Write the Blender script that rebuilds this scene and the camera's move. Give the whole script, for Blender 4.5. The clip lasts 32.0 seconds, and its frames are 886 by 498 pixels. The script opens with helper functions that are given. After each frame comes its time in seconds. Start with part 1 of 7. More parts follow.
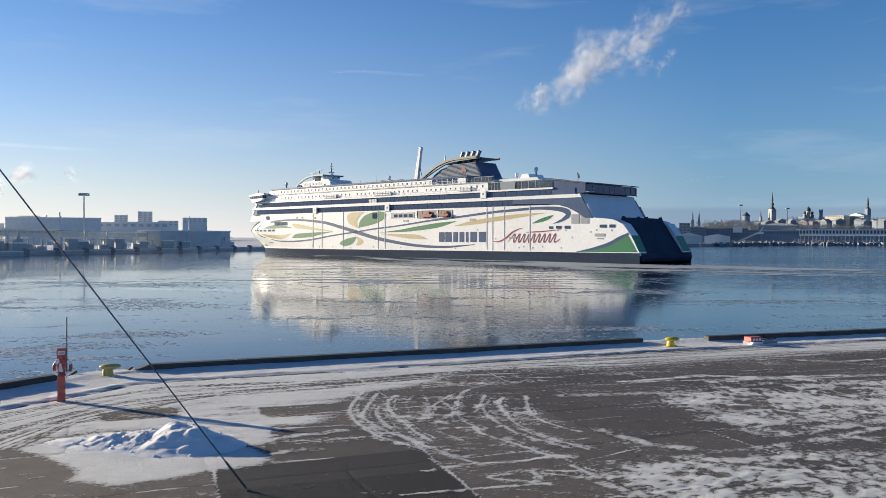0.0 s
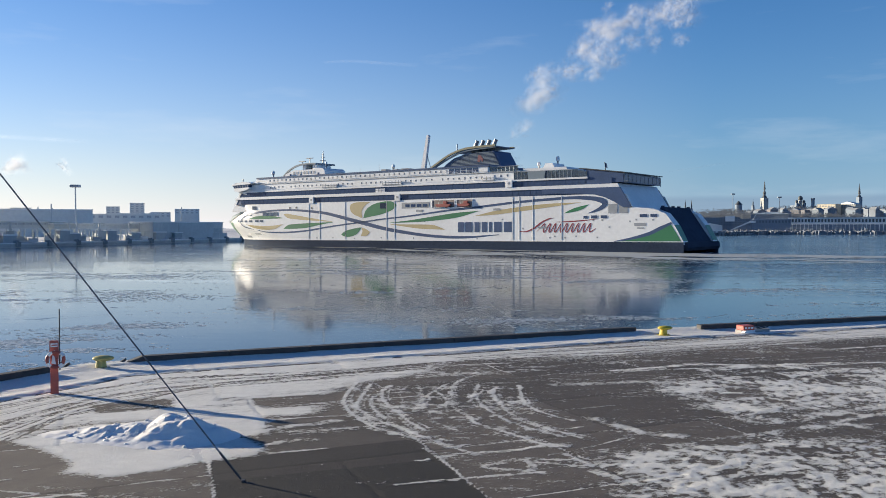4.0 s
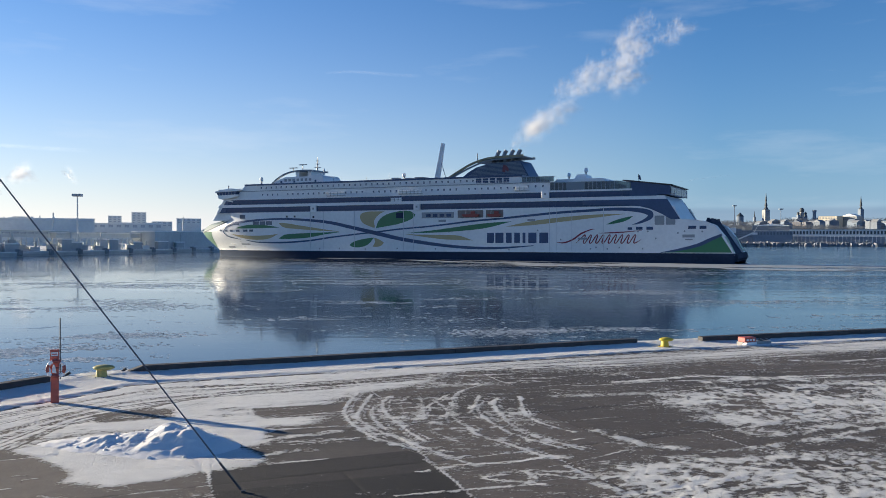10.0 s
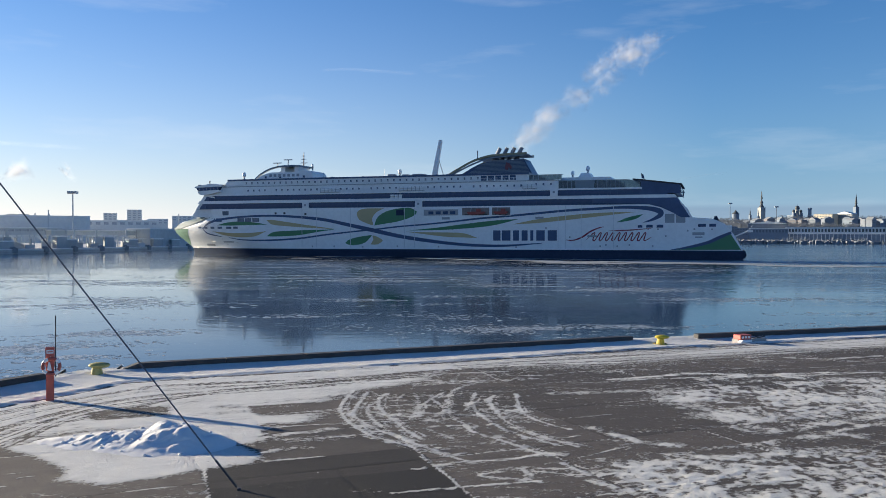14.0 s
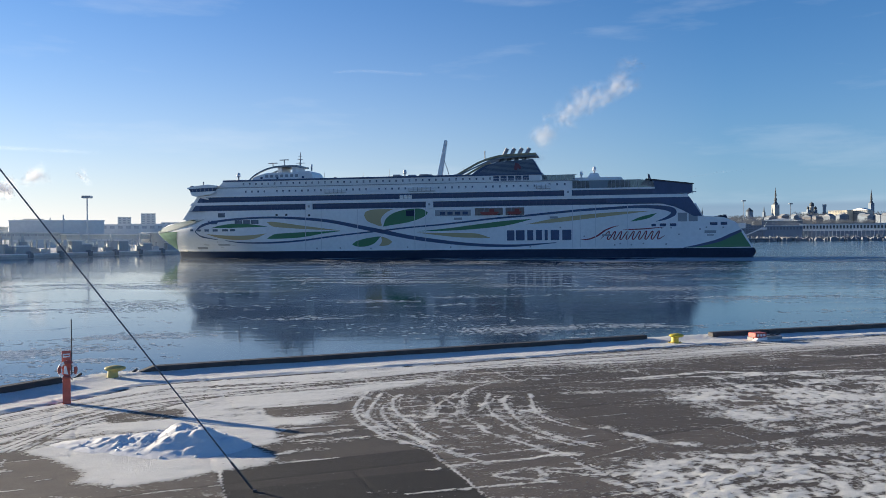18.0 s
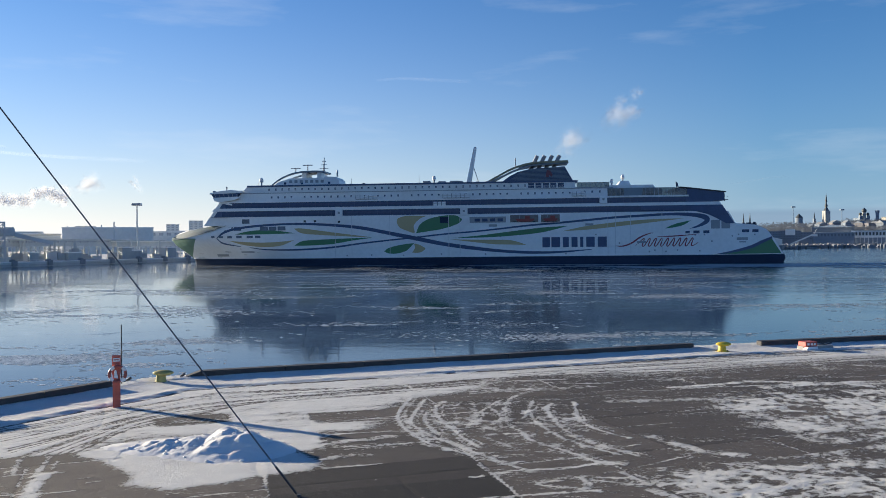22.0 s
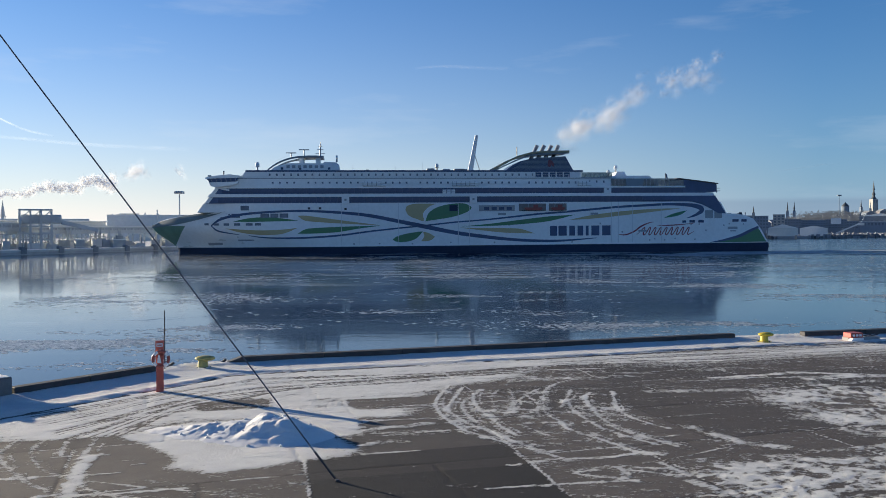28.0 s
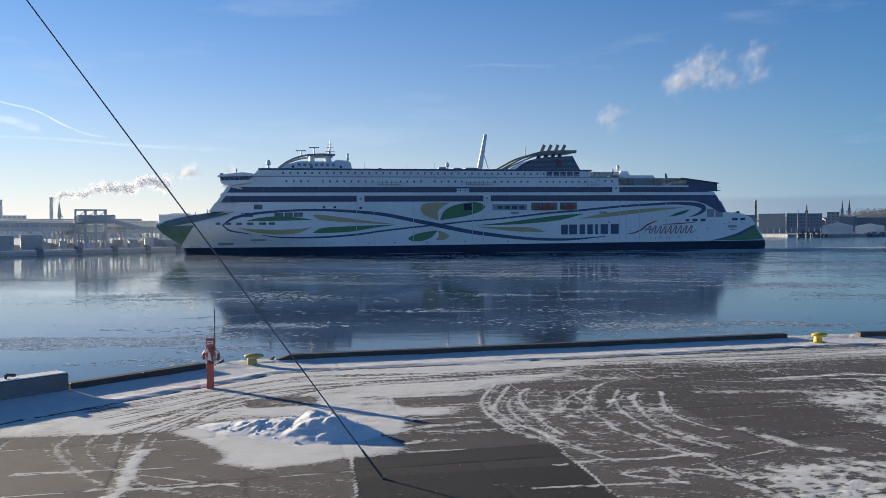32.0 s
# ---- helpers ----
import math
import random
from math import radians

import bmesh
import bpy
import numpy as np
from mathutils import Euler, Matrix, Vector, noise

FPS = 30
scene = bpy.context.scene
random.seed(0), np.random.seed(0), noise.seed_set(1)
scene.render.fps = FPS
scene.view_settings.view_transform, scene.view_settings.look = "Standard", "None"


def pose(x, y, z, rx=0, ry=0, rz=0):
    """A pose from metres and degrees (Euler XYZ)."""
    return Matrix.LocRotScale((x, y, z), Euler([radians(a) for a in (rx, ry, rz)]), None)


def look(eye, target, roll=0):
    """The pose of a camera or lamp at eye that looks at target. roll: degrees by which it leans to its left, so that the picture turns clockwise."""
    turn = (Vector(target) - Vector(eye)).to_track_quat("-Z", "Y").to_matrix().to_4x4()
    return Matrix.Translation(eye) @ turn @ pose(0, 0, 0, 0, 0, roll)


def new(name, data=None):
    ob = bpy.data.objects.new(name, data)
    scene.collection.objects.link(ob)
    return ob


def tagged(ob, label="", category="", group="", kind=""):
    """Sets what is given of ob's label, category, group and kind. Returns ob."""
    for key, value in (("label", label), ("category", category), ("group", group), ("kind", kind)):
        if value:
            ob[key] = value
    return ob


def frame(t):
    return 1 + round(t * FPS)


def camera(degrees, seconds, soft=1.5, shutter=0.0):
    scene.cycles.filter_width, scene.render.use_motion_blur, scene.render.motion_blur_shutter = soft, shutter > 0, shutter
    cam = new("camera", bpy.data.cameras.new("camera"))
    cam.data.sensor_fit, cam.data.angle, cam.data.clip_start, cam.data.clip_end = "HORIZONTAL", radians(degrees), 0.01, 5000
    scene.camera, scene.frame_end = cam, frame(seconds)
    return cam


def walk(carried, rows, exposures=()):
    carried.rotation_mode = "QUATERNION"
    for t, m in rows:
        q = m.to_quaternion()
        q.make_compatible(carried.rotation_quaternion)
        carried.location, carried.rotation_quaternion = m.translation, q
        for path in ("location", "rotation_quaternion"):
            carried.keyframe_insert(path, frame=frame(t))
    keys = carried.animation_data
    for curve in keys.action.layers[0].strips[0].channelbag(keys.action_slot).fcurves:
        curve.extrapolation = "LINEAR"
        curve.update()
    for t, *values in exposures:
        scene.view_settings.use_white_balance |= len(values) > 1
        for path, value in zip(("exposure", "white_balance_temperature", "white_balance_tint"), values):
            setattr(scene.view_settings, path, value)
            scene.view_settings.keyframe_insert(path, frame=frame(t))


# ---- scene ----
# ---- camera ----
EYE = (0.0, 0.0, 6.30)   # handheld, on the spot, 6.3 m above the quay
WATER = -1.377
cam = camera(55.378, 32.0, soft=0.5)
TURNS = [
    (0.0, 89.163, -0.218, -1.554),
    (0.5, 89.328, -0.132, -1.575),
    (1.0, 89.152, -0.202, -1.558),
    (1.5, 88.784, -0.180, -1.693),
    (2.0, 88.808, -0.001, -1.906),
    (2.5, 88.733, 0.027, -1.929),
    (3.0, 88.738, -0.025, -1.805),
    (3.5, 88.495, 0.033, -1.935),
    (5.5, 88.652, 0.002, -2.120),
    (6.0, 88.898, -0.048, -2.073),
    (6.5, 88.960, -0.039, -2.106),
    (7.0, 89.057, -0.068, -1.991),
    (7.5, 89.020, -0.122, -1.904),
    (8.0, 89.148, -0.171, -1.857),
    (8.5, 89.238, -0.124, -1.954),
    (9.0, 89.268, -0.195, -1.960),
    (9.5, 89.211, -0.207, -2.017),
    (10.0, 89.212, -0.196, -1.928),
    (10.5, 89.205, -0.076, -1.940),
    (11.0, 89.208, -0.071, -1.982),
    (11.5, 89.303, 0.010, -1.997),
    (12.0, 89.158, -0.063, -1.963),
    (12.5, 89.191, -0.196, -2.179),
    (13.0, 89.117, -0.346, -2.219),
    (13.5, 89.108, -0.245, -2.187),
    (14.0, 89.046, -0.218, -2.193),
    (14.5, 89.115, -0.049, -2.007),
    (16.5, 88.991, 0.058, -1.687),
    (17.0, 89.099, 0.307, -1.418),
    (17.5, 89.007, 0.273, -1.499),
    (18.0, 89.084, 0.366, -1.352),
    (18.5, 89.295, 0.356, -0.829),
    (19.0, 89.119, 0.326, -0.686),
    (19.5, 89.140, 0.374, -0.473),
    (20.0, 89.419, 0.350, -0.124),
    (20.5, 89.493, 0.319, 0.219),
    (21.0, 89.523, 0.409, 1.100),
    (21.5, 89.434, 0.494, 1.468),
    (22.0, 89.562, 0.362, 1.571),
    (22.5, 89.515, 0.425, 1.673),
    (23.0, 89.395, 0.379, 1.783),
    (23.5, 89.446, 0.396, 2.072),
    (24.0, 89.591, 0.359, 2.599),
    (24.5, 89.406, 0.177, 2.656),
    (25.0, 89.337, 0.238, 2.778),
    (25.5, 89.489, 0.549, 3.065),
    (27.5, 88.731, 0.238, 3.809),
    (28.0, 88.769, 0.214, 4.163),
    (28.5, 88.659, 0.338, 4.738),
    (29.0, 88.673, 0.495, 5.166),
    (29.5, 88.692, 0.486, 5.361),
    (30.0, 88.861, 0.487, 5.859),
    (30.5, 88.820, 0.500, 6.189),
    (31.0, 89.011, 0.397, 6.464),
    (31.5, 88.825, 0.436, 6.549),
    (32.0, 88.706, 0.357, 7.272),
]
EXPOSURES = [(0.0, 0.82, 6500, 8), (2.0, 0.88, 6500, 8), (6.0, 0.92, 6450, 8), (12.0, 0.97, 6450, 8), (20.0, 0.96, 6450, 8), (26.0, 0.86, 6450, 8), (32.0, 0.81, 6450, 8)]
walk(cam, [(t, pose(*EYE, rx, ry, rz)) for t, rx, ry, rz in TURNS], EXPOSURES)

# ---- sky and sun ----
SUN_ELEVATION, SUN_AZIMUTH = 10.5, -61.5    # degrees; azimuth from +y towards +x
world = bpy.data.worlds.new("winter_sky")
scene.world = world
world.use_nodes = True
wn, wl = world.node_tree.nodes, world.node_tree.links
wn.clear()
w_out = wn.new("ShaderNodeOutputWorld")
w_bg = wn.new("ShaderNodeBackground")
w_bg.inputs[1].default_value = 0.053
w_sky = wn.new("ShaderNodeTexSky")
w_sky.sky_type = "NISHITA"
w_sky.sun_disc = False
w_sky.sun_elevation = radians(SUN_ELEVATION)
w_sky.sun_rotation = radians(SUN_AZIMUTH)
w_sky.air_density, w_sky.dust_density, w_sky.ozone_density = 1.0, 0.2, 3.0
w_geo = wn.new("ShaderNodeTexCoord")
w_map = wn.new("ShaderNodeMapping")
w_map.inputs["Scale"].default_value = (1.6, 1.6, 9.0)
w_noise = wn.new("ShaderNodeTexNoise")
w_noise.inputs["Scale"].default_value = 2.2
w_noise.inputs["Detail"].default_value = 7.0
w_noise.inputs["Roughness"].default_value = 0.55
w_ramp = wn.new("ShaderNodeValToRGB")
w_ramp.color_ramp.elements[0].position, w_ramp.color_ramp.elements[0].color = 0.56, (0, 0, 0, 1)
w_ramp.color_ramp.elements[1].position, w_ramp.color_ramp.elements[1].color = 0.78, (0.22, 0.22, 0.22, 1)
w_mix = wn.new("ShaderNodeMix")
w_mix.data_type = "RGBA"
w_mix.inputs["B"].default_value = (9.0, 9.3, 9.8, 1)
# pale winter haze towards the horizon, whiter on the sun's side
w_sep = wn.new("ShaderNodeSeparateXYZ")
w_fall = wn.new("ShaderNodeMath")
w_fall.operation = "MULTIPLY"
w_fall.inputs[1].default_value = -9.0
w_exp = wn.new("ShaderNodeMath")
w_exp.operation = "EXPONENT"
w_amount = wn.new("ShaderNodeMath")
w_amount.operation = "MULTIPLY"
w_amount.inputs[1].default_value = 0.95
w_amount.use_clamp = True
w_dot = wn.new("ShaderNodeVectorMath")
w_dot.operation = "DOT_PRODUCT"
w_dot.inputs[1].default_value = (math.sin(radians(SUN_AZIMUTH)), math.cos(radians(SUN_AZIMUTH)), 0)
w_side = wn.new("ShaderNodeMapRange")
w_side.inputs["From Min"].default_value, w_side.inputs["From Max"].default_value = 0.15, 0.85
w_haze = wn.new("ShaderNodeMix")
w_haze.data_type = "RGBA"
w_haze.inputs["B"].default_value = (12.4, 11.0, 10.4, 1)
w_tint = wn.new("ShaderNodeMix")
w_tint.data_type = "RGBA"
w_tint.blend_type = "MULTIPLY"
w_tint.inputs["Factor"].default_value = 1.0
w_tint.inputs["B"].default_value = (0.44, 1.01, 1.61, 1)
w_veil = wn.new("ShaderNodeMix")
w_veil.data_type = "RGBA"
# a low bank of blue-grey cloud far off, away from the sun
w_bank = wn.new("ShaderNodeMapRange")
w_bank.interpolation_type = "SMOOTHSTEP"
w_bank.inputs["From Min"].default_value, w_bank.inputs["From Max"].default_value = 0.037, 0.030
w_bank.inputs["To Max"].default_value = 0.55
w_away = wn.new("ShaderNodeMapRange")
w_away.inputs["From Min"].default_value, w_away.inputs["From Max"].default_value = 0.45, 0.2
w_both = wn.new("ShaderNodeMath")
w_both.operation = "MULTIPLY"
w_low = wn.new("ShaderNodeMix")
w_low.data_type = "RGBA"
w_low.inputs["B"].default_value = (2.3, 3.3, 4.7, 1)
wl.new(w_sep.outputs["Z"], w_bank.inputs["Value"])
wl.new(w_dot.outputs["Value"], w_away.inputs["Value"])
wl.new(w_bank.outputs[0], w_both.inputs[0])
wl.new(w_away.outputs[0], w_both.inputs[1])
wl.new(w_both.outputs[0], w_low.inputs["Factor"])
wl.new(w_geo.outputs["Generated"], w_sep.inputs[0])
wl.new(w_sep.outputs["Z"], w_fall.inputs[0])
wl.new(w_fall.outputs[0], w_exp.inputs[0])
wl.new(w_exp.outputs[0], w_amount.inputs[0])
wl.new(w_geo.outputs["Generated"], w_dot.inputs[0])
wl.new(w_dot.outputs["Value"], w_side.inputs["Value"])
wl.new(w_side.outputs[0], w_haze.inputs["Factor"])
# unseen belt opposite the low sun, brightened to fill the ferry's shaded side
w_anti = wn.new("ShaderNodeMapRange")
w_anti.interpolation_type = "SMOOTHSTEP"
w_anti.inputs["From Min"].default_value, w_anti.inputs["From Max"].default_value = 0.1, -0.8
w_belt = wn.new("ShaderNodeMix")
w_belt.data_type = "RGBA"
w_belt.inputs["A"].default_value = (3.6, 4.95, 6.9, 1)
w_belt.inputs["B"].default_value = (8.2, 9.9, 13.0, 1)
wl.new(w_dot.outputs["Value"], w_anti.inputs["Value"])
wl.new(w_anti.outputs[0], w_belt.inputs["Factor"])
wl.new(w_belt.outputs["Result"], w_haze.inputs["A"])
wl.new(w_geo.outputs["Generated"], w_map.inputs[0])
wl.new(w_map.outputs[0], w_noise.inputs["Vector"])
wl.new(w_noise.outputs[0], w_ramp.inputs[0])
wl.new(w_sky.outputs[0], w_tint.inputs["A"])
wl.new(w_amount.outputs[0], w_veil.inputs["Factor"])
# zenith above the view is dimmed so that ground shadows go deeper
w_high = wn.new("ShaderNodeMapRange")
w_high.interpolation_type = "SMOOTHSTEP"
w_high.inputs["From Min"].default_value, w_high.inputs["From Max"].default_value = 0.28, 0.95
w_zenith = wn.new("ShaderNodeMix")
w_zenith.data_type = "RGBA"
w_zenith.blend_type = "MULTIPLY"
w_zenith.inputs["B"].default_value = (0.38, 0.48, 0.62, 1)
wl.new(w_sep.outputs["Z"], w_high.inputs["Value"])
wl.new(w_high.outputs[0], w_zenith.inputs["Factor"])
wl.new(w_tint.outputs["Result"], w_zenith.inputs["A"])
wl.new(w_zenith.outputs["Result"], w_veil.inputs["A"])
wl.new(w_haze.outputs["Result"], w_veil.inputs["B"])
wl.new(w_ramp.outputs[0], w_mix.inputs["Factor"])
wl.new(w_veil.outputs["Result"], w_mix.inputs["A"])
wl.new(w_mix.outputs["Result"], w_low.inputs["A"])
wl.new(w_low.outputs["Result"], w_bg.inputs[0])
wl.new(w_bg.outputs[0], w_out.inputs[0])

sun_data = bpy.data.lights.new("sun", "SUN")
sun_data.energy, sun_data.angle, sun_data.color = 5.0, radians(0.55), (1.0, 0.86, 0.67)
sun = new("sun", sun_data)
sun_way = Vector((math.sin(radians(SUN_AZIMUTH)) * math.cos(radians(SUN_ELEVATION)),
                  math.cos(radians(SUN_AZIMUTH)) * math.cos(radians(SUN_ELEVATION)), math.sin(radians(SUN_ELEVATION))))
sun.matrix_world = look(sun_way * 400, (0, 0, 0))

# ---- materials ----
def nodes_of(name):
    m = bpy.data.materials.new(name)
    m.use_nodes = True
    nt = m.node_tree
    return m, nt, nt.nodes["Principled BSDF"]


def tex_noise(nt, scale, detail=4.0, rough=0.55, stretch=None, coords="Object"):
    tc = nt.nodes.new("ShaderNodeTexCoord")
    n = nt.nodes.new("ShaderNodeTexNoise")
    n.inputs["Scale"].default_value, n.inputs["Detail"].default_value, n.inputs["Roughness"].default_value = scale, detail, rough
    if stretch:
        mp = nt.nodes.new("ShaderNodeMapping")
        mp.inputs["Scale"].default_value = stretch
        nt.links.new(tc.outputs[coords], mp.inputs[0])
        nt.links.new(mp.outputs[0], n.inputs["Vector"])
    else:
        nt.links.new(tc.outputs[coords], n.inputs["Vector"])
    return n.outputs[0]


def ramp(nt, value, p0, c0, p1, c1):
    r = nt.nodes.new("ShaderNodeValToRGB")
    e = r.color_ramp.elements
    e[0].position, e[0].color, e[1].position, e[1].color = p0, (*c0, 1), p1, (*c1, 1)
    nt.links.new(value, r.inputs[0])
    return r.outputs[0]


def mixed(nt, fac, a, b):
    m = nt.nodes.new("ShaderNodeMix")
    m.data_type = "RGBA"
    for key, v in (("Factor", fac), ("A", a), ("B", b)):
        if isinstance(v, (int, float)):
            m.inputs[key].default_value = v
        elif isinstance(v, tuple):
            m.inputs[key].default_value = (*v, 1)
        else:
            nt.links.new(v, m.inputs[key])
    return m.outputs["Result"]


def bump(nt, bsdf, height, strength, distance):
    b = nt.nodes.new("ShaderNodeBump")
    b.inputs["Strength"].default_value, b.inputs["Distance"].default_value = strength, distance
    nt.links.new(height, b.inputs["Height"])
    nt.links.new(b.outputs[0], bsdf.inputs["Normal"])


def weathered(name, colour, rough=0.5, metal=0.0, vary=0.12, scale=1.0, grain=12.0, bump_at=0.0, streak=None, specular=0.5):
    """A surface with a broad stain and a fine grain over its base colour."""
    m, nt, b = nodes_of(name)
    big = tex_noise(nt, scale, 5.0, 0.6, streak)
    fine = tex_noise(nt, grain, 3.0, 0.6)
    dark = tuple(c * (1 - vary * 1.6) for c in colour)
    light = tuple(min(1.0, c * (1 + vary)) for c in colour)
    base = ramp(nt, big, 0.3, dark, 0.7, light)
    speck = ramp(nt, fine, 0.35, tuple(c * (1 - vary) for c in colour), 0.65, light)
    nt.links.new(mixed(nt, 0.4, base, speck), b.inputs["Base Color"])
    b.inputs["Roughness"].default_value, b.inputs["Metallic"].default_value = rough, metal
    b.inputs["Specular IOR Level"].default_value = specular
    if bump_at:
        bump(nt, b, fine, 0.5, bump_at)
    return m


def glassy(name, colour, rough=0.08, specular=0.7):
    m, nt, b = nodes_of(name)
    v = tex_noise(nt, 0.6, 2.0)
    nt.links.new(ramp(nt, v, 0.35, tuple(c * 0.7 for c in colour), 0.65, colour), b.inputs["Base Color"])
    b.inputs["Roughness"].default_value = rough
    b.inputs["Specular IOR Level"].default_value = specular
    return m


SHIP_WHITE = weathered("ship_white_paint", (0.84, 0.84, 0.83), 0.36, vary=0.08, scale=0.06, grain=0.9, streak=(1, 1, 0.25))
# navy, here and in the tinted glass, is lifted to include haze
SHIP_NAVY = weathered("ship_navy_paint", (0.068, 0.106, 0.200), 0.35, vary=0.15, scale=0.2, grain=2.0, specular=0.3)
BOOT_NAVY = weathered("boot_topping_navy", (0.034, 0.050, 0.085), 0.85, vary=0.25, scale=0.15, grain=2.0, streak=(0.3, 1, 2), specular=0.08)
SHIP_GREEN = weathered("livery_green", (0.05, 0.20, 0.09), 0.35, vary=0.06, scale=0.3)
SHIP_GOLD = weathered("livery_gold", (0.50, 0.41, 0.22), 0.4, vary=0.06, scale=0.3)
SHIP_RED = weathered("livery_red", (0.27, 0.04, 0.055), 0.4, vary=0.05, scale=0.3)
SHIP_SLATE = weathered("slate_blue_paint", (0.20, 0.25, 0.29), 0.4, vary=0.1, scale=0.3)
SHIP_BROWN = weathered("recess_brown_grey", (0.24, 0.20, 0.19), 0.6, vary=0.25, scale=0.8)
SHIP_GREY = weathered("ship_grey_steel", (0.32, 0.34, 0.36), 0.45, vary=0.12, scale=0.3)
SHIP_GLASS = glassy("tinted_ship_glass", (0.068, 0.106, 0.200), 0.12, 0.2)
PORT_GLASS = glassy("grey_port_glass", (0.17, 0.21, 0.27), 0.15, 0.3)
CABIN_GLASS = glassy("cabin_window_glass", (0.15, 0.18, 0.24), 0.15, 0.3)
CLEAR_SCREEN = glassy("grey_deck_screen_glass", (0.11, 0.145, 0.19), 0.12)
_nt = CLEAR_SCREEN.node_tree
_see, _mix = _nt.nodes.new("ShaderNodeBsdfTransparent"), _nt.nodes.new("ShaderNodeMixShader")
_see.inputs[0].default_value = (0.62, 0.72, 0.75, 1)
_mix.inputs[0].default_value = 0.42
_nt.links.new(_nt.nodes["Principled BSDF"].outputs[0], _mix.inputs[1])
_nt.links.new(_see.outputs[0], _mix.inputs[2])
_nt.links.new(_mix.outputs[0], _nt.nodes["Material Output"].inputs[0])
EMBLEM_RED = weathered("faded_emblem_red", (0.20, 0.06, 0.075), 0.5, vary=0.1, scale=0.5)
ARCH_OLIVE = weathered("olive_gold_arch_paint", (0.30, 0.27, 0.17), 0.45, vary=0.12, scale=0.3)
PIPE_STEEL = weathered("exhaust_pipe_steel", (0.27, 0.29, 0.32), 0.45, metal=0.3, vary=0.1, scale=0.4)
BOW_GREEN = weathered("bow_green_paint", (0.17, 0.29, 0.21), 0.6, vary=0.12, scale=0.3, specular=0.2)
BOW_SLATE = weathered("bow_slate_paint", (0.19, 0.24, 0.25), 0.7, vary=0.12, scale=0.3, specular=0.15)
RESCUE_ORANGE = weathered("rescue_orange", (0.33, 0.075, 0.06), 0.45, vary=0.12, scale=1.5)
DARK_STEEL = weathered("dark_steel", (0.05, 0.05, 0.055), 0.5, vary=0.25, scale=2.0, bump_at=0.002)
KERB_STEEL = weathered("kerb_blackened_timber", (0.055, 0.052, 0.05), 0.7, vary=0.35, scale=1.2, grain=18, bump_at=0.01)
CONCRETE = weathered("pale_concrete", (0.36, 0.35, 0.33), 0.85, vary=0.18, scale=0.7, grain=9, bump_at=0.006)
SNOW = weathered("snow", (0.86, 0.85, 0.81), 0.75, vary=0.05, scale=0.6, grain=16, bump_at=0.03, specular=0.3)
YELLOW = weathered("bollard_yellow_paint", (0.62, 0.47, 0.04), 0.5, vary=0.18, scale=4, grain=25, bump_at=0.003)
OLIVE = weathered("faded_yellow_paint", (0.44, 0.38, 0.13), 0.6, vary=0.2, scale=4, grain=25, bump_at=0.003)
POST_RED = weathered("orange_red_paint", (0.50, 0.105, 0.075), 0.5, vary=0.12, scale=5, grain=30)
# far greys and window glass are paled and blued in place of haze
FAR_GREY = weathered("far_hazed_grey_wall", (0.22, 0.27, 0.33), 0.8, vary=0.12, scale=0.08, grain=0.5)
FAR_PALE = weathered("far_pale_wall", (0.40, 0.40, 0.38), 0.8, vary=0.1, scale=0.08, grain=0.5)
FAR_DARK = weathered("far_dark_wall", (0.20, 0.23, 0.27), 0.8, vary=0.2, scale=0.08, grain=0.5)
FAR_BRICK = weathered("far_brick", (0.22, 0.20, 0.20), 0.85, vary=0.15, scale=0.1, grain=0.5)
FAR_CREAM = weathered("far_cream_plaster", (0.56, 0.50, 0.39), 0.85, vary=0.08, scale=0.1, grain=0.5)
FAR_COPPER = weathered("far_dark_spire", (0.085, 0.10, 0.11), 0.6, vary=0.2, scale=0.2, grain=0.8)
FAR_WINDOW = glassy("far_hazed_window_glass", (0.11, 0.125, 0.14), 0.2, 0.3)
EAST_WINDOW = glassy("far_hazed_dull_glass", (0.16, 0.20, 0.25), 0.2, 0.3)
# western tones lightened beyond their own to stand in for haze
WEST_GREY = weathered("pale_hazed_cladding", (0.72, 0.72, 0.68), 0.7, vary=0.1, scale=0.08, grain=0.5)
WEST_DARK = weathered("grey_hazed_cladding", (0.52, 0.54, 0.52), 0.7, vary=0.15, scale=0.08, grain=0.5)
WEST_STEEL = weathered("pale_hazed_steel", (0.60, 0.61, 0.59), 0.5, vary=0.1, scale=0.1, grain=0.5)
WEST_WALL = weathered("hazed_quay_concrete", (0.42, 0.43, 0.41), 0.8, vary=0.2, scale=0.1, grain=0.6)
WEST_WINDOW = glassy("hazed_terminal_glass", (0.52, 0.54, 0.55), 0.2, 0.5)
# woods lightened to blue-grey, with distance haze put into their colour
FAR_TREES = weathered("hazed_bare_winter_woods", (0.125, 0.150, 0.180), 0.95, vary=0.4, scale=0.12, grain=0.6)

# ---- building helpers ----
def mesh_of(name, bm, mats, smooth=False):
    me = bpy.data.meshes.new(name)
    bmesh.ops.recalc_face_normals(bm, faces=bm.faces)
    bm.to_mesh(me)
    bm.free()
    for m in mats if isinstance(mats, (list, tuple)) else [mats]:
        me.materials.append(m)
    if smooth:
        me.polygons.foreach_set("use_smooth", [True] * len(me.polygons))
    return me


def part(name, bm, material, parent, label="", smooth=False, at=None, kind=""):
    me = bm if isinstance(bm, bpy.types.Mesh) else mesh_of(name, bm, material, smooth)
    ob = new(name, me)
    if at is not None:
        ob.matrix_local = at
    ob.parent = parent
    return tagged(ob, label, kind=kind)


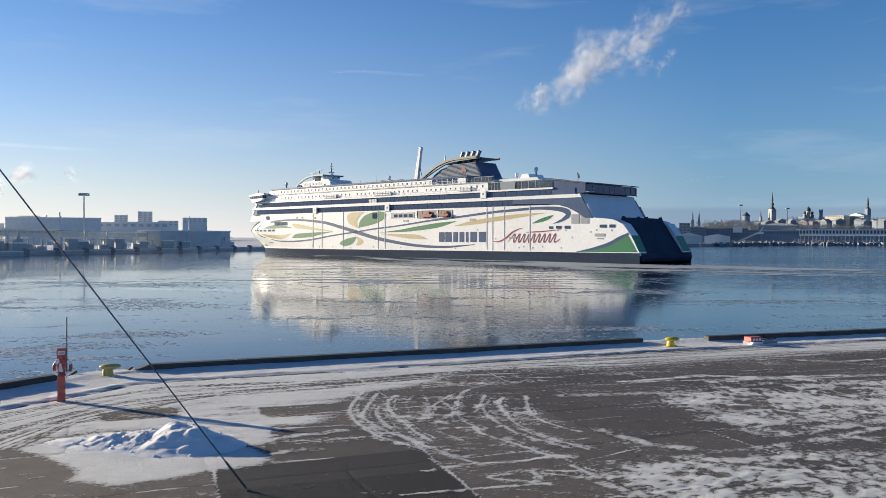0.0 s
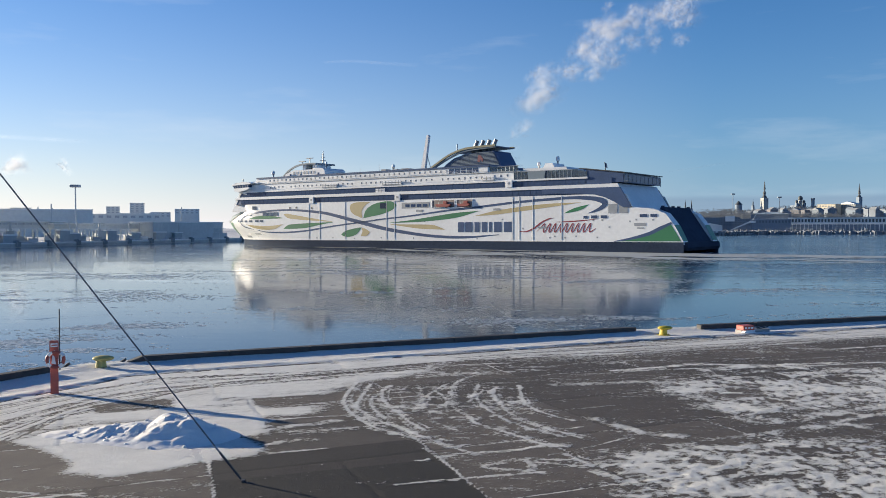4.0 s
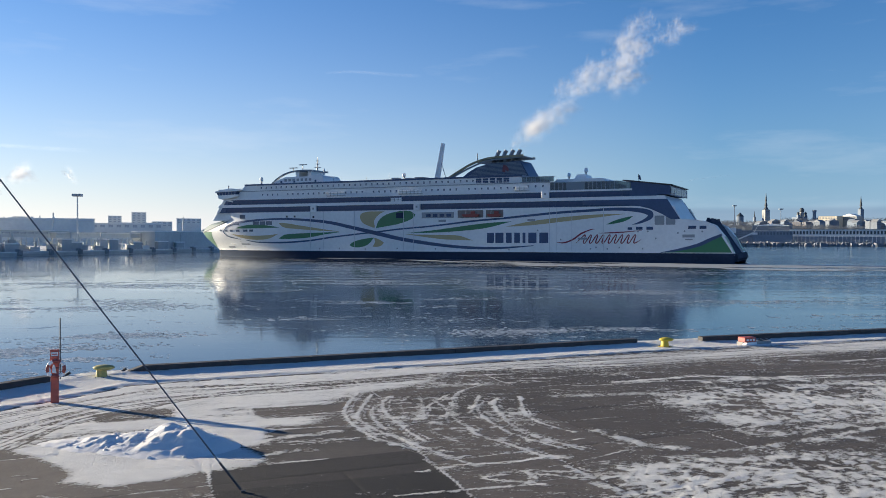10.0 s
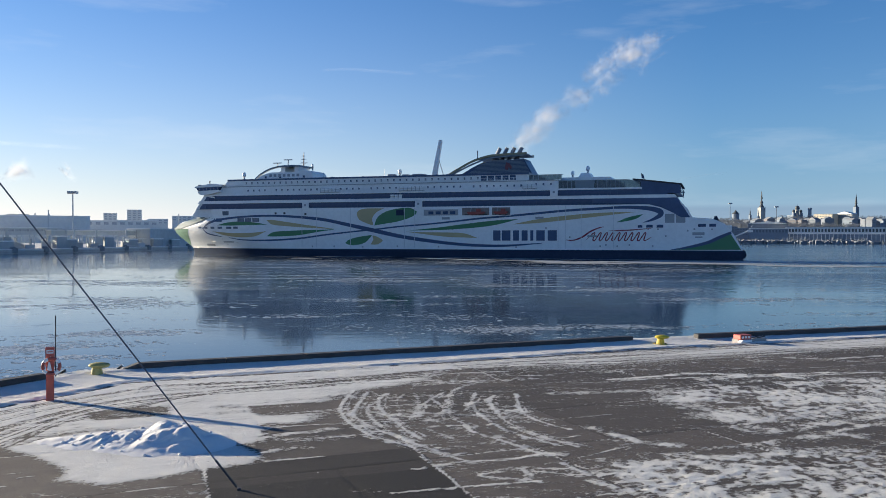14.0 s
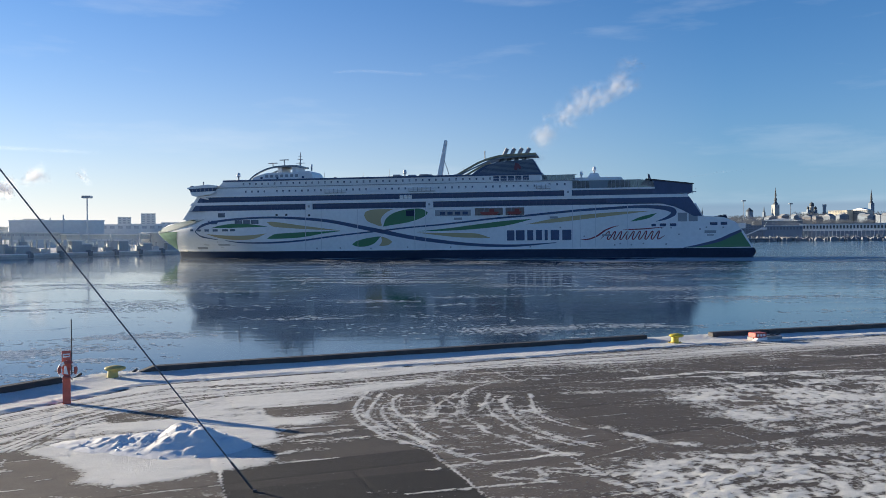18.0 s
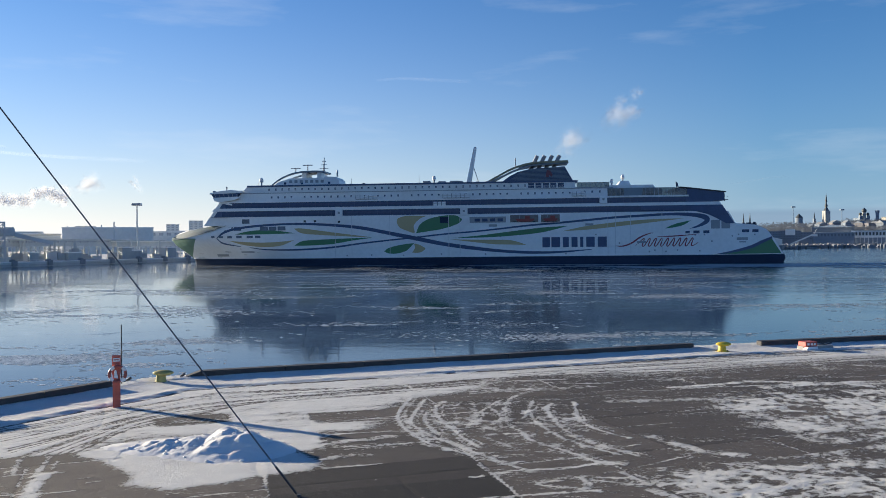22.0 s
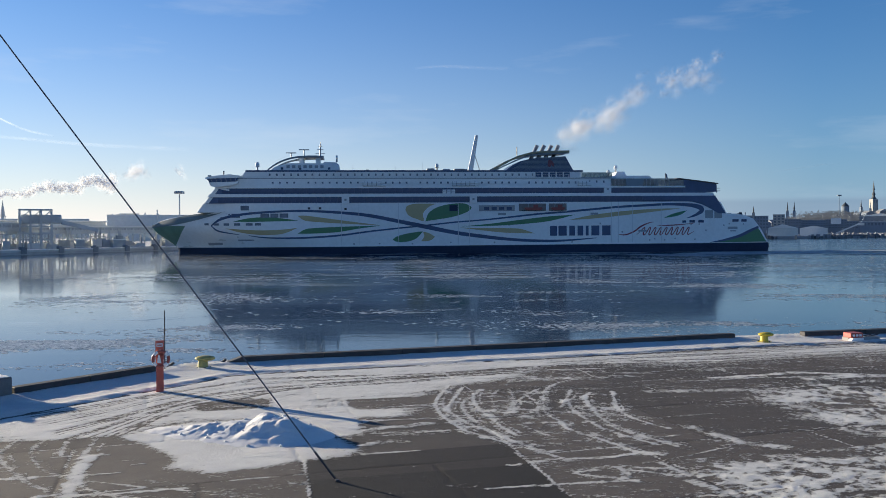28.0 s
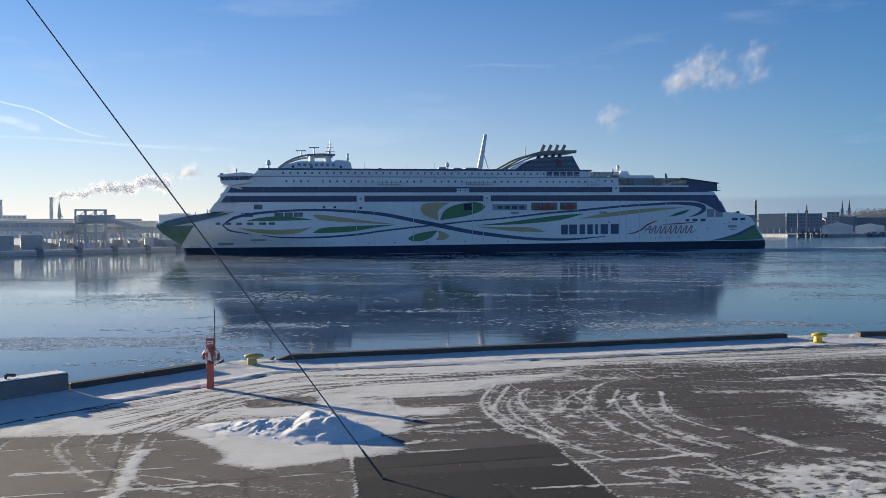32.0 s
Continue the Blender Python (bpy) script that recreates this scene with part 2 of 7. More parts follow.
def thing(name, label, category, at=None, group="", kind=""):
    ob = new(name)
    ob.empty_display_size = 0.5
    if at is not None:
        ob.matrix_world = at
    return tagged(ob, label, category, group, kind)


def box(bm, x0, x1, y0, y1, z0, z1, bevel=0.0):
    g = bmesh.ops.create_cube(bm, size=1.0)
    bmesh.ops.scale(bm, vec=(x1 - x0, y1 - y0, z1 - z0), verts=g["verts"])
    bmesh.ops.translate(bm, vec=((x0 + x1) / 2, (y0 + y1) / 2, (z0 + z1) / 2), verts=g["verts"])
    if bevel:
        edges = list({e for v in g["verts"] for e in v.link_edges})
        bmesh.ops.bevel(bm, geom=edges, offset=bevel, segments=1, affect="EDGES")
    return bm


def boxed(*a, bevel=0.0):
    return box(bmesh.new(), *a, bevel=bevel)


def rod(bm, p, q, r, r2=None, n=8):
    p, q = Vector(p), Vector(q)
    g = bmesh.ops.create_cone(bm, cap_ends=True, segments=n, radius1=r, radius2=r if r2 is None else r2, depth=(q - p).length)
    m = Matrix.Translation((p + q) / 2) @ (q - p).to_track_quat("Z", "Y").to_matrix().to_4x4()
    bmesh.ops.transform(bm, matrix=m, verts=g["verts"])
    return bm


def rodded(*a, **k):
    return rod(bmesh.new(), *a, **k)


def ball(bm, c, r, sub=2, squash=(1, 1, 1)):
    g = bmesh.ops.create_icosphere(bm, subdivisions=sub, radius=r)
    bmesh.ops.scale(bm, vec=squash, verts=g["verts"])
    bmesh.ops.translate(bm, vec=c, verts=g["verts"])
    return bm


def prism(bm, profile, y0, y1):
    """A profile of (x, z) drawn out along y."""
    a = [bm.verts.new((x, y0, z)) for x, z in profile]
    b = [bm.verts.new((x, y1, z)) for x, z in profile]
    n = len(profile)
    bm.faces.new(a)
    bm.faces.new(b[::-1])
    for i in range(n):
        bm.faces.new((a[i], b[i], b[(i + 1) % n], a[(i + 1) % n]))
    return bm


def prismed(profile, y0, y1):
    return prism(bmesh.new(), profile, y0, y1)


def spline(points, steps=8):
    """A smooth line through points of any width of tuple."""
    pts = [np.array(p, float) for p in points]
    pts = [2 * pts[0] - pts[1]] + pts + [2 * pts[-1] - pts[-2]]
    out = []
    for i in range(1, len(pts) - 2):
        a, b, c, d = pts[i - 1:i + 3]
        for k in range(steps):
            t = k / steps
            out.append(0.5 * (2 * b + (c - a) * t + (2 * a - 5 * b + 4 * c - d) * t * t + (3 * b - a - 3 * c + d) * t ** 3))
    out.append(pts[-2])
    return out

# ---- water and quay ----
def water_material():
    m, nt, b = nodes_of("cold_harbour_water")
    L = nt.links
    # sheets of thin grey ice
    sheet = tex_noise(nt, 0.0105, 6.0, 0.55)
    ice = ramp(nt, sheet, 0.46, (0, 0, 0), 0.49, (1, 1, 1))
    # slush: small broken plates, gathered in drifts
    drift = ramp(nt, tex_noise(nt, 0.016, 3.0, 0.5, (0.6, 1.5, 1)), 0.46, (0, 0, 0), 0.62, (1, 1, 1))
    plates = tex_noise(nt, 1.2, 9.0, 0.75, (0.55, 1.0, 1))
    pick = nt.nodes.new("ShaderNodeMath")
    pick.operation = "MULTIPLY_ADD"
    L.new(drift, pick.inputs[0])
    pick.inputs[1].default_value = 0.10
    L.new(plates, pick.inputs[2])
    slush = ramp(nt, pick.outputs[0], 0.68, (0, 0, 0), 0.705, (1, 1, 1))
    # frosted skin with torn edges
    # ... thicker in the sheltered western basin
    where = nt.nodes.new("ShaderNodeTexCoord")
    east = nt.nodes.new("ShaderNodeSeparateXYZ")
    L.new(where.outputs["Object"], east.inputs[0])
    lean = nt.nodes.new("ShaderNodeMapRange")
    for key, v in (("From Min", -95.0), ("From Max", -15.0), ("To Min", 0.10), ("To Max", -0.125)):
        lean.inputs[key].default_value = v
    L.new(east.outputs[0], lean.inputs["Value"])
    skin = nt.nodes.new("ShaderNodeMath")
    L.new(tex_noise(nt, 0.045, 12.0, 0.68, (0.45, 1.25, 1)), skin.inputs[0])
    L.new(lean.outputs[0], skin.inputs[1])
    frost = ramp(nt, skin.outputs[0], 0.505, (0, 0, 0), 0.545, (1, 1, 1))
    # hairline cracks through the ice
    tc = nt.nodes.new("ShaderNodeTexCoord")
    warp = nt.nodes.new("ShaderNodeTexNoise")
    warp.inputs["Scale"].default_value, warp.inputs["Detail"].default_value = 0.12, 5.0
    L.new(tc.outputs["Object"], warp.inputs["Vector"])
    bend = nt.nodes.new("ShaderNodeVectorMath")
    bend.operation = "MULTIPLY_ADD"
    L.new(warp.outputs["Color"], bend.inputs[0])
    bend.inputs[1].default_value = (14, 14, 0)
    L.new(tc.outputs["Object"], bend.inputs[2])
    vor = nt.nodes.new("ShaderNodeTexVoronoi")
    vor.feature = "DISTANCE_TO_EDGE"
    vor.inputs["Scale"].default_value = 0.075
    L.new(bend.outputs[0], vor.inputs["Vector"])
    crack = ramp(nt, vor.outputs["Distance"], 0.004, (1, 1, 1), 0.010, (0, 0, 0))
    some = ramp(nt, tex_noise(nt, 0.05, 4.0), 0.56, (0, 0, 0), 0.66, (0.7, 0.7, 0.7))
    crack = mixed(nt, some, (0, 0, 0), crack)
    col = mixed(nt, ice, (0.006, 0.016, 0.030), (0.026, 0.044, 0.060))
    frosted = mixed(nt, 0.62, (0, 0, 0), frost)
    col = mixed(nt, frosted, col, (0.55, 0.60, 0.59))
    col = mixed(nt, crack, col, (0.02, 0.034, 0.048))
    col = mixed(nt, slush, col, (0.62, 0.62, 0.57))
    L.new(col, b.inputs["Base Color"])
    r1 = mixed(nt, ice, (0.065, 0.065, 0.065), (0.09, 0.09, 0.09))
    r1 = mixed(nt, frosted, r1, (0.07, 0.07, 0.07))
    r1 = mixed(nt, crack, r1, (0.35, 0.35, 0.35))
    L.new(mixed(nt, slush, r1, (0.6, 0.6, 0.6)), b.inputs["Roughness"])
    b.inputs["IOR"].default_value = 1.33
    # open water to the east is ruffled
    ruffle = nt.nodes.new("ShaderNodeMapRange")
    for key, v in (("From Min", 35.0), ("From Max", 110.0), ("To Min", 0.11), ("To Max", 6.0)):
        ruffle.inputs[key].default_value = v
    L.new(east.outputs[0], ruffle.inputs["Value"])
    rise = nt.nodes.new("ShaderNodeMath")
    rise.operation = "MULTIPLY"
    L.new(tex_noise(nt, 0.45, 4.0, 0.55, (0.45, 1.3, 1)), rise.inputs[0])
    L.new(ruffle.outputs[0], rise.inputs[1])
    # cat's paws: ruffled lanes between smooth ones
    lanes = ramp(nt, tex_noise(nt, 0.05, 5.0, 0.6, (0.10, 1.0, 1)), 0.40, (0.12, 0.12, 0.12), 0.60, (1, 1, 1))
    laned = nt.nodes.new("ShaderNodeMath")
    laned.operation = "MULTIPLY"
    L.new(rise.outputs[0], laned.inputs[0])
    L.new(lanes, laned.inputs[1])
    bump(nt, b, laned.outputs[0], 0.45, 0.22)
    return m


WATER_MAT = water_material()
bm = bmesh.new()
for x in (-4600, 4600):
    for y in (-3000, 4600):
        bm.verts.new((x, y, 0))
bm.verts.ensure_lookup_table()
bm.faces.new([bm.verts[i] for i in (0, 2, 3, 1)])
water = part("water", bm, WATER_MAT, None)
water.location.z = WATER
tagged(water, "calm dark blue harbour water with skim ice", "water", kind="structure")

# the edge of the quay, from the inner basin round the corner and along the berth
EDGE = [(-27.5, 17.0), (-19.4, 30.6), (-15.9, 36.4), (-15.0, 38.5), (-12.6, 39.9), (13.2, 50.1), (31.4, 55.9), (80.0, 71.3)]


# ---- the ferry: x aft, y to starboard, z up from the waterline ----
ferry = thing("ferry", "large white passenger ferry with navy bands and leaf livery", "ferry")


def lerp_table(table, v):
    if v <= table[0][0]:
        return table[0][1]
    for (a, p), (b, q) in zip(table, table[1:]):
        if v <= b:
            return p + (q - p) * (v - a) / (b - a)
    return table[-1][1]


STEM = [(-1.5, -103.8), (0.5, -103.9), (2.5, -104.0), (4.3, -106.4), (5.8, -108.5), (7.4, -110.9), (9.0, -112.4), (10.4, -113.0), (13.0, -110.5), (14.2, -106.0)]
TOPLINE = [(-113.0, 10.9), (-109.0, 12.6), (-104.0, 13.6), (-95.2, 14.5), (-93.2, 17.3), (82.7, 17.3), (85.4, 13.1), (92.0, 12.6), (95.5, 11.2), (98.2, 7.8), (100.6, 3.2), (101.0, 2.77)]
BEAM = 15.3


def half_beam(x, z):
    xs = lerp_table(STEM, z)
    run = lerp_table([(-1.5, 58.0), (2.75, 54.0), (8.0, 40.0), (13.0, 32.0), (17.3, 26.0)], z)
    s = min(1.0, max(0.0, (x - xs) / run))
    return BEAM * (1 - (1 - s) ** 2.3)


def hull_side(side):
    bm = bmesh.new()
    cols = []
    us = [(i / 26) ** 1.35 * 0.27 for i in range(27)] + [0.27 + 0.73 * (i + 1) / 60 for i in range(60)]
    for u in us:
        col = []
        x_top = -113.0 + u * 214.0
        zt = lerp_table(TOPLINE, x_top)
        rows = [-1.5, 0.0, 2.75] + [2.75 + max(zt - 2.75, 0.02) * (k + 1) / 10 for k in range(10)]
        for z in rows:
            xs = lerp_table(STEM, z)
            x = xs + u * (101.0 - xs)
            col.append(bm.verts.new((x, side * max(half_beam(x, z), 0.04), z)))
        cols.append(col)
    for a, b in zip(cols, cols[1:]):
        for k in range(len(a) - 1):
            f = bm.faces.new((a[k], b[k], b[k + 1], a[k + 1]))
            f.material_index = 1 if k < 2 else 0
    return bm


hull_bm = hull_side(-1)
other = hull_side(1)
tmp = bpy.data.meshes.new("tmp")
other.to_mesh(tmp)
other.free()
hull_bm.from_mesh(tmp)
bpy.data.meshes.remove(tmp)
bmesh.ops.remove_doubles(hull_bm, verts=hull_bm.verts, dist=0.09)
hull = part("hull", hull_bm, [SHIP_WHITE, BOOT_NAVY], ferry, "white steel hull with navy boot topping", smooth=True)


def on_hull(x, z, out=0.06):
    return (x, -half_beam(x, z) - out, z)


def ribbon(name, pts, mat, label, steps=8):
    """A painted stripe: (x, z, width) along the port side."""
    bm = bmesh.new()
    line = spline(pts, steps)
    last = None
    for i, p in enumerate(line):
        q = line[min(i + 1, len(line) - 1)] - line[max(i - 1, 0)]
        n = np.array((-q[1], q[0])) / max(1e-6, math.hypot(q[0], q[1])) * p[2] / 2
        row = [bm.verts.new(on_hull(p[0] + n[0] * k, p[1] + n[1] * k)) for k in (-1, 0, 1)]
        if last:
            for k in range(2):
                bm.faces.new((last[k], row[k], row[k + 1], last[k + 1]))
        last = row
    return part(name, bm, mat, ferry, label)


def petal(name, upper, lower, mat, label, out=0.05):
    """A painted leaf between an upper and a lower line of (x, z), tip to tip."""
    bm = bmesh.new()
    a, b = spline(upper, 6), spline(lower, 6)
    last = None
    for i in range(25):
        k = i / 24
        pu, pl = a[round(k * (len(a) - 1))], b[round(k * (len(b) - 1))]
        row = [bm.verts.new(on_hull(*(pu + (pl - pu) * j / 4), out)) for j in range(5)]
        if last:
            for j in range(4):
                bm.faces.new((last[j], row[j], row[j + 1], last[j + 1]))
        last = row
    return part(name, bm, mat, ferry, label, smooth=True)

# livery on the port side
ribbon("swoosh_stripe", [(-91.2, 10.0, .3), (-88.0, 12.1, .8), (-82.2, 13.5, .8), (-72.5, 14.4, .7), (-60.9, 14.7, .7), (-49.4, 14.1, .9), (-39.8, 13.1, 1.1), (-30.2, 11.2, 1.25), (-20.6, 9.2, 1.4), (-11.0, 7.2, 1.3), (-1.5, 5.8, 1.2), (8.1, 4.7, 1.0), (17.6, 4.1, .9), (27.2, 4.1, .7), (38.6, 4.9, .2)], SHIP_NAVY, "long navy painted wave")
ribbon("swoosh_stripe", [(-91.2, 10.0, .3), (-89.0, 8.3, .5), (-84.5, 7.4, .3), (-82.0, 7.0, .1)], SHIP_NAVY, "navy painted hook at the bow")
ribbon("swoosh_stripe", [(-79.0, 6.7, .2), (-72.6, 5.9, .4), (-61.0, 5.8, .6), (-49.4, 6.5, .6), (-39.8, 7.7, .55), (-30.2, 8.7, .5), (-20.6, 9.6, .5), (-11.0, 10.6, .5), (-1.4, 11.3, .5), (8.1, 12.2, .55), (17.7, 13.2, .6), (27.2, 13.9, .65), (36.7, 14.7, .7), (46.2, 15.5, .75), (55.7, 16.0, .8), (65.2, 16.4, .9), (72.5, 16.0, 1.3), (76.0, 15.1, 1.7), (76.4, 14.0, 1.5), (74.9, 12.9, 1.0), (73.0, 12.1, .6), (70.9, 11.5, .1)], SHIP_NAVY, "long navy painted wave curling at the stern")
petal("leaf", [(-27.3, 14.9), (-26.6, 16.2), (-24.0, 16.9), (-20.0, 16.95), (-17.0, 16.9)], [(-27.3, 14.9), (-26.2, 13.0), (-23.5, 11.8), (-21.1, 11.2), (-21.4, 13.5), (-19.6, 15.7), (-17.0, 16.9)], SHIP_GOLD, "gold painted leaf")
petal("leaf", [(-20.6, 11.0), (-19.3, 13.9), (-16.0, 15.9), (-11.0, 16.9), (-7.1, 16.9), (-4.8, 15.7)], [(-20.6, 11.0), (-16.5, 11.6), (-12.0, 12.3), (-8.0, 13.4), (-5.5, 14.6), (-4.8, 15.7)], SHIP_GREEN, "green painted leaf")
petal("leaf", [(-31.7, 4.9), (-30.2, 6.0), (-27.0, 6.9), (-23.0, 7.5), (-21.4, 7.6)], [(-31.7, 4.9), (-30.0, 4.2), (-27.0, 4.2), (-23.8, 5.2), (-21.4, 7.6)], SHIP_GREEN, "green painted leaf")
petal("leaf", [(-22.0, 4.4), (-21.0, 6.0), (-21.2, 7.4), (-19.4, 7.0), (-17.4, 5.9)], [(-22.0, 4.4), (-20.5, 4.3), (-18.9, 4.6), (-17.8, 5.3), (-17.4, 5.9)], SHIP_GOLD, "gold painted leaf")
petal("leaf", [(-63.0, 13.1), (-60.0, 13.1), (-52.0, 12.0), (-44.0, 10.9), (-36.0, 9.85)], [(-63.0, 13.1), (-60.5, 11.5), (-55.0, 10.9), (-46.0, 10.3), (-36.0, 9.75)], SHIP_GOLD, "long gold painted leaf")
petal("leaf", [(-63.0, 7.2), (-60.8, 8.5), (-58.0, 9.0), (-48.0, 9.4), (-36.0, 9.7)], [(-63.0, 7.2), (-58.0, 7.2), (-50.0, 7.6), (-43.0, 8.7), (-36.0, 9.6)], SHIP_GREEN, "long green painted leaf")
petal("leaf", [(-86.5, 9.1), (-80.0, 8.6), (-74.0, 8.4), (-68.0, 8.6), (-63.0, 9.1)], [(-86.5, 9.1), (-81.0, 7.6), (-74.5, 6.9), (-68.0, 7.2), (-63.0, 9.1)], SHIP_GOLD, "long gold painted leaf")
petal("leaf", [(-84.0, 11.3), (-79.5, 12.3), (-74.0, 12.7), (-68.0, 12.3), (-62.6, 11.5)], [(-84.0, 11.3), (-78.0, 11.2), (-72.0, 11.3), (-66.0, 11.4), (-62.6, 11.5)], SHIP_GREEN, "long green painted leaf")
petal("leaf", [(-8.2, 9.2), (2.0, 10.1), (12.0, 11.3), (22.0, 12.4), (31.0, 12.9)], [(-8.2, 9.2), (2.0, 9.3), (12.0, 9.8), (22.0, 10.8), (31.0, 12.9)], SHIP_GREEN, "long green painted leaf")
petal("leaf", [(-9.0, 8.8), (-2.0, 8.6), (6.0, 8.5), (12.0, 8.2), (17.0, 6.6)], [(-9.0, 8.8), (-2.0, 7.9), (6.0, 7.0), (12.0, 6.8), (17.0, 6.6)], SHIP_GOLD, "long gold painted leaf")
petal("leaf", [(28.6, 11.1), (38.0, 12.9), (50.0, 14.2), (60.0, 14.8), (69.0, 14.9)], [(28.6, 11.1), (38.0, 11.6), (50.0, 12.8), (60.0, 13.9), (69.0, 14.9)], SHIP_GOLD, "long gold painted leaf")
petal("leaf", [(62.7, 11.6), (65.5, 12.9), (68.5, 13.7), (71.2, 14.2)], [(62.7, 11.6), (66.0, 12.0), (69.0, 12.8), (71.2, 14.2)], SHIP_GREEN, "dark green painted leaf")
petal("stern_flash", [(79.8, 2.9), (85.0, 3.7), (90.5, 5.0), (94.0, 6.6), (97.2, 8.0)], [(79.8, 2.9), (86.0, 2.95), (92.0, 2.95), (96.5, 3.0), (100.3, 3.0)], SHIP_GREEN, "green painted flash at the stern")
ribbon("swoosh_stripe", [(79.5, 2.9, .2), (85.0, 3.8, .7), (90.5, 5.2, 1.0), (94.0, 6.8, 1.0), (97.4, 8.3, .7)], SHIP_NAVY, "navy painted edge of the stern flash")
# green flare of the bow
bm = bmesh.new()
last = None
for i in range(15):
    z = 3.0 + 9.0 * i / 14
    x0 = lerp_table(STEM, z) + 0.05
    x1 = -105.4 + (z - 3.0) * 0.74
    row = [bm.verts.new(on_hull(x0 + max(0.02, x1 - x0) * j / 8, z, 0.07)) for j in range(9)]
    if last and z < 10.6:
        for j in range(8):
            bm.faces.new((last[j], row[j], row[j + 1], last[j + 1]))
    last = row
part("bow_flash", bm, BOW_GREEN, ferry, "green painted flare of the bow")
petal("bow_strip", [(-112.6, 10.9), (-106.0, 12.4), (-100.6, 13.4), (-94.0, 14.3), (-86.6, 14.7)], [(-112.9, 9.5), (-106.0, 10.2), (-99.2, 11.3), (-92.3, 12.9), (-86.6, 14.7)], BOW_SLATE, "slate painted strip above the bow flare", 0.3)
# large name on the side: plain slanted blocks in place of a brand
LETTER_BLOCKS = [(22.2, 2.5), (25.2, 2.9), (29.0, 2.0), (31.9, 2.0), (34.8, 1.0), (36.8, 2.8), (40.6, 3.0)]
for x, w in LETTER_BLOCKS:
    bm = bmesh.new()
    v = [bm.verts.new(on_hull(x + a, z, 0.08)) for a, z in ((0.0, 5.75), (w, 5.75), (w, 9.15), (0.0, 9.15))]
    bm.faces.new(v)
    part("letter_block", bm, SHIP_NAVY, ferry, "navy painted block of the ship's side lettering")
# a flowing red flourish in place of the script
ribbon("brand_swoosh", [(46.4, 6.0, .15), (49.0, 5.9, .4), (52.0, 7.0, .5), (54.6, 8.8, .5), (57.6, 10.0, .3), (59.0, 10.2, .1)], SHIP_RED, "red painted flourish", 6)
WAVE = [(53.0, 5.9, .1)]
for k in range(9):
    x = 54.4 + k * 2.0
    WAVE += [(x + 1.1, 8.2, .34), (x + 1.5, 8.0, .3), (x + 0.9, 6.1, .4), (x + 1.5, 5.9, .3)]
WAVE.append((73.6, 6.9, .1))
ribbon("brand_wave", WAVE, SHIP_RED, "red painted running wave", 5)
ribbon("brand_swoosh", [(60.2, 8.9, .1), (64.0, 9.0, .35), (68.0, 9.2, .35), (73.8, 9.7, .1)], SHIP_RED, "red painted flourish", 6)
for x0, x1, z0, z1 in ((86.0, 89.6, 7.5, 8.4), (86.8, 89.0, 6.7, 7.1), (-82.6, -77.5, 4.9, 5.4)):
    bm = bmesh.new()
    bm.faces.new([bm.verts.new(on_hull(x, z, 0.07)) for x, z in ((x0, z0), (x1, z0), (x1, z1), (x0, z1))])
    part("name_bar", bm, SHIP_GREY, ferry, "small grey lettering bar")
# joints of the hull doors and plates
seam_bm = boxed(-0.08, 0.08, -0.10, 0.02, 3.2, 17.2)
seam_me = mesh_of("seam", seam_bm, weathered("strake_paint", (0.66, 0.67, 0.68), 0.4, vary=0.1, scale=0.3))
for x in (-48.6, -42.8, -29.6, -9.4, -5.6, 46.5, 51.5, 61.8, 44.0):
    part("seam", seam_me, None, ferry, at=pose(x, -BEAM, 0))
# scraped and dirty plating where the bow breaks ice
SCRAPED = weathered("ice_scraped_plating", (0.70, 0.69, 0.66), 0.6, vary=0.16, scale=0.8, grain=3.0)
rb = random.Random(31)
for i in range(15):
    x, z = -102.5 + 26 * rb.random() ** 1.6, 2.85 + 3.4 * rb.random() ** 2.2
    w, h = rb.uniform(0.7, 3.2), rb.uniform(0.1, 0.45)
    petal("scrape", [(x, z), (x + w * 0.3, z + h), (x + w * 0.7, z + h * 0.6), (x + w, z + h * 0.2)], [(x, z), (x + w * 0.4, z - h * 0.4), (x + w * 0.8, z - h * 0.5), (x + w, z + h * 0.2)], SCRAPED, "", 0.06)
# small fittings low on the hull
fitting = mesh_of("hull_fitting", boxed(-0.24, 0.24, -0.04, 0.02, -0.24, 0.24), SHIP_GREY)
for x, z in ((-44.5, 3.6), (-36.0, 3.7), (-12.0, 3.8), (3.0, 3.7), (57.6, 4.0), (59.4, 4.4), (63.0, 4.0), (66.8, 4.4), (74.0, 4.1), (-25.0, 3.5), (30.0, 3.6), (47.8, 6.9), (84.6, 8.9), (86.6, 9.4), (91.8, 9.3), (72.6, 9.4), (75.6, 9.4), (78.0, 7.2), (40.0, 9.9), (8.0, 9.6)):
    part("hull_fitting", fitting, None, ferry, at=pose(x, -half_beam(x, z), z))

# superstructure
def slab(name, x0, x1, y, z0, z1, mat, label="", lean0=0.0, lean1=0.0):
    """A deck block across the ship; lean0 and lean1 slope its fore and aft ends."""
    return part(name, prismed([(x0, z0), (x1, z0), (x1 + lean1, z1), (x0 + lean0, z1)], -y, y), mat, ferry, label)


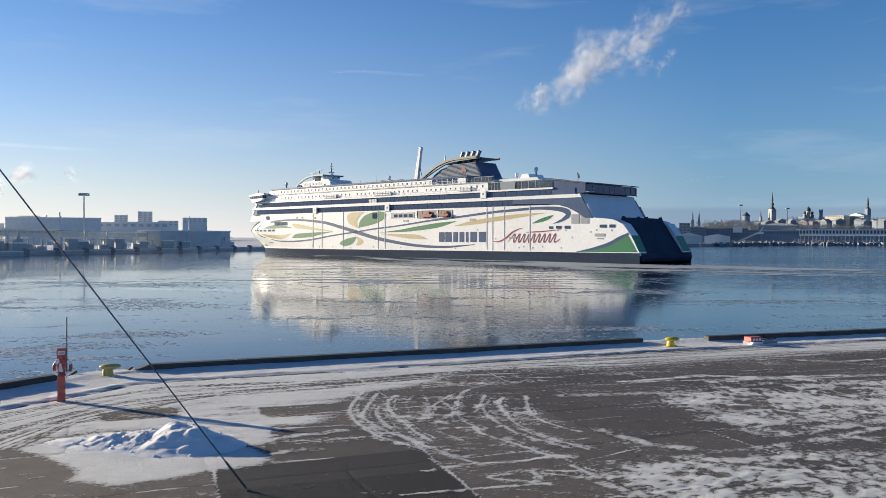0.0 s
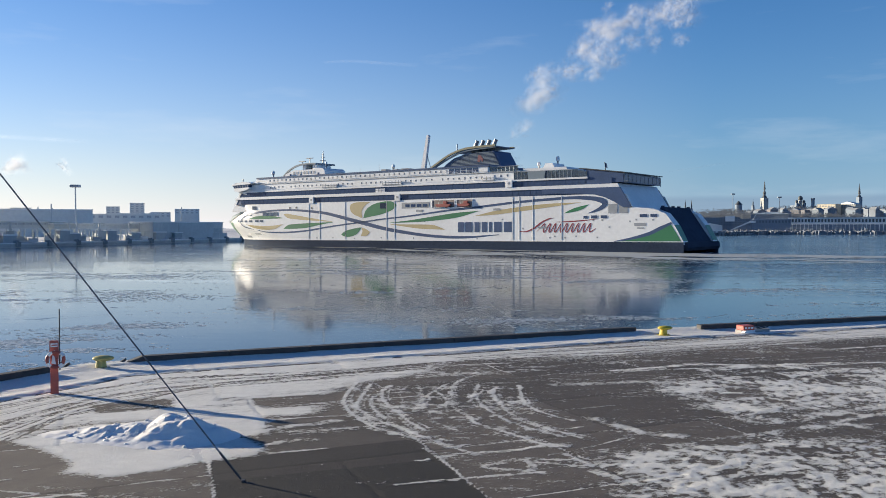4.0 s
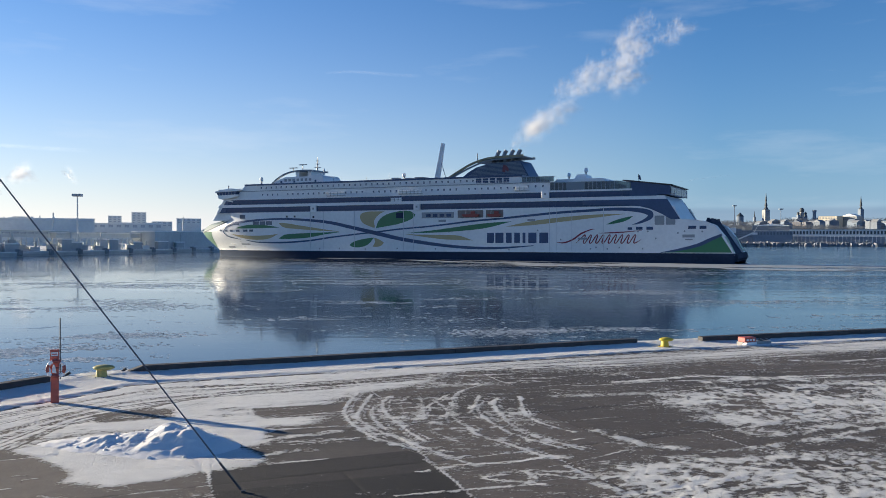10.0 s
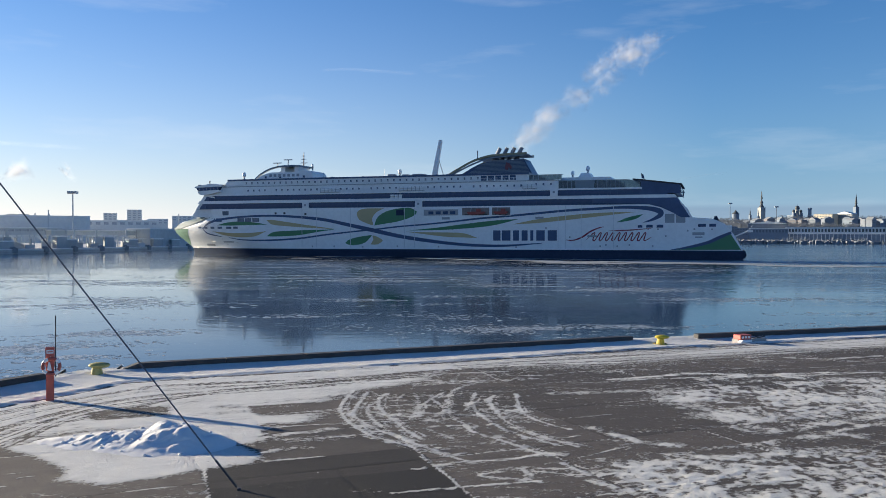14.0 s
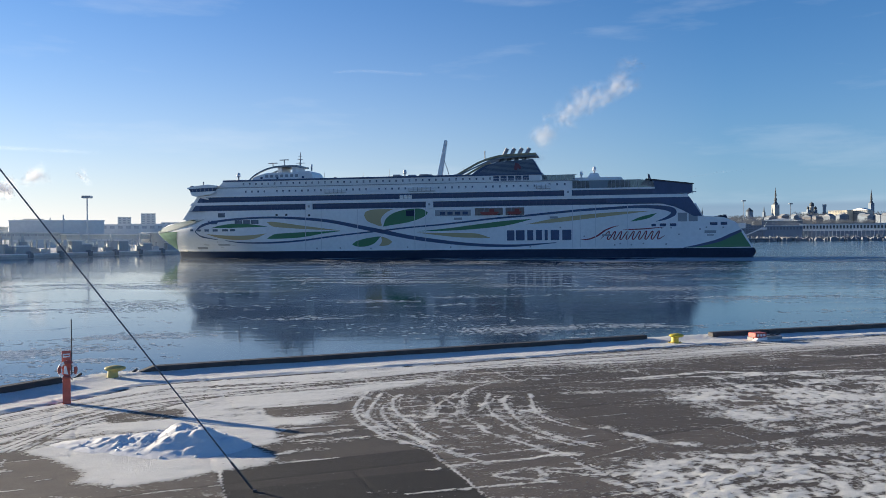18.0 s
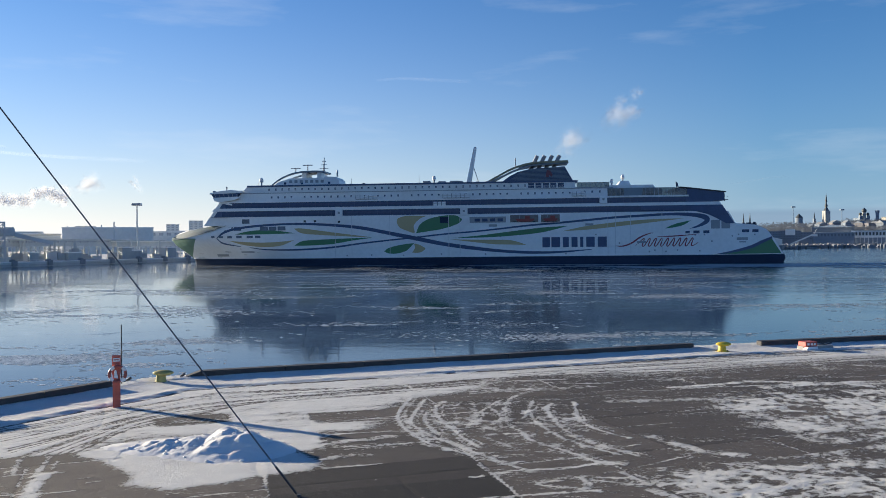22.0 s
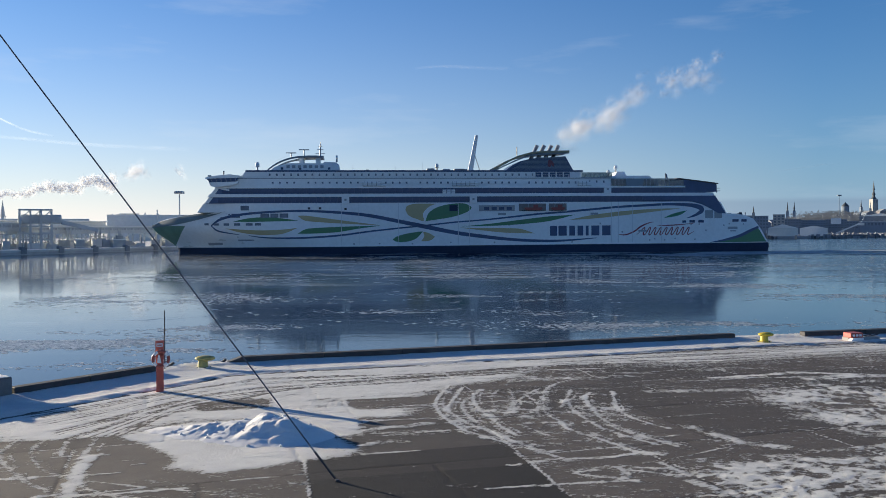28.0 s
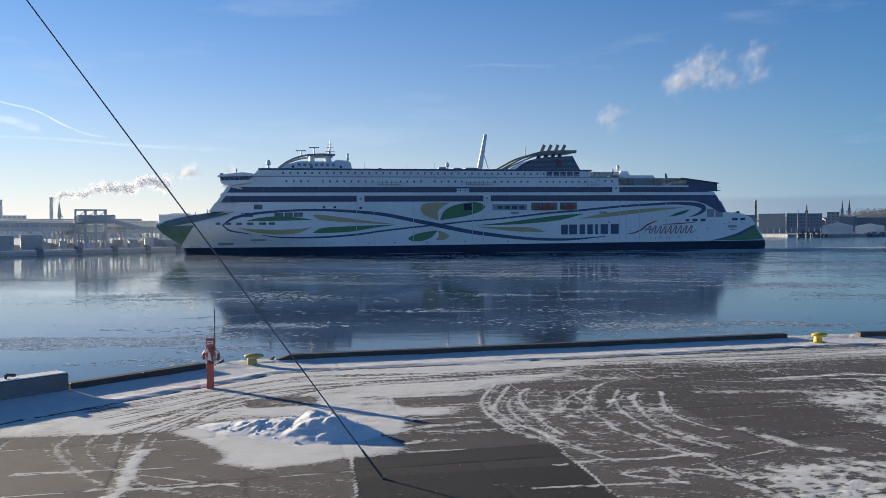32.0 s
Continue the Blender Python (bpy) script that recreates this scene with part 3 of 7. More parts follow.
slab("forward_house", -95.4, -70.0, 14.2, 14.4, 17.35, SHIP_WHITE, "white sloping front of the deckhouse", 2.1, 0)
slab("window_band", -92.6, 82.0, 14.9, 17.3, 19.35, SHIP_NAVY, "navy window band", 1.5, -1.3)
slab("deck_edge", -92.0, 81.2, 15.35, 19.3, 20.35, SHIP_WHITE, "white deck edge", 0.8, -0.5)
slab("window_band", -90.6, 78.5, 14.8, 20.3, 22.25, SHIP_NAVY, "navy window band", 1.4, 0)
slab("deck_edge", -89.6, 70.6, 15.2, 22.2, 22.75, SHIP_WHITE, "white deck edge", 0.4, 0)
slab("cabin_deck", -89.0, 44.0, 14.5, 22.7, 25.45, SHIP_WHITE, "white cabin deck", 1.5, 0)
slab("deck_ledge", -84.0, 44.2, 14.75, 25.4, 25.62, SHIP_GREY, "grey ledge between the cabin decks")
slab("cabin_deck", -82.0, 33.5, 14.0, 25.6, 27.75, SHIP_WHITE, "white cabin deck", 2.2, 0)
slab("roof_edge", -79.8, 34.2, 14.3, 27.7, 28.25, SHIP_NAVY, "dark roof edge")
slab("aft_house", 44.0, 63.0, 9.5, 22.7, 25.3, SHIP_SLATE, "slate aft deckhouse behind glass screens")
slab("aft_deckhouse", 43.6, 61.0, 9.0, 25.3, 26.7, SHIP_WHITE, "white deckhouse above the aft lounge", 0.6, -1.0)
part("bar_pavilion", prismed([(49.6, 22.75), (55.4, 22.75), (55.8, 25.2), (49.3, 25.2)], -14.9, -10.5), SHIP_SLATE, ferry, "dark glazed pavilion on the aft deck")
part("windbreak_rail", boxed(44.0, 66.2, -14.75, -14.6, 25.2, 25.36), SHIP_GREY, ferry, "grey top rail of the glass windbreak")
windbreak = mesh_of("windbreak_pane", boxed(-0.66, 0.66, -0.03, 0.03, 0.0, 2.4), CLEAR_SCREEN)
for k in range(16):
    part("windbreak_pane", windbreak, None, ferry, at=pose(44.8 + k * 1.4, -14.68, 22.8))
    part("windbreak_post", boxed(44.02 + k * 1.4, 44.14 + k * 1.4, -14.75, -14.6, 22.7, 25.3), SHIP_GREY, ferry)
part("windbreak_end", prismed([(66.4, 22.8), (70.2, 22.8), (70.2, 24.6), (66.4, 25.3)], -14.72, -14.64), CLEAR_SCREEN, ferry, "sloping glass end of the windbreak")
part("aft_wing", prismed([(70.0, 20.7), (82.2, 20.7), (82.2, 23.4), (70.0, 25.0)], -14.6, 14.6), SHIP_NAVY, ferry, "navy block of the aft decks")
part("aft_roof", prismed([(67.6, 25.25), (70.0, 25.02), (82.8, 23.45), (82.8, 23.75), (70.0, 25.35), (67.8, 25.55)], -15.0, 15.0), DARK_STEEL, ferry, "thin dark sloping roof over the aft deck")
part("roof_platform", boxed(82.3, 83.6, -14.6, -12.0, 20.9, 21.1), SHIP_GREY, ferry, "small grey platform at the transom")
part("platform_rail", boxed(83.5, 83.6, -14.6, -12.0, 21.9, 22.0), SHIP_GREY, ferry)
for i in range(9):
    part("lounge_pane", boxed(82.22, 82.30, -14.0 + i * 3.1, -11.2 + i * 3.1, 20.9, 22.9), SHIP_GLASS, ferry)
for y in (-14.2, 14.2):
    part("roof_post", rodded((82.4, y, 20.4), (82.4, y, 23.1), 0.12), SHIP_GREY, ferry)
# navy sweep down to the transom, both quarters
for y0, y1 in ((-15.45, -15.0), (15.0, 15.45)):
    part("navy_sweep", prismed([(55.0, 17.9), (62.0, 17.75), (68.0, 17.6), (73.0, 17.2), (76.5, 16.3), (79.5, 14.9), (82.6, 13.1), (85.3, 13.1), (81.4, 19.3), (55.0, 19.3)], y0, y1), SHIP_NAVY, ferry, "navy sweep from the window band to the transom")
part("transom", prismed([(80.6, 20.4), (78.0, 20.4), (78.0, 12.8), (85.4, 12.8)], -15.0, 15.0), SHIP_WHITE, ferry, "white sloping transom above the mooring deck")
part("mooring_deck", prismed([(80.0, 12.3), (92.0, 12.55), (92.0, 12.0), (80.0, 12.0)], -15.2, 15.2), SHIP_GREY, ferry, "grey aft mooring deck")
for y0, y1 in ((-15.26, -11.0), (11.0, 15.26)):
    part("stern_horn", prismed([(91.0, 2.0), (101.0, 2.0), (100.6, 3.15), (98.2, 7.75), (95.5, 11.15), (92.0, 12.55), (88.0, 12.7)], y0, y1), SHIP_WHITE, ferry, "white stern quarter beside the ramp")
    part("horn_flash", prismed([(100.68, 3.1), (98.28, 7.8), (98.2, 7.8), (100.6, 3.1)], y0, y1), SHIP_GREEN, ferry, "green painted stern quarter")
part("stern_ramp", prismed([(92.6, 12.9), (93.4, 12.9), (100.3, 2.7), (99.6, 2.2)], -10.9, 10.9), BOOT_NAVY, ferry, "dark navy stern ramp, raised")
part("ramp_head", prismed([(92.2, 12.2), (93.8, 12.2), (93.5, 13.1), (92.4, 13.1)], -11.0, 11.0), BOOT_NAVY, ferry, "dark head beam of the stern ramp")
for y in (-10.7, -2.4, 2.4, 10.7):
    part("ramp_lug", boxed(92.5, 93.4, y - 0.25, y + 0.25, 13.1, 13.5), BOOT_NAVY, ferry)
part("stern_platform", prismed([(97.0, 0.3), (101.4, 0.3), (102.0, 1.2), (101.6, 2.72), (97.0, 2.74)], -14.2, 14.2), BOOT_NAVY, ferry, "navy stern platform")
# rows of glazing and small windows
pane = mesh_of("pane", boxed(-1.08, 1.08, -0.07, 0.05, 0.0, 1.75), SHIP_GLASS)
for i in range(69):
    x = -87.5 + i * 2.28
    if x < 71:
        part("pane", pane, None, ferry, at=pose(x, -14.9, 17.5))
    if x < 76:
        part("pane", pane, None, ferry, at=pose(x + 1.2, -14.8, 20.42))
navy_strip = boxed(71.5, 79.5, -15.05, -14.8, 17.6, 19.2)
part("navy_strip", navy_strip, SHIP_NAVY, ferry)
port = mesh_of("cabin_window", boxed(-0.28, 0.28, -0.05, 0.04, -0.36, 0.36), CABIN_GLASS)
for i in range(45):
    x = -72.0 + i * 2.33
    if x < 17:
        part("cabin_window", port, None, ferry, at=pose(x, -14.0, 26.75))
    if x < 32 and not 3 < i % 16 < 5:
        part("cabin_window", port, None, ferry, at=pose(x + 1.0, -14.5, 24.0))
big_port = mesh_of("lounge_window", boxed(-1.0, 1.0, -0.06, 0.04, -0.8, 0.8), SHIP_GLASS)
for x in (18.6, 21.1, 23.6, 26.1, 28.6):
    part("lounge_window", big_port, None, ferry, at=pose(x, -14.0, 26.7))
for x in (36.5, 39.0, 41.5):
    part("cabin_window", port, None, ferry, at=pose(x, -14.5, 24.3))
# white boxes proud of the window bands
for x, z0, z1 in ((-47.2, 16.9, 19.5), (-4.2, 16.9, 19.5), (42.6, 20.2, 22.6)):
    b1 = part("muster_box", boxed(x - 1.25, x + 1.25, -15.6, -14.8, z0, z1, bevel=0.1), SHIP_WHITE, ferry, "white box proud of the window band")
    part("sign", boxed(x - 0.35, x + 0.35, -15.66, -15.58, z0 + 1.1, z0 + 1.8), SHIP_GREY, b1)
# recesses with rescue boats and doors in the hull side
part("recess", boxed(11.3, 21.0, -15.38, -15.32, 14.3, 16.8), SHIP_BROWN, ferry, "brown-grey recess in the hull side")
part("recess", boxed(21.7, 28.2, -15.38, -15.32, 14.2, 16.8), SHIP_BROWN, ferry, "brown-grey recess in the hull side")
for x0, x1 in ((11.3, 21.0), (21.7, 28.2)):
    for x in (x0, x1):
        part("recess_jamb", boxed(x - 0.12, x + 0.12, -15.5, -15.3, 14.2, 16.9), SHIP_WHITE, ferry)
    part("recess_sill", boxed(x0, x1, -15.55, -15.3, 14.1, 14.3), SHIP_WHITE, ferry)
    part("boat_cradle", boxed(x0 + 1.0, x1 - 1.0, -15.5, -15.36, 14.3, 14.6), DARK_STEEL, ferry)
part("recess", boxed(-2.3, 10.0, -15.38, -15.32, 14.3, 16.3), SHIP_GREY, ferry, "grey recess in the hull side")
for i in range(4):
    part("recess_window", boxed(-0.6 + i * 2.6, 1.2 + i * 2.6, -15.44, -15.36, 14.7, 15.7), SHIP_GLASS, ferry)
for x0, x1 in ((13.2, 19.6), (22.4, 27.4)):
    bm = bmesh.new()
    prism(bm, [(x0, 15.2), (x0 + 0.8, 14.5), (x1 - 0.8, 14.5), (x1, 15.2), (x1 - 0.3, 15.45), (x0 + 0.3, 15.45)], -16.2, -15.4)
    boat = part("rescue_boat", bm, RESCUE_ORANGE, ferry, "orange rescue boat in its recess")
    part("wheelhouse", boxed((x0 + x1) / 2, (x0 + x1) / 2 + 1.6, -16.0, -15.5, 15.45, 16.4, bevel=0.1), RESCUE_ORANGE, boat)
    part("davit", rodded((x0 + 1.0, -15.8, 14.4), (x0 + 1.6, -15.9, 16.7), 0.12), SHIP_GREY, boat)


def hull_patch(name, x0, x1, z0, z1, mat, label="", out=0.09):
    bm = bmesh.new()
    cols = []
    for i in range(4):
        x = x0 + (x1 - x0) * i / 3
        cols.append([bm.verts.new(on_hull(x, z0, out)), bm.verts.new(on_hull(x, z1, out))])
    for a, b in zip(cols, cols[1:]):
        bm.faces.new((a[0], b[0], b[1], a[1]))
    return part(name, bm, mat, ferry, label)


HULL_AFT = ((4.2, 7.0, 12.9, 13.7, "vent", SHIP_GREY),
                               (53.5, 56.5, 6.9, 7.5, "vent", SHIP_GREY),
                               (36.5, 39.2, 12.9, 13.6, "vent", SHIP_GREY),
                               (77.7, 80.6, 11.4, 14.2, "mooring_port", SHIP_GREY),
                               (81.1, 83.9, 11.4, 14.2, "mooring_port", SHIP_GREY),
                               (69.4, 70.8, 9.9, 10.7, "mooring_port", SHIP_GLASS),
                               (72.0, 74.0, 9.9, 10.8, "mooring_port", SHIP_GLASS),
                               (75.2, 77.2, 9.9, 10.8, "mooring_port", SHIP_GLASS),
                               (87.7, 90.0, 10.1, 11.0, "mooring_port", SHIP_GLASS),
                               (91.0, 93.0, 10.1, 11.0, "mooring_port", SHIP_GLASS),
                               (-81.4, -78.7, 15.0, 16.5, "window", PORT_GLASS),
                               (-88.0, -84.9, 12.6, 13.9, "window", PORT_GLASS),
                               (-84.4, -81.7, 12.6, 13.9, "window", PORT_GLASS),
                               (-75.0, -72.2, 12.5, 13.9, "window", PORT_GLASS))
HULL_FORE = ((-71.8, -69.2, 12.5, 13.9, "window", PORT_GLASS),
                               (-68.8, -66.0, 12.5, 13.9, "window", PORT_GLASS),
                               (-79.8, -77.6, 10.0, 10.8, "window", PORT_GLASS),
                               (-76.8, -74.9, 10.0, 10.8, "window", PORT_GLASS),
                               (-83.6, -81.6, 10.0, 10.8, "window", PORT_GLASS),
                               (-87.0, -85.2, 10.0, 10.8, "window", PORT_GLASS),
                               (-90.2, -88.6, 10.1, 10.8, "window", PORT_GLASS),
                               (-93.4, -92.0, 10.2, 10.9, "window", PORT_GLASS),
                               (-12.4, -9.6, 14.4, 16.4, "door", BOOT_NAVY),
                               (-93.0, -88.0, 3.6, 4.4, "anchor_pocket", SHIP_GREY),
                               (-58.0, -49.0, 3.9, 4.5, "rubbing_strake", SHIP_WHITE),
                               (-56.0, -55.2, 15.2, 15.9, "light_box", DARK_STEEL),
                               (-59.6, -58.8, 15.2, 15.9, "light_box", DARK_STEEL),
                               (-47.6, -46.8, 14.9, 15.6, "light_box", DARK_STEEL))
for x0, x1, z0, z1, nm, mt in HULL_AFT + HULL_FORE:
    hull_patch(nm, x0, x1, z0, z1, mt)
# bridge wings and front
for s in (-1, 1):
    y0, y1 = sorted((s * 11.5, s * 16.6))
    w = part("bridge_wing", prismed([(-90.6, 22.9), (-89.0, 22.5), (-83.4, 23.3), (-82.0, 23.9), (-82.0, 24.4), (-91.2, 24.1)], y0, y1), SHIP_WHITE, ferry, "white bridge wing with dark slanted glazing")
    part("wing_glazing", prismed([(-91.0, 24.1), (-82.6, 24.4), (-81.8, 25.7), (-91.9, 25.3)], y0 + 0.1, y1 - 0.1), SHIP_GLASS, w)
    part("wing_roof", prismed([(-92.4, 25.3), (-81.2, 25.65), (-80.6, 26.2), (-84.6, 26.75), (-88.6, 26.35), (-92.2, 25.75)], y0 - 0.1, y1 + 0.1), SHIP_WHITE, w)
    part("wing_bracket", rodded((-89.0, s * 15.2, 22.6), (-85.0, s * 14.6, 21.6), 0.35, n=6), SHIP_WHITE, w)
    part("wing_lamp", rodded((-86.6, s * 15.5, 26.5), (-86.6, s * 15.5, 27.9), 0.18, 0.3), SHIP_GREY, w)
    part("wing_searchlight", boxed(-91.8, -90.6, *sorted((s * 14.6, s * 15.6)), 25.7, 26.5, bevel=0.15), SHIP_GREY, w)
    for i in range(6):
        part("wing_mullion", prismed([(-90.2 + i * 1.5, 24.15), (-90.05 + i * 1.5, 24.15), (-90.6 + i * 1.6, 25.4), (-90.75 + i * 1.6, 25.4)], *sorted((s * 16.44, s * 16.54))), SHIP_GREY, w)
part("bridge_front", prismed([(-91.6, 23.4), (-83.0, 23.4), (-83.0, 26.6), (-89.8, 26.6), (-91.4, 25.4)], -12.2, 12.2), SHIP_WHITE, ferry, "white bridge front")
part("bridge_glazing", boxed(-91.75, -91.4, -12.0, 12.0, 24.2, 25.4), SHIP_GLASS, ferry)
for fx, fz in ((-92.9, 17.35), (-90.9, 20.35)):
    front = part("front_panel", prismed([(fx, fz), (fx + 1.3, fz), (fx + 2.7, fz + 1.9), (fx + 1.4, fz + 1.9)], -15.02, 15.02), SHIP_WHITE, ferry, "white sloping front of the window band")
    for i in range(9):
        part("front_window", prismed([(fx + 0.12, fz + 0.35), (fx + 0.3, fz + 0.35), (fx + 1.15, fz + 1.5), (fx + 0.97, fz + 1.5)], -14.2 + i * 3.2, -11.8 + i * 3.2), SHIP_GLASS, front)
part("foredeck", prismed([(-112.4, 10.8), (-104.0, 13.3), (-95.0, 14.2), (-95.0, 13.9), (-104.0, 13.0), (-112.0, 10.5)], -2.0, 2.0), SHIP_WHITE, ferry, "white foredeck ridge")
# radar house with its arch
part("radar_house", prismed([(-73.0, 28.2), (-71.0, 29.9), (-66.5, 31.2), (-54.6, 31.2), (-54.2, 31.7), (-50.2, 31.5), (-49.2, 30.6), (-48.8, 28.2)], -6.0, 6.0), SHIP_WHITE, ferry, "white radar house")
def arch_rib(name, pts, y0, y1, half, mat, label, parent):
    bm = bmesh.new()
    last = None
    for p in spline(pts, 6):
        row = [bm.verts.new((p[0], y, p[1] + dz)) for y, dz in ((y0, -half), (y0, half), (y1, half), (y1, -half))]
        if last:
            for k in range(4):
                bm.faces.new((last[k], row[k], row[(k + 1) % 4], last[(k + 1) % 4]))
        else:
            bm.faces.new(row)
        last = row
    bm.faces.new(last[::-1])
    return part(name, bm, mat, parent, label)


for y0, y1 in ((-5.6, -4.7), (4.7, 5.6)):
    arch_rib("arch", [(-73.4, 28.9), (-70.8, 30.8), (-67.4, 32.4), (-63.6, 33.3), (-59.0, 33.6), (-54.4, 33.5)], y0, y1, 0.3, SHIP_SLATE, "slate arch rib over the radar house", ferry)
part("arch_roof", boxed(-63.5, -54.6, -4.7, 4.7, 33.3, 33.8), SHIP_SLATE, ferry, "slate roof between the arch ribs")
for x in (-62.0, -56.4):
    part("arch_leg", boxed(x - 0.8, x + 0.8, -4.5, 4.5, 31.1, 33.5), SHIP_WHITE, ferry)
for i in range(7):
    part("name_bar", boxed(-67.0 + i * 1.9, -65.9 + i * 1.9, -6.08, -5.98, 29.5, 30.5), SHIP_GREY, ferry, "small grey lettering bar")
for x in (-68.5, -62.4, -52.6):
    part("house_window", boxed(x - 0.4, x + 0.4, -6.06, -5.96, 29.0, 29.8), SHIP_GLASS, ferry)
mast = part("mast", rodded((-55.8, 0, 33.8), (-55.6, 0, 39.0), 0.35, 0.12), SHIP_GREY, ferry, "grey signal mast")
for z, w in ((35.0, 1.6), (36.4, 1.1), (37.6, 0.7)):
    part("yard", rodded((-55.7 - w, 0, z), (-55.7 + w, 0, z), 0.1), SHIP_GREY, mast)
    part("yard", rodded((-55.7, -w, z), (-55.7, w, z), 0.1), SHIP_GREY, mast)
for x, z in ((-61.2, 36.0), (-65.6, 34.9)):
    part("radar_post", rodded((x, -2, 33.6), (x, -2, z), 0.2), SHIP_GREY, ferry)
    part("radar_bar", boxed(x - 1.7, x + 1.7, -2.3, -1.7, z, z + 0.3), SHIP_GREY, ferry)
for x, y, z, r in ((-76.5, -8, 28.3, 0.75), (-15.3, -4, 28.3, 0.7), (46.8, -3, 26.4, 0.6), (51.2, 2, 28.2, 0.7), (-50.0, -4, 31.7, 0.4)):
    d = part("satellite_dome", rodded((x, y, z), (x, y, z + 1.6), 0.3), SHIP_GREY, ferry, "white satellite dome on a stalk")
    part("dome", rod(ball(bmesh.new(), (x, y, z + 1.7 + r), r * 0.9, 2, (1, 1, 1.0)), (x, y, z + 1.5), (x, y, z + 1.7 + r), r * 0.9, n=14), SHIP_WHITE, d, smooth=True)
part("dome_base", prismed([(48.6, 26.6), (49.8, 28.5), (52.4, 28.5), (53.4, 26.6)], -4, 4), SHIP_WHITE, ferry, "white base of the satellite domes")
for x0, x1, z in ((-19.0, -16.4, 29.4), (-13.6, -11.0, 29.2), (-9.5, -6.0, 29.3), (-8.0, -5.0, 29.2), (3.0, 5.0, 29.0)):
    part("roof_unit", boxed(x0, x1, -7, -4, 28.2, z, bevel=0.1), SHIP_GREY, ferry, "grey ventilation unit on the roof")
# slanted service crane
crane = part("roof_crane", prismed([(-4.1, 28.2), (-2.3, 28.2), (-0.25, 41.2), (-0.6, 41.6), (-1.25, 41.5)], -1.9, -0.7), SHIP_WHITE, ferry, "white slanted mast on the roof")
part("strut", rodded((-1.9, -1.3, 36.0), (0.6, -1.3, 28.2), 0.12), SHIP_GREY, crane)
# funnel
funnel = part("funnel", prismed([(8.0, 28.2), (11.0, 30.4), (14.0, 32.0), (18.0, 33.0), (30.4, 33.8), (33.6, 28.2)], -5.5, 5.5), SHIP_NAVY, ferry, "navy louvred funnel casing")
for i in range(11):
    z = 28.8 + i * 0.44
    x0 = 8.8 + (z - 28.2) * 1.45 if z < 32 else 14.5 + (z - 32) * 3.4
    part("louvre", boxed(x0 + 1.0, 33.0 - (z - 28.2) * 0.56, -5.7, -5.45, z, z + 0.2), SHIP_SLATE, funnel)
part("emblem", prismed([(23.9, 30.2), (24.9, 30.0), (25.1, 30.9), (26.0, 30.1), (26.3, 31.0), (25.4, 32.3), (24.3, 32.6), (24.0, 31.4)], -5.76, -5.6), EMBLEM_RED, funnel, "faded red painted emblem")
for dz, mt, y0, y1, half, lb in ((0.0, ARCH_OLIVE, -6.5, -5.6, 0.36, "olive-gold funnel arch"), (-0.72, SHIP_SLATE, -6.3, -5.5, 0.24, "slate lower funnel arch"), (0.0, ARCH_OLIVE, 5.6, 6.5, 0.36, "olive-gold funnel arch")):
    arch_rib("funnel_arch", [(3.4 - dz * 1.4, 28.5), (8.0 - dz * 1.2, 31.0 + dz * 0.5), (12.4 - dz, 33.2 + dz), (17.5, 34.7 + dz), (22.0, 35.2 + dz), (31.6, 35.45 + dz * 0.6)], y0, y1, half, mt, lb, funnel)
part("funnel_top", prismed([(14.5, 33.6), (18.0, 34.6), (22.0, 35.1), (31.8, 35.35), (31.8, 35.05), (22.0, 34.6), (18.0, 34.1)], -5.6, 5.6), SHIP_NAVY, funnel, "navy cover plate round the exhaust pipes")
for i, x in enumerate((18.7, 21.3, 23.9, 26.5)):
    st = part("exhaust_pipe", rodded((x, -1.5, 33.0), (x + 2.4, -1.5, 37.9), 0.68, n=14), PIPE_STEEL, funnel, "slanted steel exhaust pipe")
    part("rim", rodded((x + 2.26, -1.5, 37.62), (x + 2.43, -1.5, 37.96), 0.73, n=14), PIPE_STEEL, st)
    # a dark disc marks the open end of the pipe
    part("dark_mouth", rodded((x + 2.3, -1.5, 37.7), (x + 2.445, -1.5, 37.99), 0.56, n=14), DARK_STEEL, st)
part("funnel_mast", rodded((13.4, -3, 34.0), (13.4, -3, 37.2), 0.2), SHIP_GREY, funnel)
# glass screens and rails of the open aft deck
part("sun_deck", prismed([(33.5, 25.6), (46.0, 25.4), (46.0, 25.7), (33.5, 25.9)], -13.8, 13.8), SHIP_GREY, ferry, "grey open sun deck")
screen = mesh_of("screen_pane", boxed(-0.72, 0.72, -0.04, 0.04, 0.0, 1.6), CLEAR_SCREEN)
for i in range(7):
    part("screen_pane", screen, None, ferry, at=pose(34.8 + i * 1.55, -13.4, 25.8))
    part("screen_post", rodded((34.0 + i * 1.55, -13.4, 25.8), (34.0 + i * 1.55, -13.4, 27.5), 0.09, n=6), SHIP_GREY, ferry)
part("screen_rail", boxed(33.9, 45.4, -13.5, -13.3, 27.4, 27.55), SHIP_GREY, ferry)
part("flag_staff", rodded((69.6, 0, 24.6), (69.3, 0, 28.2), 0.12), DARK_STEEL, ferry)
part("flag", prismed([(69.4, 26.6), (70.3, 26.2), (69.9, 27.8), (69.3, 28.1)], -0.05, 0.05), SHIP_NAVY, ferry, "small furled flag")
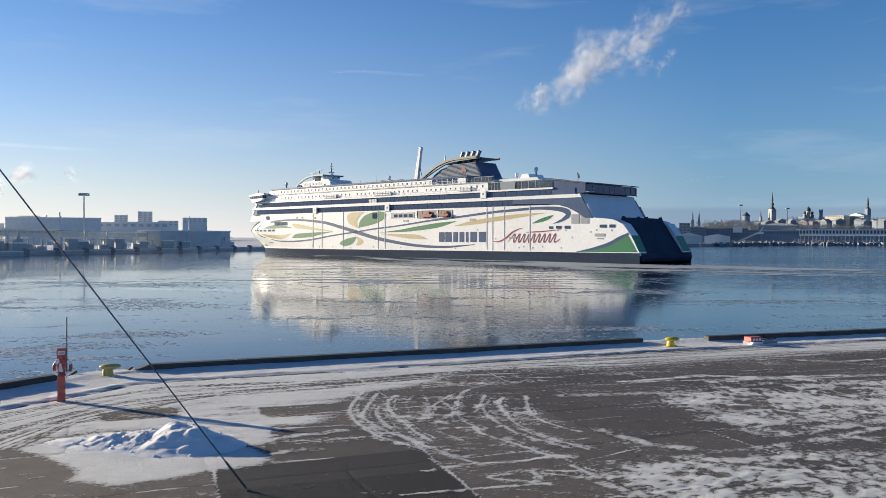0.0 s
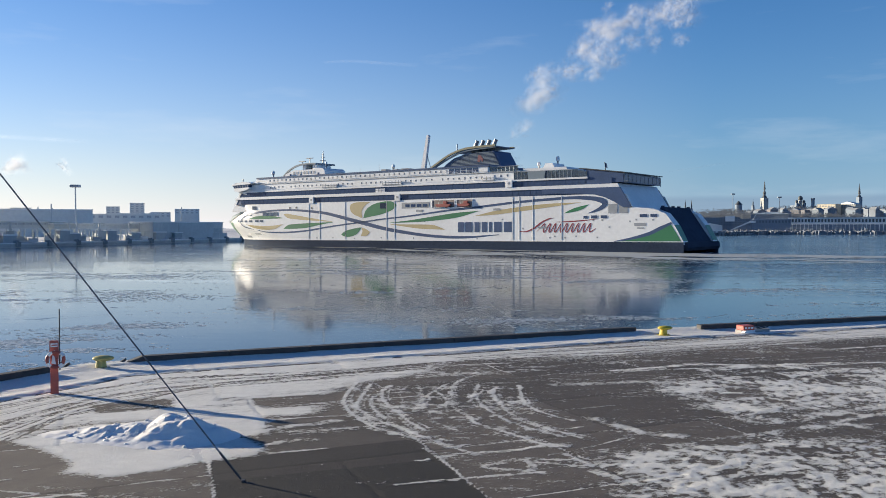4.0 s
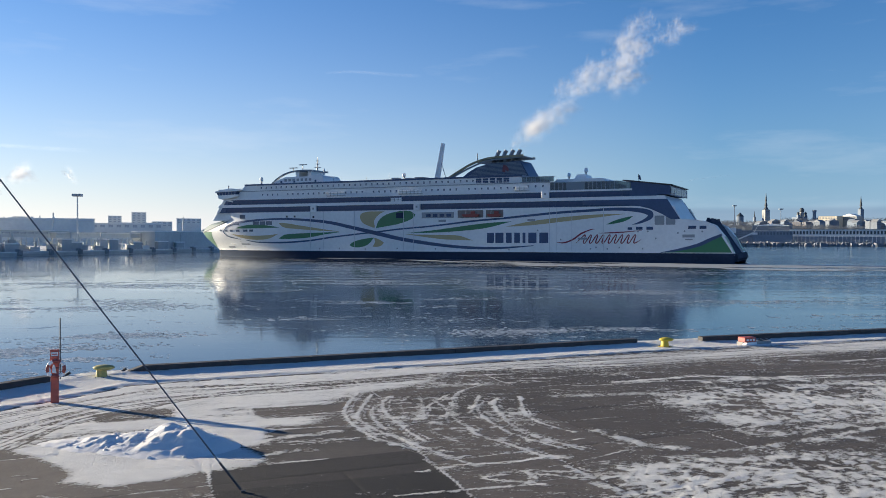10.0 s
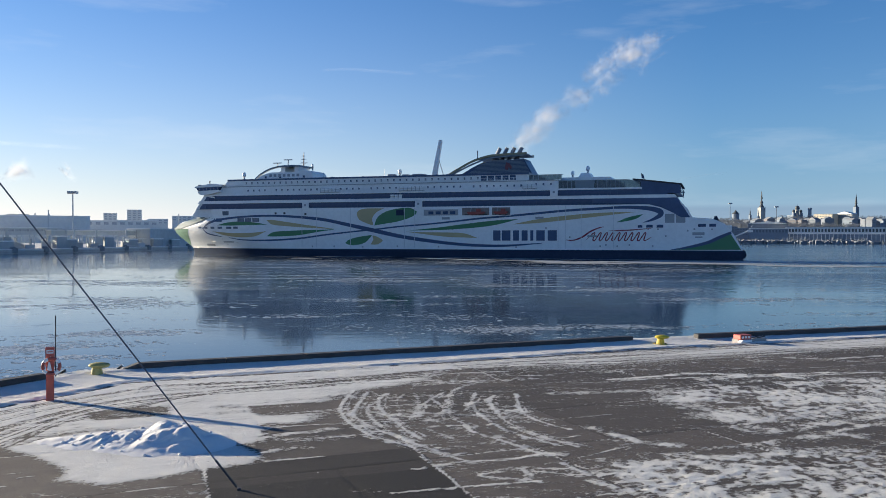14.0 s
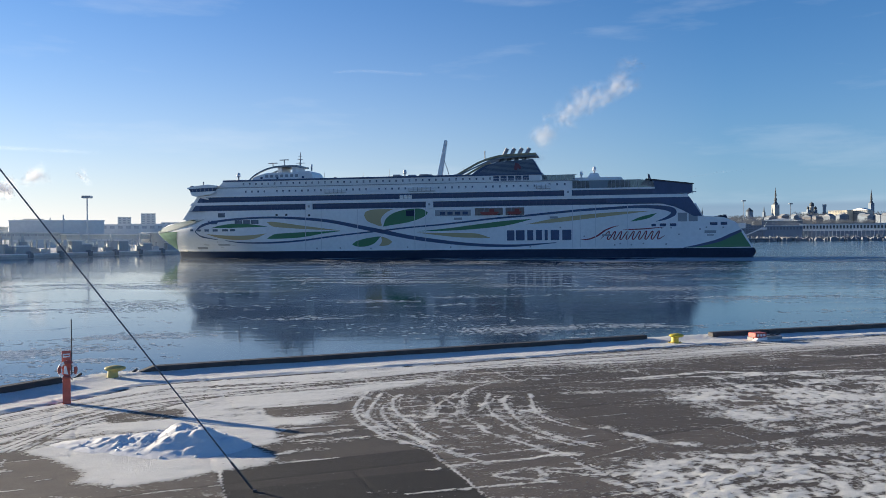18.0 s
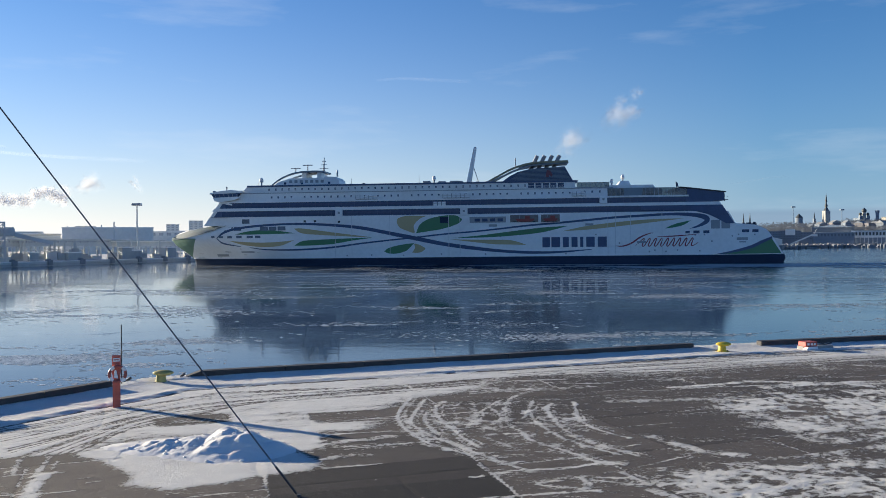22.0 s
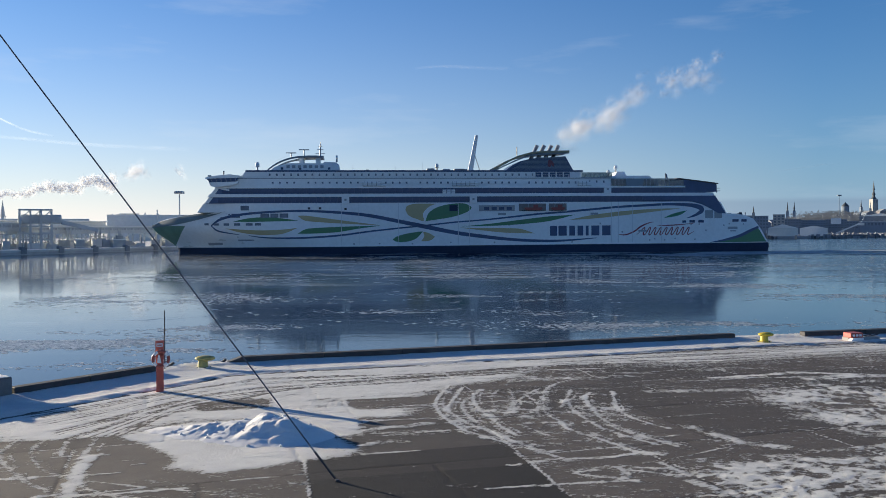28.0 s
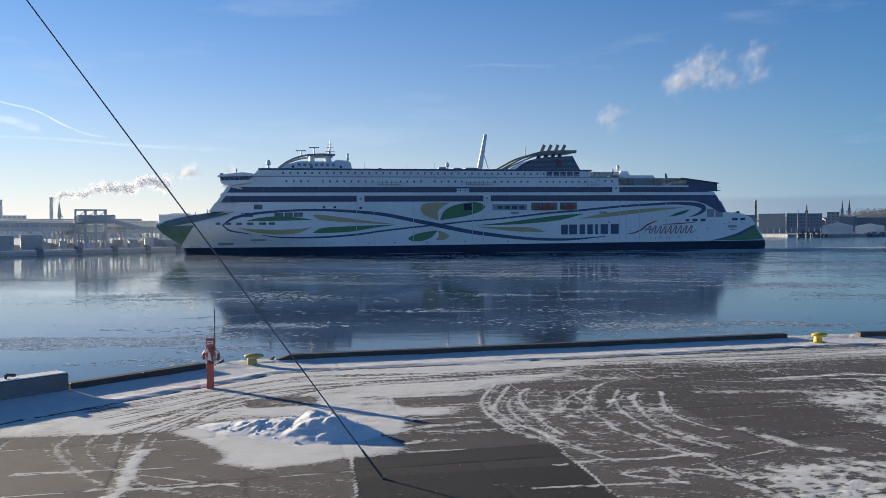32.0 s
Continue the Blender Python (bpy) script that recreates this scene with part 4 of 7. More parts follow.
# life-raft racks and rails on the cabin decks
canister = mesh_of("raft_canister", rodded((-0.6, 0, 0), (0.6, 0, 0), 0.34, n=10), SHIP_WHITE)
for x0, n, y, z in ((-40.6, 5, -15.0, 23.2), (-10.6, 6, -15.0, 23.2), (-14.0, 3, -14.9, 20.6), (33.0, 3, -15.0, 23.2)):
    rack = part("raft_rack", boxed(x0 - 0.8, x0 + n * 1.5 - 0.6, y - 0.35, y + 0.35, z - 0.45, z - 0.3), SHIP_GREY, ferry, "grey rack of life-raft canisters")
    for i in range(n):
        part("raft_canister", canister, None, rack, at=pose(x0 + i * 1.5, y, z + 0.05))
        part("raft_canister", canister, None, rack, at=pose(x0 + i * 1.5, y, z + 0.75))
        part("rack_post", rodded((x0 + i * 1.5 - 0.75, y - 0.2, z - 0.4), (x0 + i * 1.5 - 0.75, y - 0.2, z + 1.2), 0.07, n=5), SHIP_GREY, rack)
for x0, x1, y, z in ((-88.0, 44.0, -15.1, 22.75), (-82.0, 33.0, -14.65, 25.62)):
    part("hand_rail", boxed(x0, x1, y - 0.04, y + 0.04, z + 1.0, z + 1.08), SHIP_WHITE, ferry)
    part("hand_rail", boxed(x0, x1, y - 0.03, y + 0.03, z + 0.5, z + 0.55), SHIP_WHITE, ferry)
    stanchion = mesh_of("stanchion", boxed(-0.04, 0.04, -0.04, 0.04, 0, 1.05), SHIP_WHITE)
    for i in range(int((x1 - x0) / 3.0) + 1):
        part("stanchion", stanchion, None, ferry, at=pose(x0 + i * 3.0, y, z))
# roof clutter
rr = random.Random(21)
for i in range(13):
    x = -44.0 + i * 4.0 + rr.uniform(-0.5, 0.5)
    h, w = rr.uniform(0.2, 0.6), rr.uniform(0.4, 1.3)
    part("roof_vent", boxed(x - w / 2, x + w / 2, -9.0, -7.6, 28.2, 28.25 + h, bevel=0.05), rr.choice((SHIP_GREY, SHIP_WHITE, DARK_STEEL)), ferry)
for x, h in ((-44.5, 2.6), (-30.0, 2.0), (-20.4, 3.2), (6.2, 3.0), (-78.2, 1.6)):
    part("whip_antenna", rodded((x, -6, 28.0), (x, -6, 28.2 + h), 0.07, 0.04, n=5), SHIP_GREY, ferry)

# ---- the quay ----
STROKES = []


def swept(half, strength, *line):
    """A streak of swept or driven snow: half width, strength, and where it runs."""
    STROKES.append((half, strength, list(line)))


swept(0.20, 0.90, (-2.3, 34.2), (-2.5, 30.2), (-1.5, 27.0), (-0.6, 25.7), (1.6, 23.4))
swept(0.17, 0.80, (-2.1, 33.8), (-2.3, 31.8), (-2.2, 30.0), (-1.9, 28.5), (-1.2, 26.8))
swept(0.20, 0.90, (-1.7, 33.8), (-2.0, 30.0), (-1.7, 28.6), (-0.9, 27.0), (1.1, 24.0))
swept(0.17, 0.80, (-1.5, 31.3), (-1.5, 29.8), (-1.1, 28.2), (-0.6, 26.8), (0.1, 25.7))
swept(0.22, 0.90, (-0.9, 33.4), (-1.2, 32.1), (-1.0, 30.2), (-0.2, 27.4), (0.3, 26.0))
swept(0.15, 0.70, (-0.2, 33.4), (-0.5, 32.0), (-0.4, 30.5), (0.0, 28.8))
swept(0.20, 0.80, (0.2, 33.4), (0.3, 32.2), (0.3, 30.7), (0.1, 29.1))
swept(0.20, 0.80, (1.4, 33.8), (0.7, 32.0), (0.3, 30.5))
swept(0.22, 0.80, (2.9, 35.9), (1.9, 34.4), (1.5, 32.6), (1.4, 29.3), (1.8, 28.1))
swept(0.20, 0.80, (0.9, 32.0), (1.2, 30.6), (1.1, 28.6))
swept(0.20, 0.90, (2.6, 33.5), (2.3, 31.7), (2.0, 30.2))
swept(0.22, 0.90, (2.3, 30.9), (2.4, 29.7), (2.7, 28.4))
swept(0.22, 0.90, (3.3, 33.0), (3.0, 31.9), (3.0, 30.4))
swept(0.22, 0.90, (3.1, 30.2), (3.2, 28.6), (3.7, 27.1), (4.4, 25.8), (5.0, 24.9))
swept(0.22, 0.95, (4.2, 33.2), (4.0, 30.8), (4.0, 29.8), (4.3, 28.5), (5.2, 27.1))
swept(0.22, 0.90, (1.8, 27.9), (2.0, 26.9), (2.6, 26.0), (3.2, 25.1), (3.7, 24.2))
swept(0.22, 0.80, (2.8, 28.0), (3.1, 27.1), (3.7, 26.0), (4.5, 25.1))
swept(0.20, 0.80, (0.5, 27.4), (1.0, 26.6), (1.4, 25.8))
swept(0.22, 0.85, (3.3, 27.5), (4.1, 26.1), (5.4, 24.9))
swept(0.18, 0.80, (4.0, 26.0), (4.7, 26.0), (5.4, 26.3))
swept(0.25, 0.90, (0.7, 22.9), (1.5, 23.3), (2.7, 23.5), (3.9, 24.1), (4.4, 23.9))
swept(0.20, 0.80, (2.6, 22.8), (3.0, 22.5), (3.1, 21.6), (1.8, 21.9), (2.4, 22.3))
swept(0.22, 0.80, (4.2, 23.1), (4.4, 22.6), (4.7, 22.1))
swept(0.20, 0.80, (3.0, 22.4), (3.9, 22.1), (4.7, 21.9), (5.6, 22.0))
swept(0.18, 0.80, (-0.4, 20.5), (0.7, 20.8), (1.8, 21.1), (3.3, 21.4))
swept(0.16, 0.80, (0.1, 22.6), (0.4, 22.7), (0.4, 22.8))
swept(0.20, 0.80, (0.6, 24.4), (1.1, 24.0), (1.6, 24.3))
swept(0.12, 0.70, (3.7, 23.0), (5.0, 23.8), (6.2, 24.7))
swept(0.10, 0.80, (-5.5, 29.3), (-2.4, 30.6), (0.4, 31.2))
swept(0.10, 0.80, (-7.2, 28.2), (-4.9, 27.4), (-2.0, 28.4), (1.0, 29.3))
swept(0.10, 0.80, (-3.8, 25.6), (-1.2, 26.7))
swept(0.10, 0.80, (-4.0, 23.4), (-2.4, 24.0))
swept(0.10, 0.80, (-5.5, 22.7), (-4.8, 20.3), (-4.4, 18.6))
swept(0.10, 0.80, (-3.0, 38.3), (-1.4, 33.4))
swept(0.10, 0.80, (-8.3, 34.5), (-7.1, 30.8))
swept(0.10, 0.80, (-0.0, 25.3), (1.0, 21.9), (1.8, 19.2))
swept(0.12, 0.80, (-13.9, 20.3), (-12.8, 20.6), (-10.4, 21.2))
swept(0.10, 0.80, (-6.0, 31.1), (-5.5, 29.4))
swept(0.12, 0.90, (-5.5, 29.2), (-4.2, 29.9), (-2.7, 30.2))
swept(0.12, 0.90, (-6.0, 31.2), (-4.9, 31.5), (-3.7, 32.1), (-2.9, 32.4))
swept(0.10, 0.70, (-3.1, 38.2), (-1.7, 34.4))
swept(0.08, 0.50, (2.7, 41.1), (3.8, 36.6))
swept(0.08, 0.60, (0.3, 23.9), (1.0, 21.9), (1.4, 20.4))
swept(0.09, 0.80, (-4.1, 23.5), (-3.4, 23.7), (-2.6, 23.9))
swept(0.09, 0.75, (-2.7, 30.4), (-1.1, 31.0), (0.2, 31.3))
swept(0.10, 0.90, (-11.2, 27.2), (-11.7, 28.8))
swept(0.10, 0.70, (-8.2, 33.9), (-7.1, 30.8))
swept(0.10, 0.80, (-7.7, 28.2), (-5.2, 27.6), (-3.9, 27.8), (-0.2, 28.5), (1.1, 29.3))
swept(0.14, 0.80, (-4.2, 25.9), (-3.0, 26.1), (-1.6, 26.5), (-0.6, 26.8))
swept(0.35, 0.80, (-5.1, 25.6), (-4.7, 25.9), (-3.8, 26.7), (-3.1, 27.0), (-2.4, 27.4))
swept(0.30, 0.70, (-4.3, 24.4), (-3.5, 24.9), (-3.0, 25.0))
swept(0.35, 0.90, (-8.2, 35.2), (-5.6, 36.1), (-2.8, 37.9), (4.6, 40.4), (10.3, 41.4))
swept(0.30, 0.85, (-7.6, 32.5), (-6.2, 33.0), (-3.9, 33.8), (-2.2, 35.1))
swept(0.25, 0.85, (-7.8, 33.5), (-5.3, 34.6), (-2.7, 36.0), (1.5, 38.1), (4.4, 38.7))
swept(0.22, 0.80, (-5.2, 33.6), (-3.9, 34.2), (-2.2, 35.3))
swept(0.30, 0.70, (-6.2, 31.8), (-4.6, 32.5), (-2.9, 33.1))
swept(0.20, 0.70, (0.2, 35.0), (1.1, 35.7), (3.1, 36.6))
swept(0.20, 0.70, (4.2, 37.5), (5.8, 37.6), (7.5, 38.4), (9.2, 39.3))
swept(0.20, 0.60, (1.6, 35.7), (2.9, 36.4), (3.4, 36.8))
swept(0.15, 0.70, (5.8, 37.5), (6.5, 37.6))
swept(0.18, 0.75, (6.7, 35.7), (7.4, 35.7), (8.3, 35.9), (10.0, 36.4), (11.2, 37.0))
swept(0.30, 0.90, (8.7, 36.5), (11.3, 37.4), (13.3, 38.0), (17.0, 37.3))
swept(0.30, 0.90, (12.7, 36.2), (17.2, 37.9), (21.8, 38.2))
swept(0.30, 0.85, (19.5, 42.9), (21.7, 42.6), (24.9, 43.6))
swept(0.20, 0.60, (17.3, 39.2), (20.3, 39.9), (23.1, 40.9))
swept(0.22, 0.70, (-14.9, 25.4), (-14.6, 23.8), (-14.1, 22.5), (-12.1, 20.4), (-11.1, 19.7))
swept(0.18, 0.65, (-13.9, 24.5), (-13.7, 23.5), (-13.2, 22.6), (-12.2, 21.4), (-11.1, 20.7))
swept(0.20, 0.75, (-13.1, 24.3), (-12.7, 23.3), (-12.4, 22.7))
swept(0.20, 0.80, (-12.4, 24.7), (-12.1, 23.7), (-11.9, 23.0))
swept(0.30, 0.95, (-11.7, 22.7), (-11.5, 22.8), (-11.4, 21.9), (-11.2, 21.1))
swept(0.40, 0.95, (-11.0, 20.8), (-10.7, 20.1), (-10.4, 19.2), (-10.4, 18.7))
swept(0.20, 0.90, (-11.3, 19.1), (-10.7, 19.4), (-9.8, 19.4), (-8.9, 19.7), (-7.8, 20.1))
swept(0.20, 0.80, (-10.5, 20.1), (-9.6, 19.5), (-8.7, 19.2))
swept(0.16, 0.80, (-14.0, 20.2), (-13.6, 20.2), (-12.9, 20.5), (-12.4, 20.6), (-12.1, 20.8))
swept(0.16, 0.80, (-12.6, 22.6), (-11.9, 22.9), (-11.2, 23.0))
swept(0.12, 0.70, (-11.2, 20.8), (-10.1, 21.3))
swept(0.12, 0.60, (-10.7, 20.6), (-9.3, 20.2), (-7.7, 19.9))
swept(0.12, 0.70, (-10.5, 22.4), (-10.2, 22.5))
swept(0.12, 0.70, (-10.1, 22.0), (-9.8, 22.2))
swept(0.55, 0.62, (5.7, 33.3), (10.1, 33.9), (12.5, 33.5), (14.9, 33.2), (18.1, 31.8))
swept(0.70, 0.66, (9.9, 33.9), (10.8, 29.4), (10.9, 27.7), (11.5, 26.8), (16.5, 29.0))
swept(0.75, 0.68, (10.9, 28.4), (12.2, 28.4), (13.7, 29.1), (15.6, 30.4), (18.8, 33.1))
swept(0.45, 0.70, (5.8, 27.5), (6.5, 26.4), (7.1, 25.4), (8.0, 25.0))
swept(0.35, 0.66, (4.7, 21.4), (5.3, 20.5), (6.0, 20.1))
swept(0.30, 0.66, (5.2, 23.4), (6.9, 23.1), (8.8, 23.6), (10.8, 23.9), (13.8, 24.3))
swept(0.28, 0.66, (6.4, 21.4), (8.1, 21.7), (10.0, 22.1), (12.7, 22.3))
swept(0.28, 0.66, (5.7, 20.7), (7.8, 20.9), (10.3, 21.1), (12.2, 21.3))
swept(0.14, 0.80, (0.8, 23.1), (2.1, 23.4), (4.4, 24.1))
swept(0.40, 0.85, (12.8, 36.5), (15.5, 37.7), (17.3, 36.8))
swept(0.25, 0.80, (8.9, 36.4), (12.4, 36.9), (16.8, 37.3), (21.6, 38.1))
swept(0.30, 0.70, (8.9, 24.6), (11.5, 25.5), (15.8, 27.8))
swept(0.40, 0.66, (12.6, 25.9), (13.8, 26.3), (14.4, 25.2))
swept(0.22, 0.66, (16.1, 35.7), (17.9, 35.2), (19.8, 34.8))
swept(0.22, 0.66, (1.6, 22.1), (2.9, 22.6), (4.3, 22.4), (5.7, 21.9))


def value_noise(x, y, seed):
    """Smooth noise between 0 and 1 over unit cells."""
    r = np.random.RandomState(seed).rand(128, 128)
    xi, yi = np.floor(x).astype(int), np.floor(y).astype(int)
    fx, fy = x - xi, y - yi
    fx, fy = fx * fx * (3 - 2 * fx), fy * fy * (3 - 2 * fy)
    a, b = r[xi % 128, yi % 128], r[(xi + 1) % 128, yi % 128]
    c, d = r[xi % 128, (yi + 1) % 128], r[(xi + 1) % 128, (yi + 1) % 128]
    return (a * (1 - fx) + b * fx) * (1 - fy) + (c * (1 - fx) + d * fx) * fy


def streaks(x, y, angle, long, wide, seed):
    c, s = math.cos(radians(angle)), math.sin(radians(angle))
    u, v = (x * c + y * s) / long, (-x * s + y * c) / wide
    return (value_noise(u, v, seed) + 0.5 * value_noise(u * 2.1, v * 2.1, seed + 1) + 0.25 * value_noise(u * 4.3, v * 4.3, seed + 2)) / 1.75


def in_polygon(x, y, poly):
    inside = np.zeros(x.shape, bool)
    for (x0, y0), (x1, y1) in zip(poly, poly[1:] + poly[:1]):
        if y0 != y1:
            inside ^= ((y0 > y) != (y1 > y)) & (x < (x1 - x0) * (y - y0) / (y1 - y0) + x0)
    return inside


def line_distance(x, y, line):
    best = np.full(x.shape, 1e9)
    for (x0, y0), (x1, y1) in zip(line, line[1:]):
        dx, dy = x1 - x0, y1 - y0
        t = np.clip(((x - x0) * dx + (y - y0) * dy) / (dx * dx + dy * dy), 0, 1)
        best = np.minimum(best, np.hypot(x - x0 - t * dx, y - y0 - t * dy))
    return best


def softened(f, r):
    for axis in (0, 1):
        p = np.concatenate([np.repeat(np.take(f, [0], axis), r, axis), f, np.repeat(np.take(f, [-1], axis), r, axis)], axis)
        c = np.cumsum(p, axis)
        n = f.shape[axis]
        lo = np.take(c, range(0, n), axis)
        hi = np.take(c, range(2 * r, 2 * r + n), axis)
        f = (hi - lo) / (2 * r)
    return f


LEFT_SNOW = [(-24, 19.5), (-20, 22.7), (-16.7, 23.7), (-13.4, 24.5), (-12.1, 25.0), (-11.5, 25.3), (-10.5, 27.2), (-8.1, 27.6), (-5.1, 25.2), (-4.8, 25.0), (-4.2, 26.6), (-3.2, 28.2), (-2.7, 30.5), (-2.4, 33.8), (0.5, 36.0), (3, 41), (-5, 43), (-16, 39), (-30, 20)]
PILE_APRON = [(-11.8, 25.1), (-11.4, 25.7), (-10.8, 26.8), (-7.5, 28.2), (-6.0, 27.1), (-4.1, 24.0), (-4.4, 23.2), (-5.4, 22.7), (-6.4, 21.9), (-7.6, 21.3), (-9.1, 21.8), (-8.9, 22.4), (-9.9, 23.4), (-10.6, 24.3)]
DARK_PATCH = [(-5.45, 22.6), (-4.0, 23.4), (0.0, 24.95), (1.8, 19.2), (2.7, 16.0), (-3.7, 16.0)]
NEW_STRIP = [(-4.95, 20.9), (0.75, 22.8), (1.8, 19.2), (2.7, 16.0), (-3.7, 16.0)]
PATCHY = [([(-2.2, 33.5), (4.5, 33.5), (5.8, 27.0), (4.0, 24.5), (0.5, 25.8), (-1.6, 28.2)], 0.21), ([(9.0, 35.6), (24.0, 38.0), (24.0, 33.0), (16.7, 29.0), (10.6, 27.4), (9.4, 30.3)], 0.49), ([(5.6, 26.8), (8.2, 26.3), (8.4, 24.6), (6.0, 24.7)], 0.44),
          ([(4.6, 23.0), (7.7, 24.5), (17.0, 24.9), (16.0, 16.0), (4.9, 16.0)], 0.50), ([(0.5, 27.6), (4.0, 27.2), (4.5, 26.0), (1.0, 26.4)], 0.40), ([(14.0, 30.0), (26.0, 31.0), (26.0, 25.0), (17.0, 25.0)], 0.36),
          ([(-1.0, 37.0), (20.0, 45.0), (20.0, 42.5), (-1.0, 33.5)], 0.30)]


BARE = [[(-5.9, 31.0), (-2.3, 32.2), (-2.1, 30.4), (-5.2, 29.3)], [(-5.0, 28.2), (-2.4, 28.4), (-1.6, 26.9), (-4.4, 26.2)], [(-11.4, 30.2), (-8.8, 31.2), (-8.2, 29.6), (-10.6, 28.6)],
        [(-3.9, 23.9), (-3.1, 25.1), (-1.2, 26.5), (-0.1, 25.1), (-2.4, 24.1)], [(-17.0, 23.7), (-14.1, 24.3), (-11.6, 25.0), (-9.8, 23.6), (-8.9, 21.6), (-10.5, 19.0), (-18.0, 18.0)]]
TRACK_INNER = [(-12.3, 23.6), (-12.24, 25.22), (-12.02, 26.79), (-11.67, 28.8), (-10.85, 30.31), (-9.6, 31.7), (-7.7, 33.54), (-5.4, 34.66), (-2.0, 35.9)]
TRACK_OUTER = [(-15.6, 27.0), (-14.11, 29.09), (-13.26, 30.79), (-12.16, 32.34), (-10.63, 34.26), (-8.1, 35.28), (-4.32, 36.36), (1.17, 38.79), (6.0, 40.6)]


def slabs(x, y):
    """Joints and a tone for each of the paving slabs under the snow."""
    c, sn = math.cos(radians(21)), math.sin(radians(21))
    u, v = x * c + y * sn, -x * sn + y * c
    row = np.floor((v - 21.9) / 4.67).astype(int)
    shift = np.array([2.9, 5.4, 4.6, 4.5, 3.4, 1.2, 0.2])[row % 7]
    col = np.floor((u - shift) / 6.1).astype(int)
    du = np.abs((u - shift) / 6.1 - np.round((u - shift) / 6.1)) * 6.1
    dv = np.abs((v - 21.9) / 4.67 - np.round((v - 21.9) / 4.67)) * 4.67
    tone = np.random.RandomState(5).rand(64, 64)[row % 64, col % 64]
    return np.minimum(du, dv), tone


def apron_fields(x, y):
    """Snow cover, dark new asphalt and slab tone over the apron."""
    edge = line_distance(x, y, EDGE)
    along = 0.5 * streaks(x, y, 21, 9.0, 0.30, 11) + 0.5 * streaks(x, y, 14, 5.0, 0.16, 14)
    curl = 0.5 * streaks(x, y, 20, 3.2, 0.24, 21) + 0.5 * streaks(x, y, -14, 2.6, 0.22, 25)
    cloud = streaks(x, y, 0, 1.6, 1.1, 31)
    tread = streaks(x, y, 62, 0.5, 0.13, 71)
    lumps = value_noise(x * 5.5, y * 3.6, 73)
    joint, tone = slabs(x, y)
    snow = 0.20 + 1.0 * (curl - 0.5) - 0.2 * in_polygon(x, y, DARK_PATCH)
    left = softened(in_polygon(x, y, LEFT_SNOW).astype(float), 9)
    snow = np.maximum(snow, left * (np.interp(x, [-8.0, -4.5], [0.86, 0.80]) + 0.85 * (along - 0.5) + 0.55 * (cloud - 0.5) + 0.35 * (tread - 0.5)))
    for poly, level in PATCHY:
        m = softened(softened(in_polygon(x, y, poly).astype(float), 14), 10)
        snow = np.maximum(snow, m * (level + 0.075 + 1.0 * (curl - 0.5) + 0.75 * (cloud - 0.5) + 0.3 * (tread - 0.5) + 0.6 * (lumps - 0.5)))
    berth = np.clip((np.interp(x, [0.0, 8.0], [7.5, 9.6]) - edge) / 3.0, 0, 1)
    snow = np.maximum(snow, berth * (0.62 + 1.3 * (along - 0.5)))
    # wheel tracks sweeping round from the berth
    r = random.Random(17)
    inner, outer = spline(TRACK_INNER, 5), spline(TRACK_OUTER, 5)
    near = (x < 7) & (y > 22) & (y < 42) & (x > -18)
    cut = np.zeros(near.sum())
    for i in range(28):
        k, w, deep = r.uniform(-0.25, 1.25), r.uniform(0.04, 0.07), r.uniform(0.35, 0.7)
        line = [tuple(p + (q - p) * k + 0.10 * math.sin(j * 0.2 + i)) for j, (p, q) in enumerate(zip(inner, outer))]
        d = line_distance(x[near], y[near], line)
        cut = np.maximum(cut, deep * np.clip(1.3 - d / w, 0, 1) * (0.55 + 0.7 * cloud[near]))
    snow[near] -= cut * left[near].clip(0.3, 1)
    for poly in BARE:
        snow = snow - 0.50 * softened(in_polygon(x + 0.25 * (curl - 0.5), y + 0.25 * (cloud - 0.5), poly).astype(float), 2)
    rim = np.clip((3.6 - edge) / 0.15, 0, 1)
    snow = np.maximum(snow, rim * (0.86 + 0.2 * (cloud - 0.5)))
    groove = np.clip(1 - np.abs(edge - 3.75 - 0.2 * cloud) / 0.13, 0, 1) * np.clip((22 - x) / 8, 0, 1)
    snow = snow - 1.0 * groove * (cloud > 0.30)
    heap = softened(in_polygon(x + 0.5 * (cloud - 0.5), y + 0.9 * (curl - 0.5), PILE_APRON).astype(float), 4)
    snow = np.maximum(snow, heap * (0.80 + 0.35 * (cloud - 0.5)))
    for w, k, line in STROKES:
        xs, ys = [p[0] for p in line], [p[1] for p in line]
        m = (x > min(xs) - 1.6) & (x < max(xs) + 1.6) & (y > min(ys) - 1.6) & (y < max(ys) + 1.6)
        smooth = [tuple(p) for p in spline(line, 5)]
        d = line_distance(x[m], y[m], smooth)
        if w < 0.3:
            # a wheel's mark is several thin scratches side by side
            for k2, (ox, oy) in enumerate(((0.0, 0.0), (0.22, 0.09), (-0.18, -0.13))):
                side = line_distance(x[m], y[m], [(a + ox * (1 + 0.3 * math.sin(a * 3)), b + oy) for a, b in smooth[k2 * 2:len(smooth) - k2]] if len(smooth) > 9 else smooth)
                d = side + 0.02 * k2 if k2 == 0 else np.minimum(d, side + 0.06 + 0.01 * k2)
        rough = 0.5 if w < 0.3 else 1.0
        d = d + rough * 0.16 * (value_noise(x[m] * 4.3, y[m] * 4.3, 8) - 0.5) + rough * 0.12 * (value_noise(x[m] * 9.0, y[m] * 9.0, 9) - 0.5)
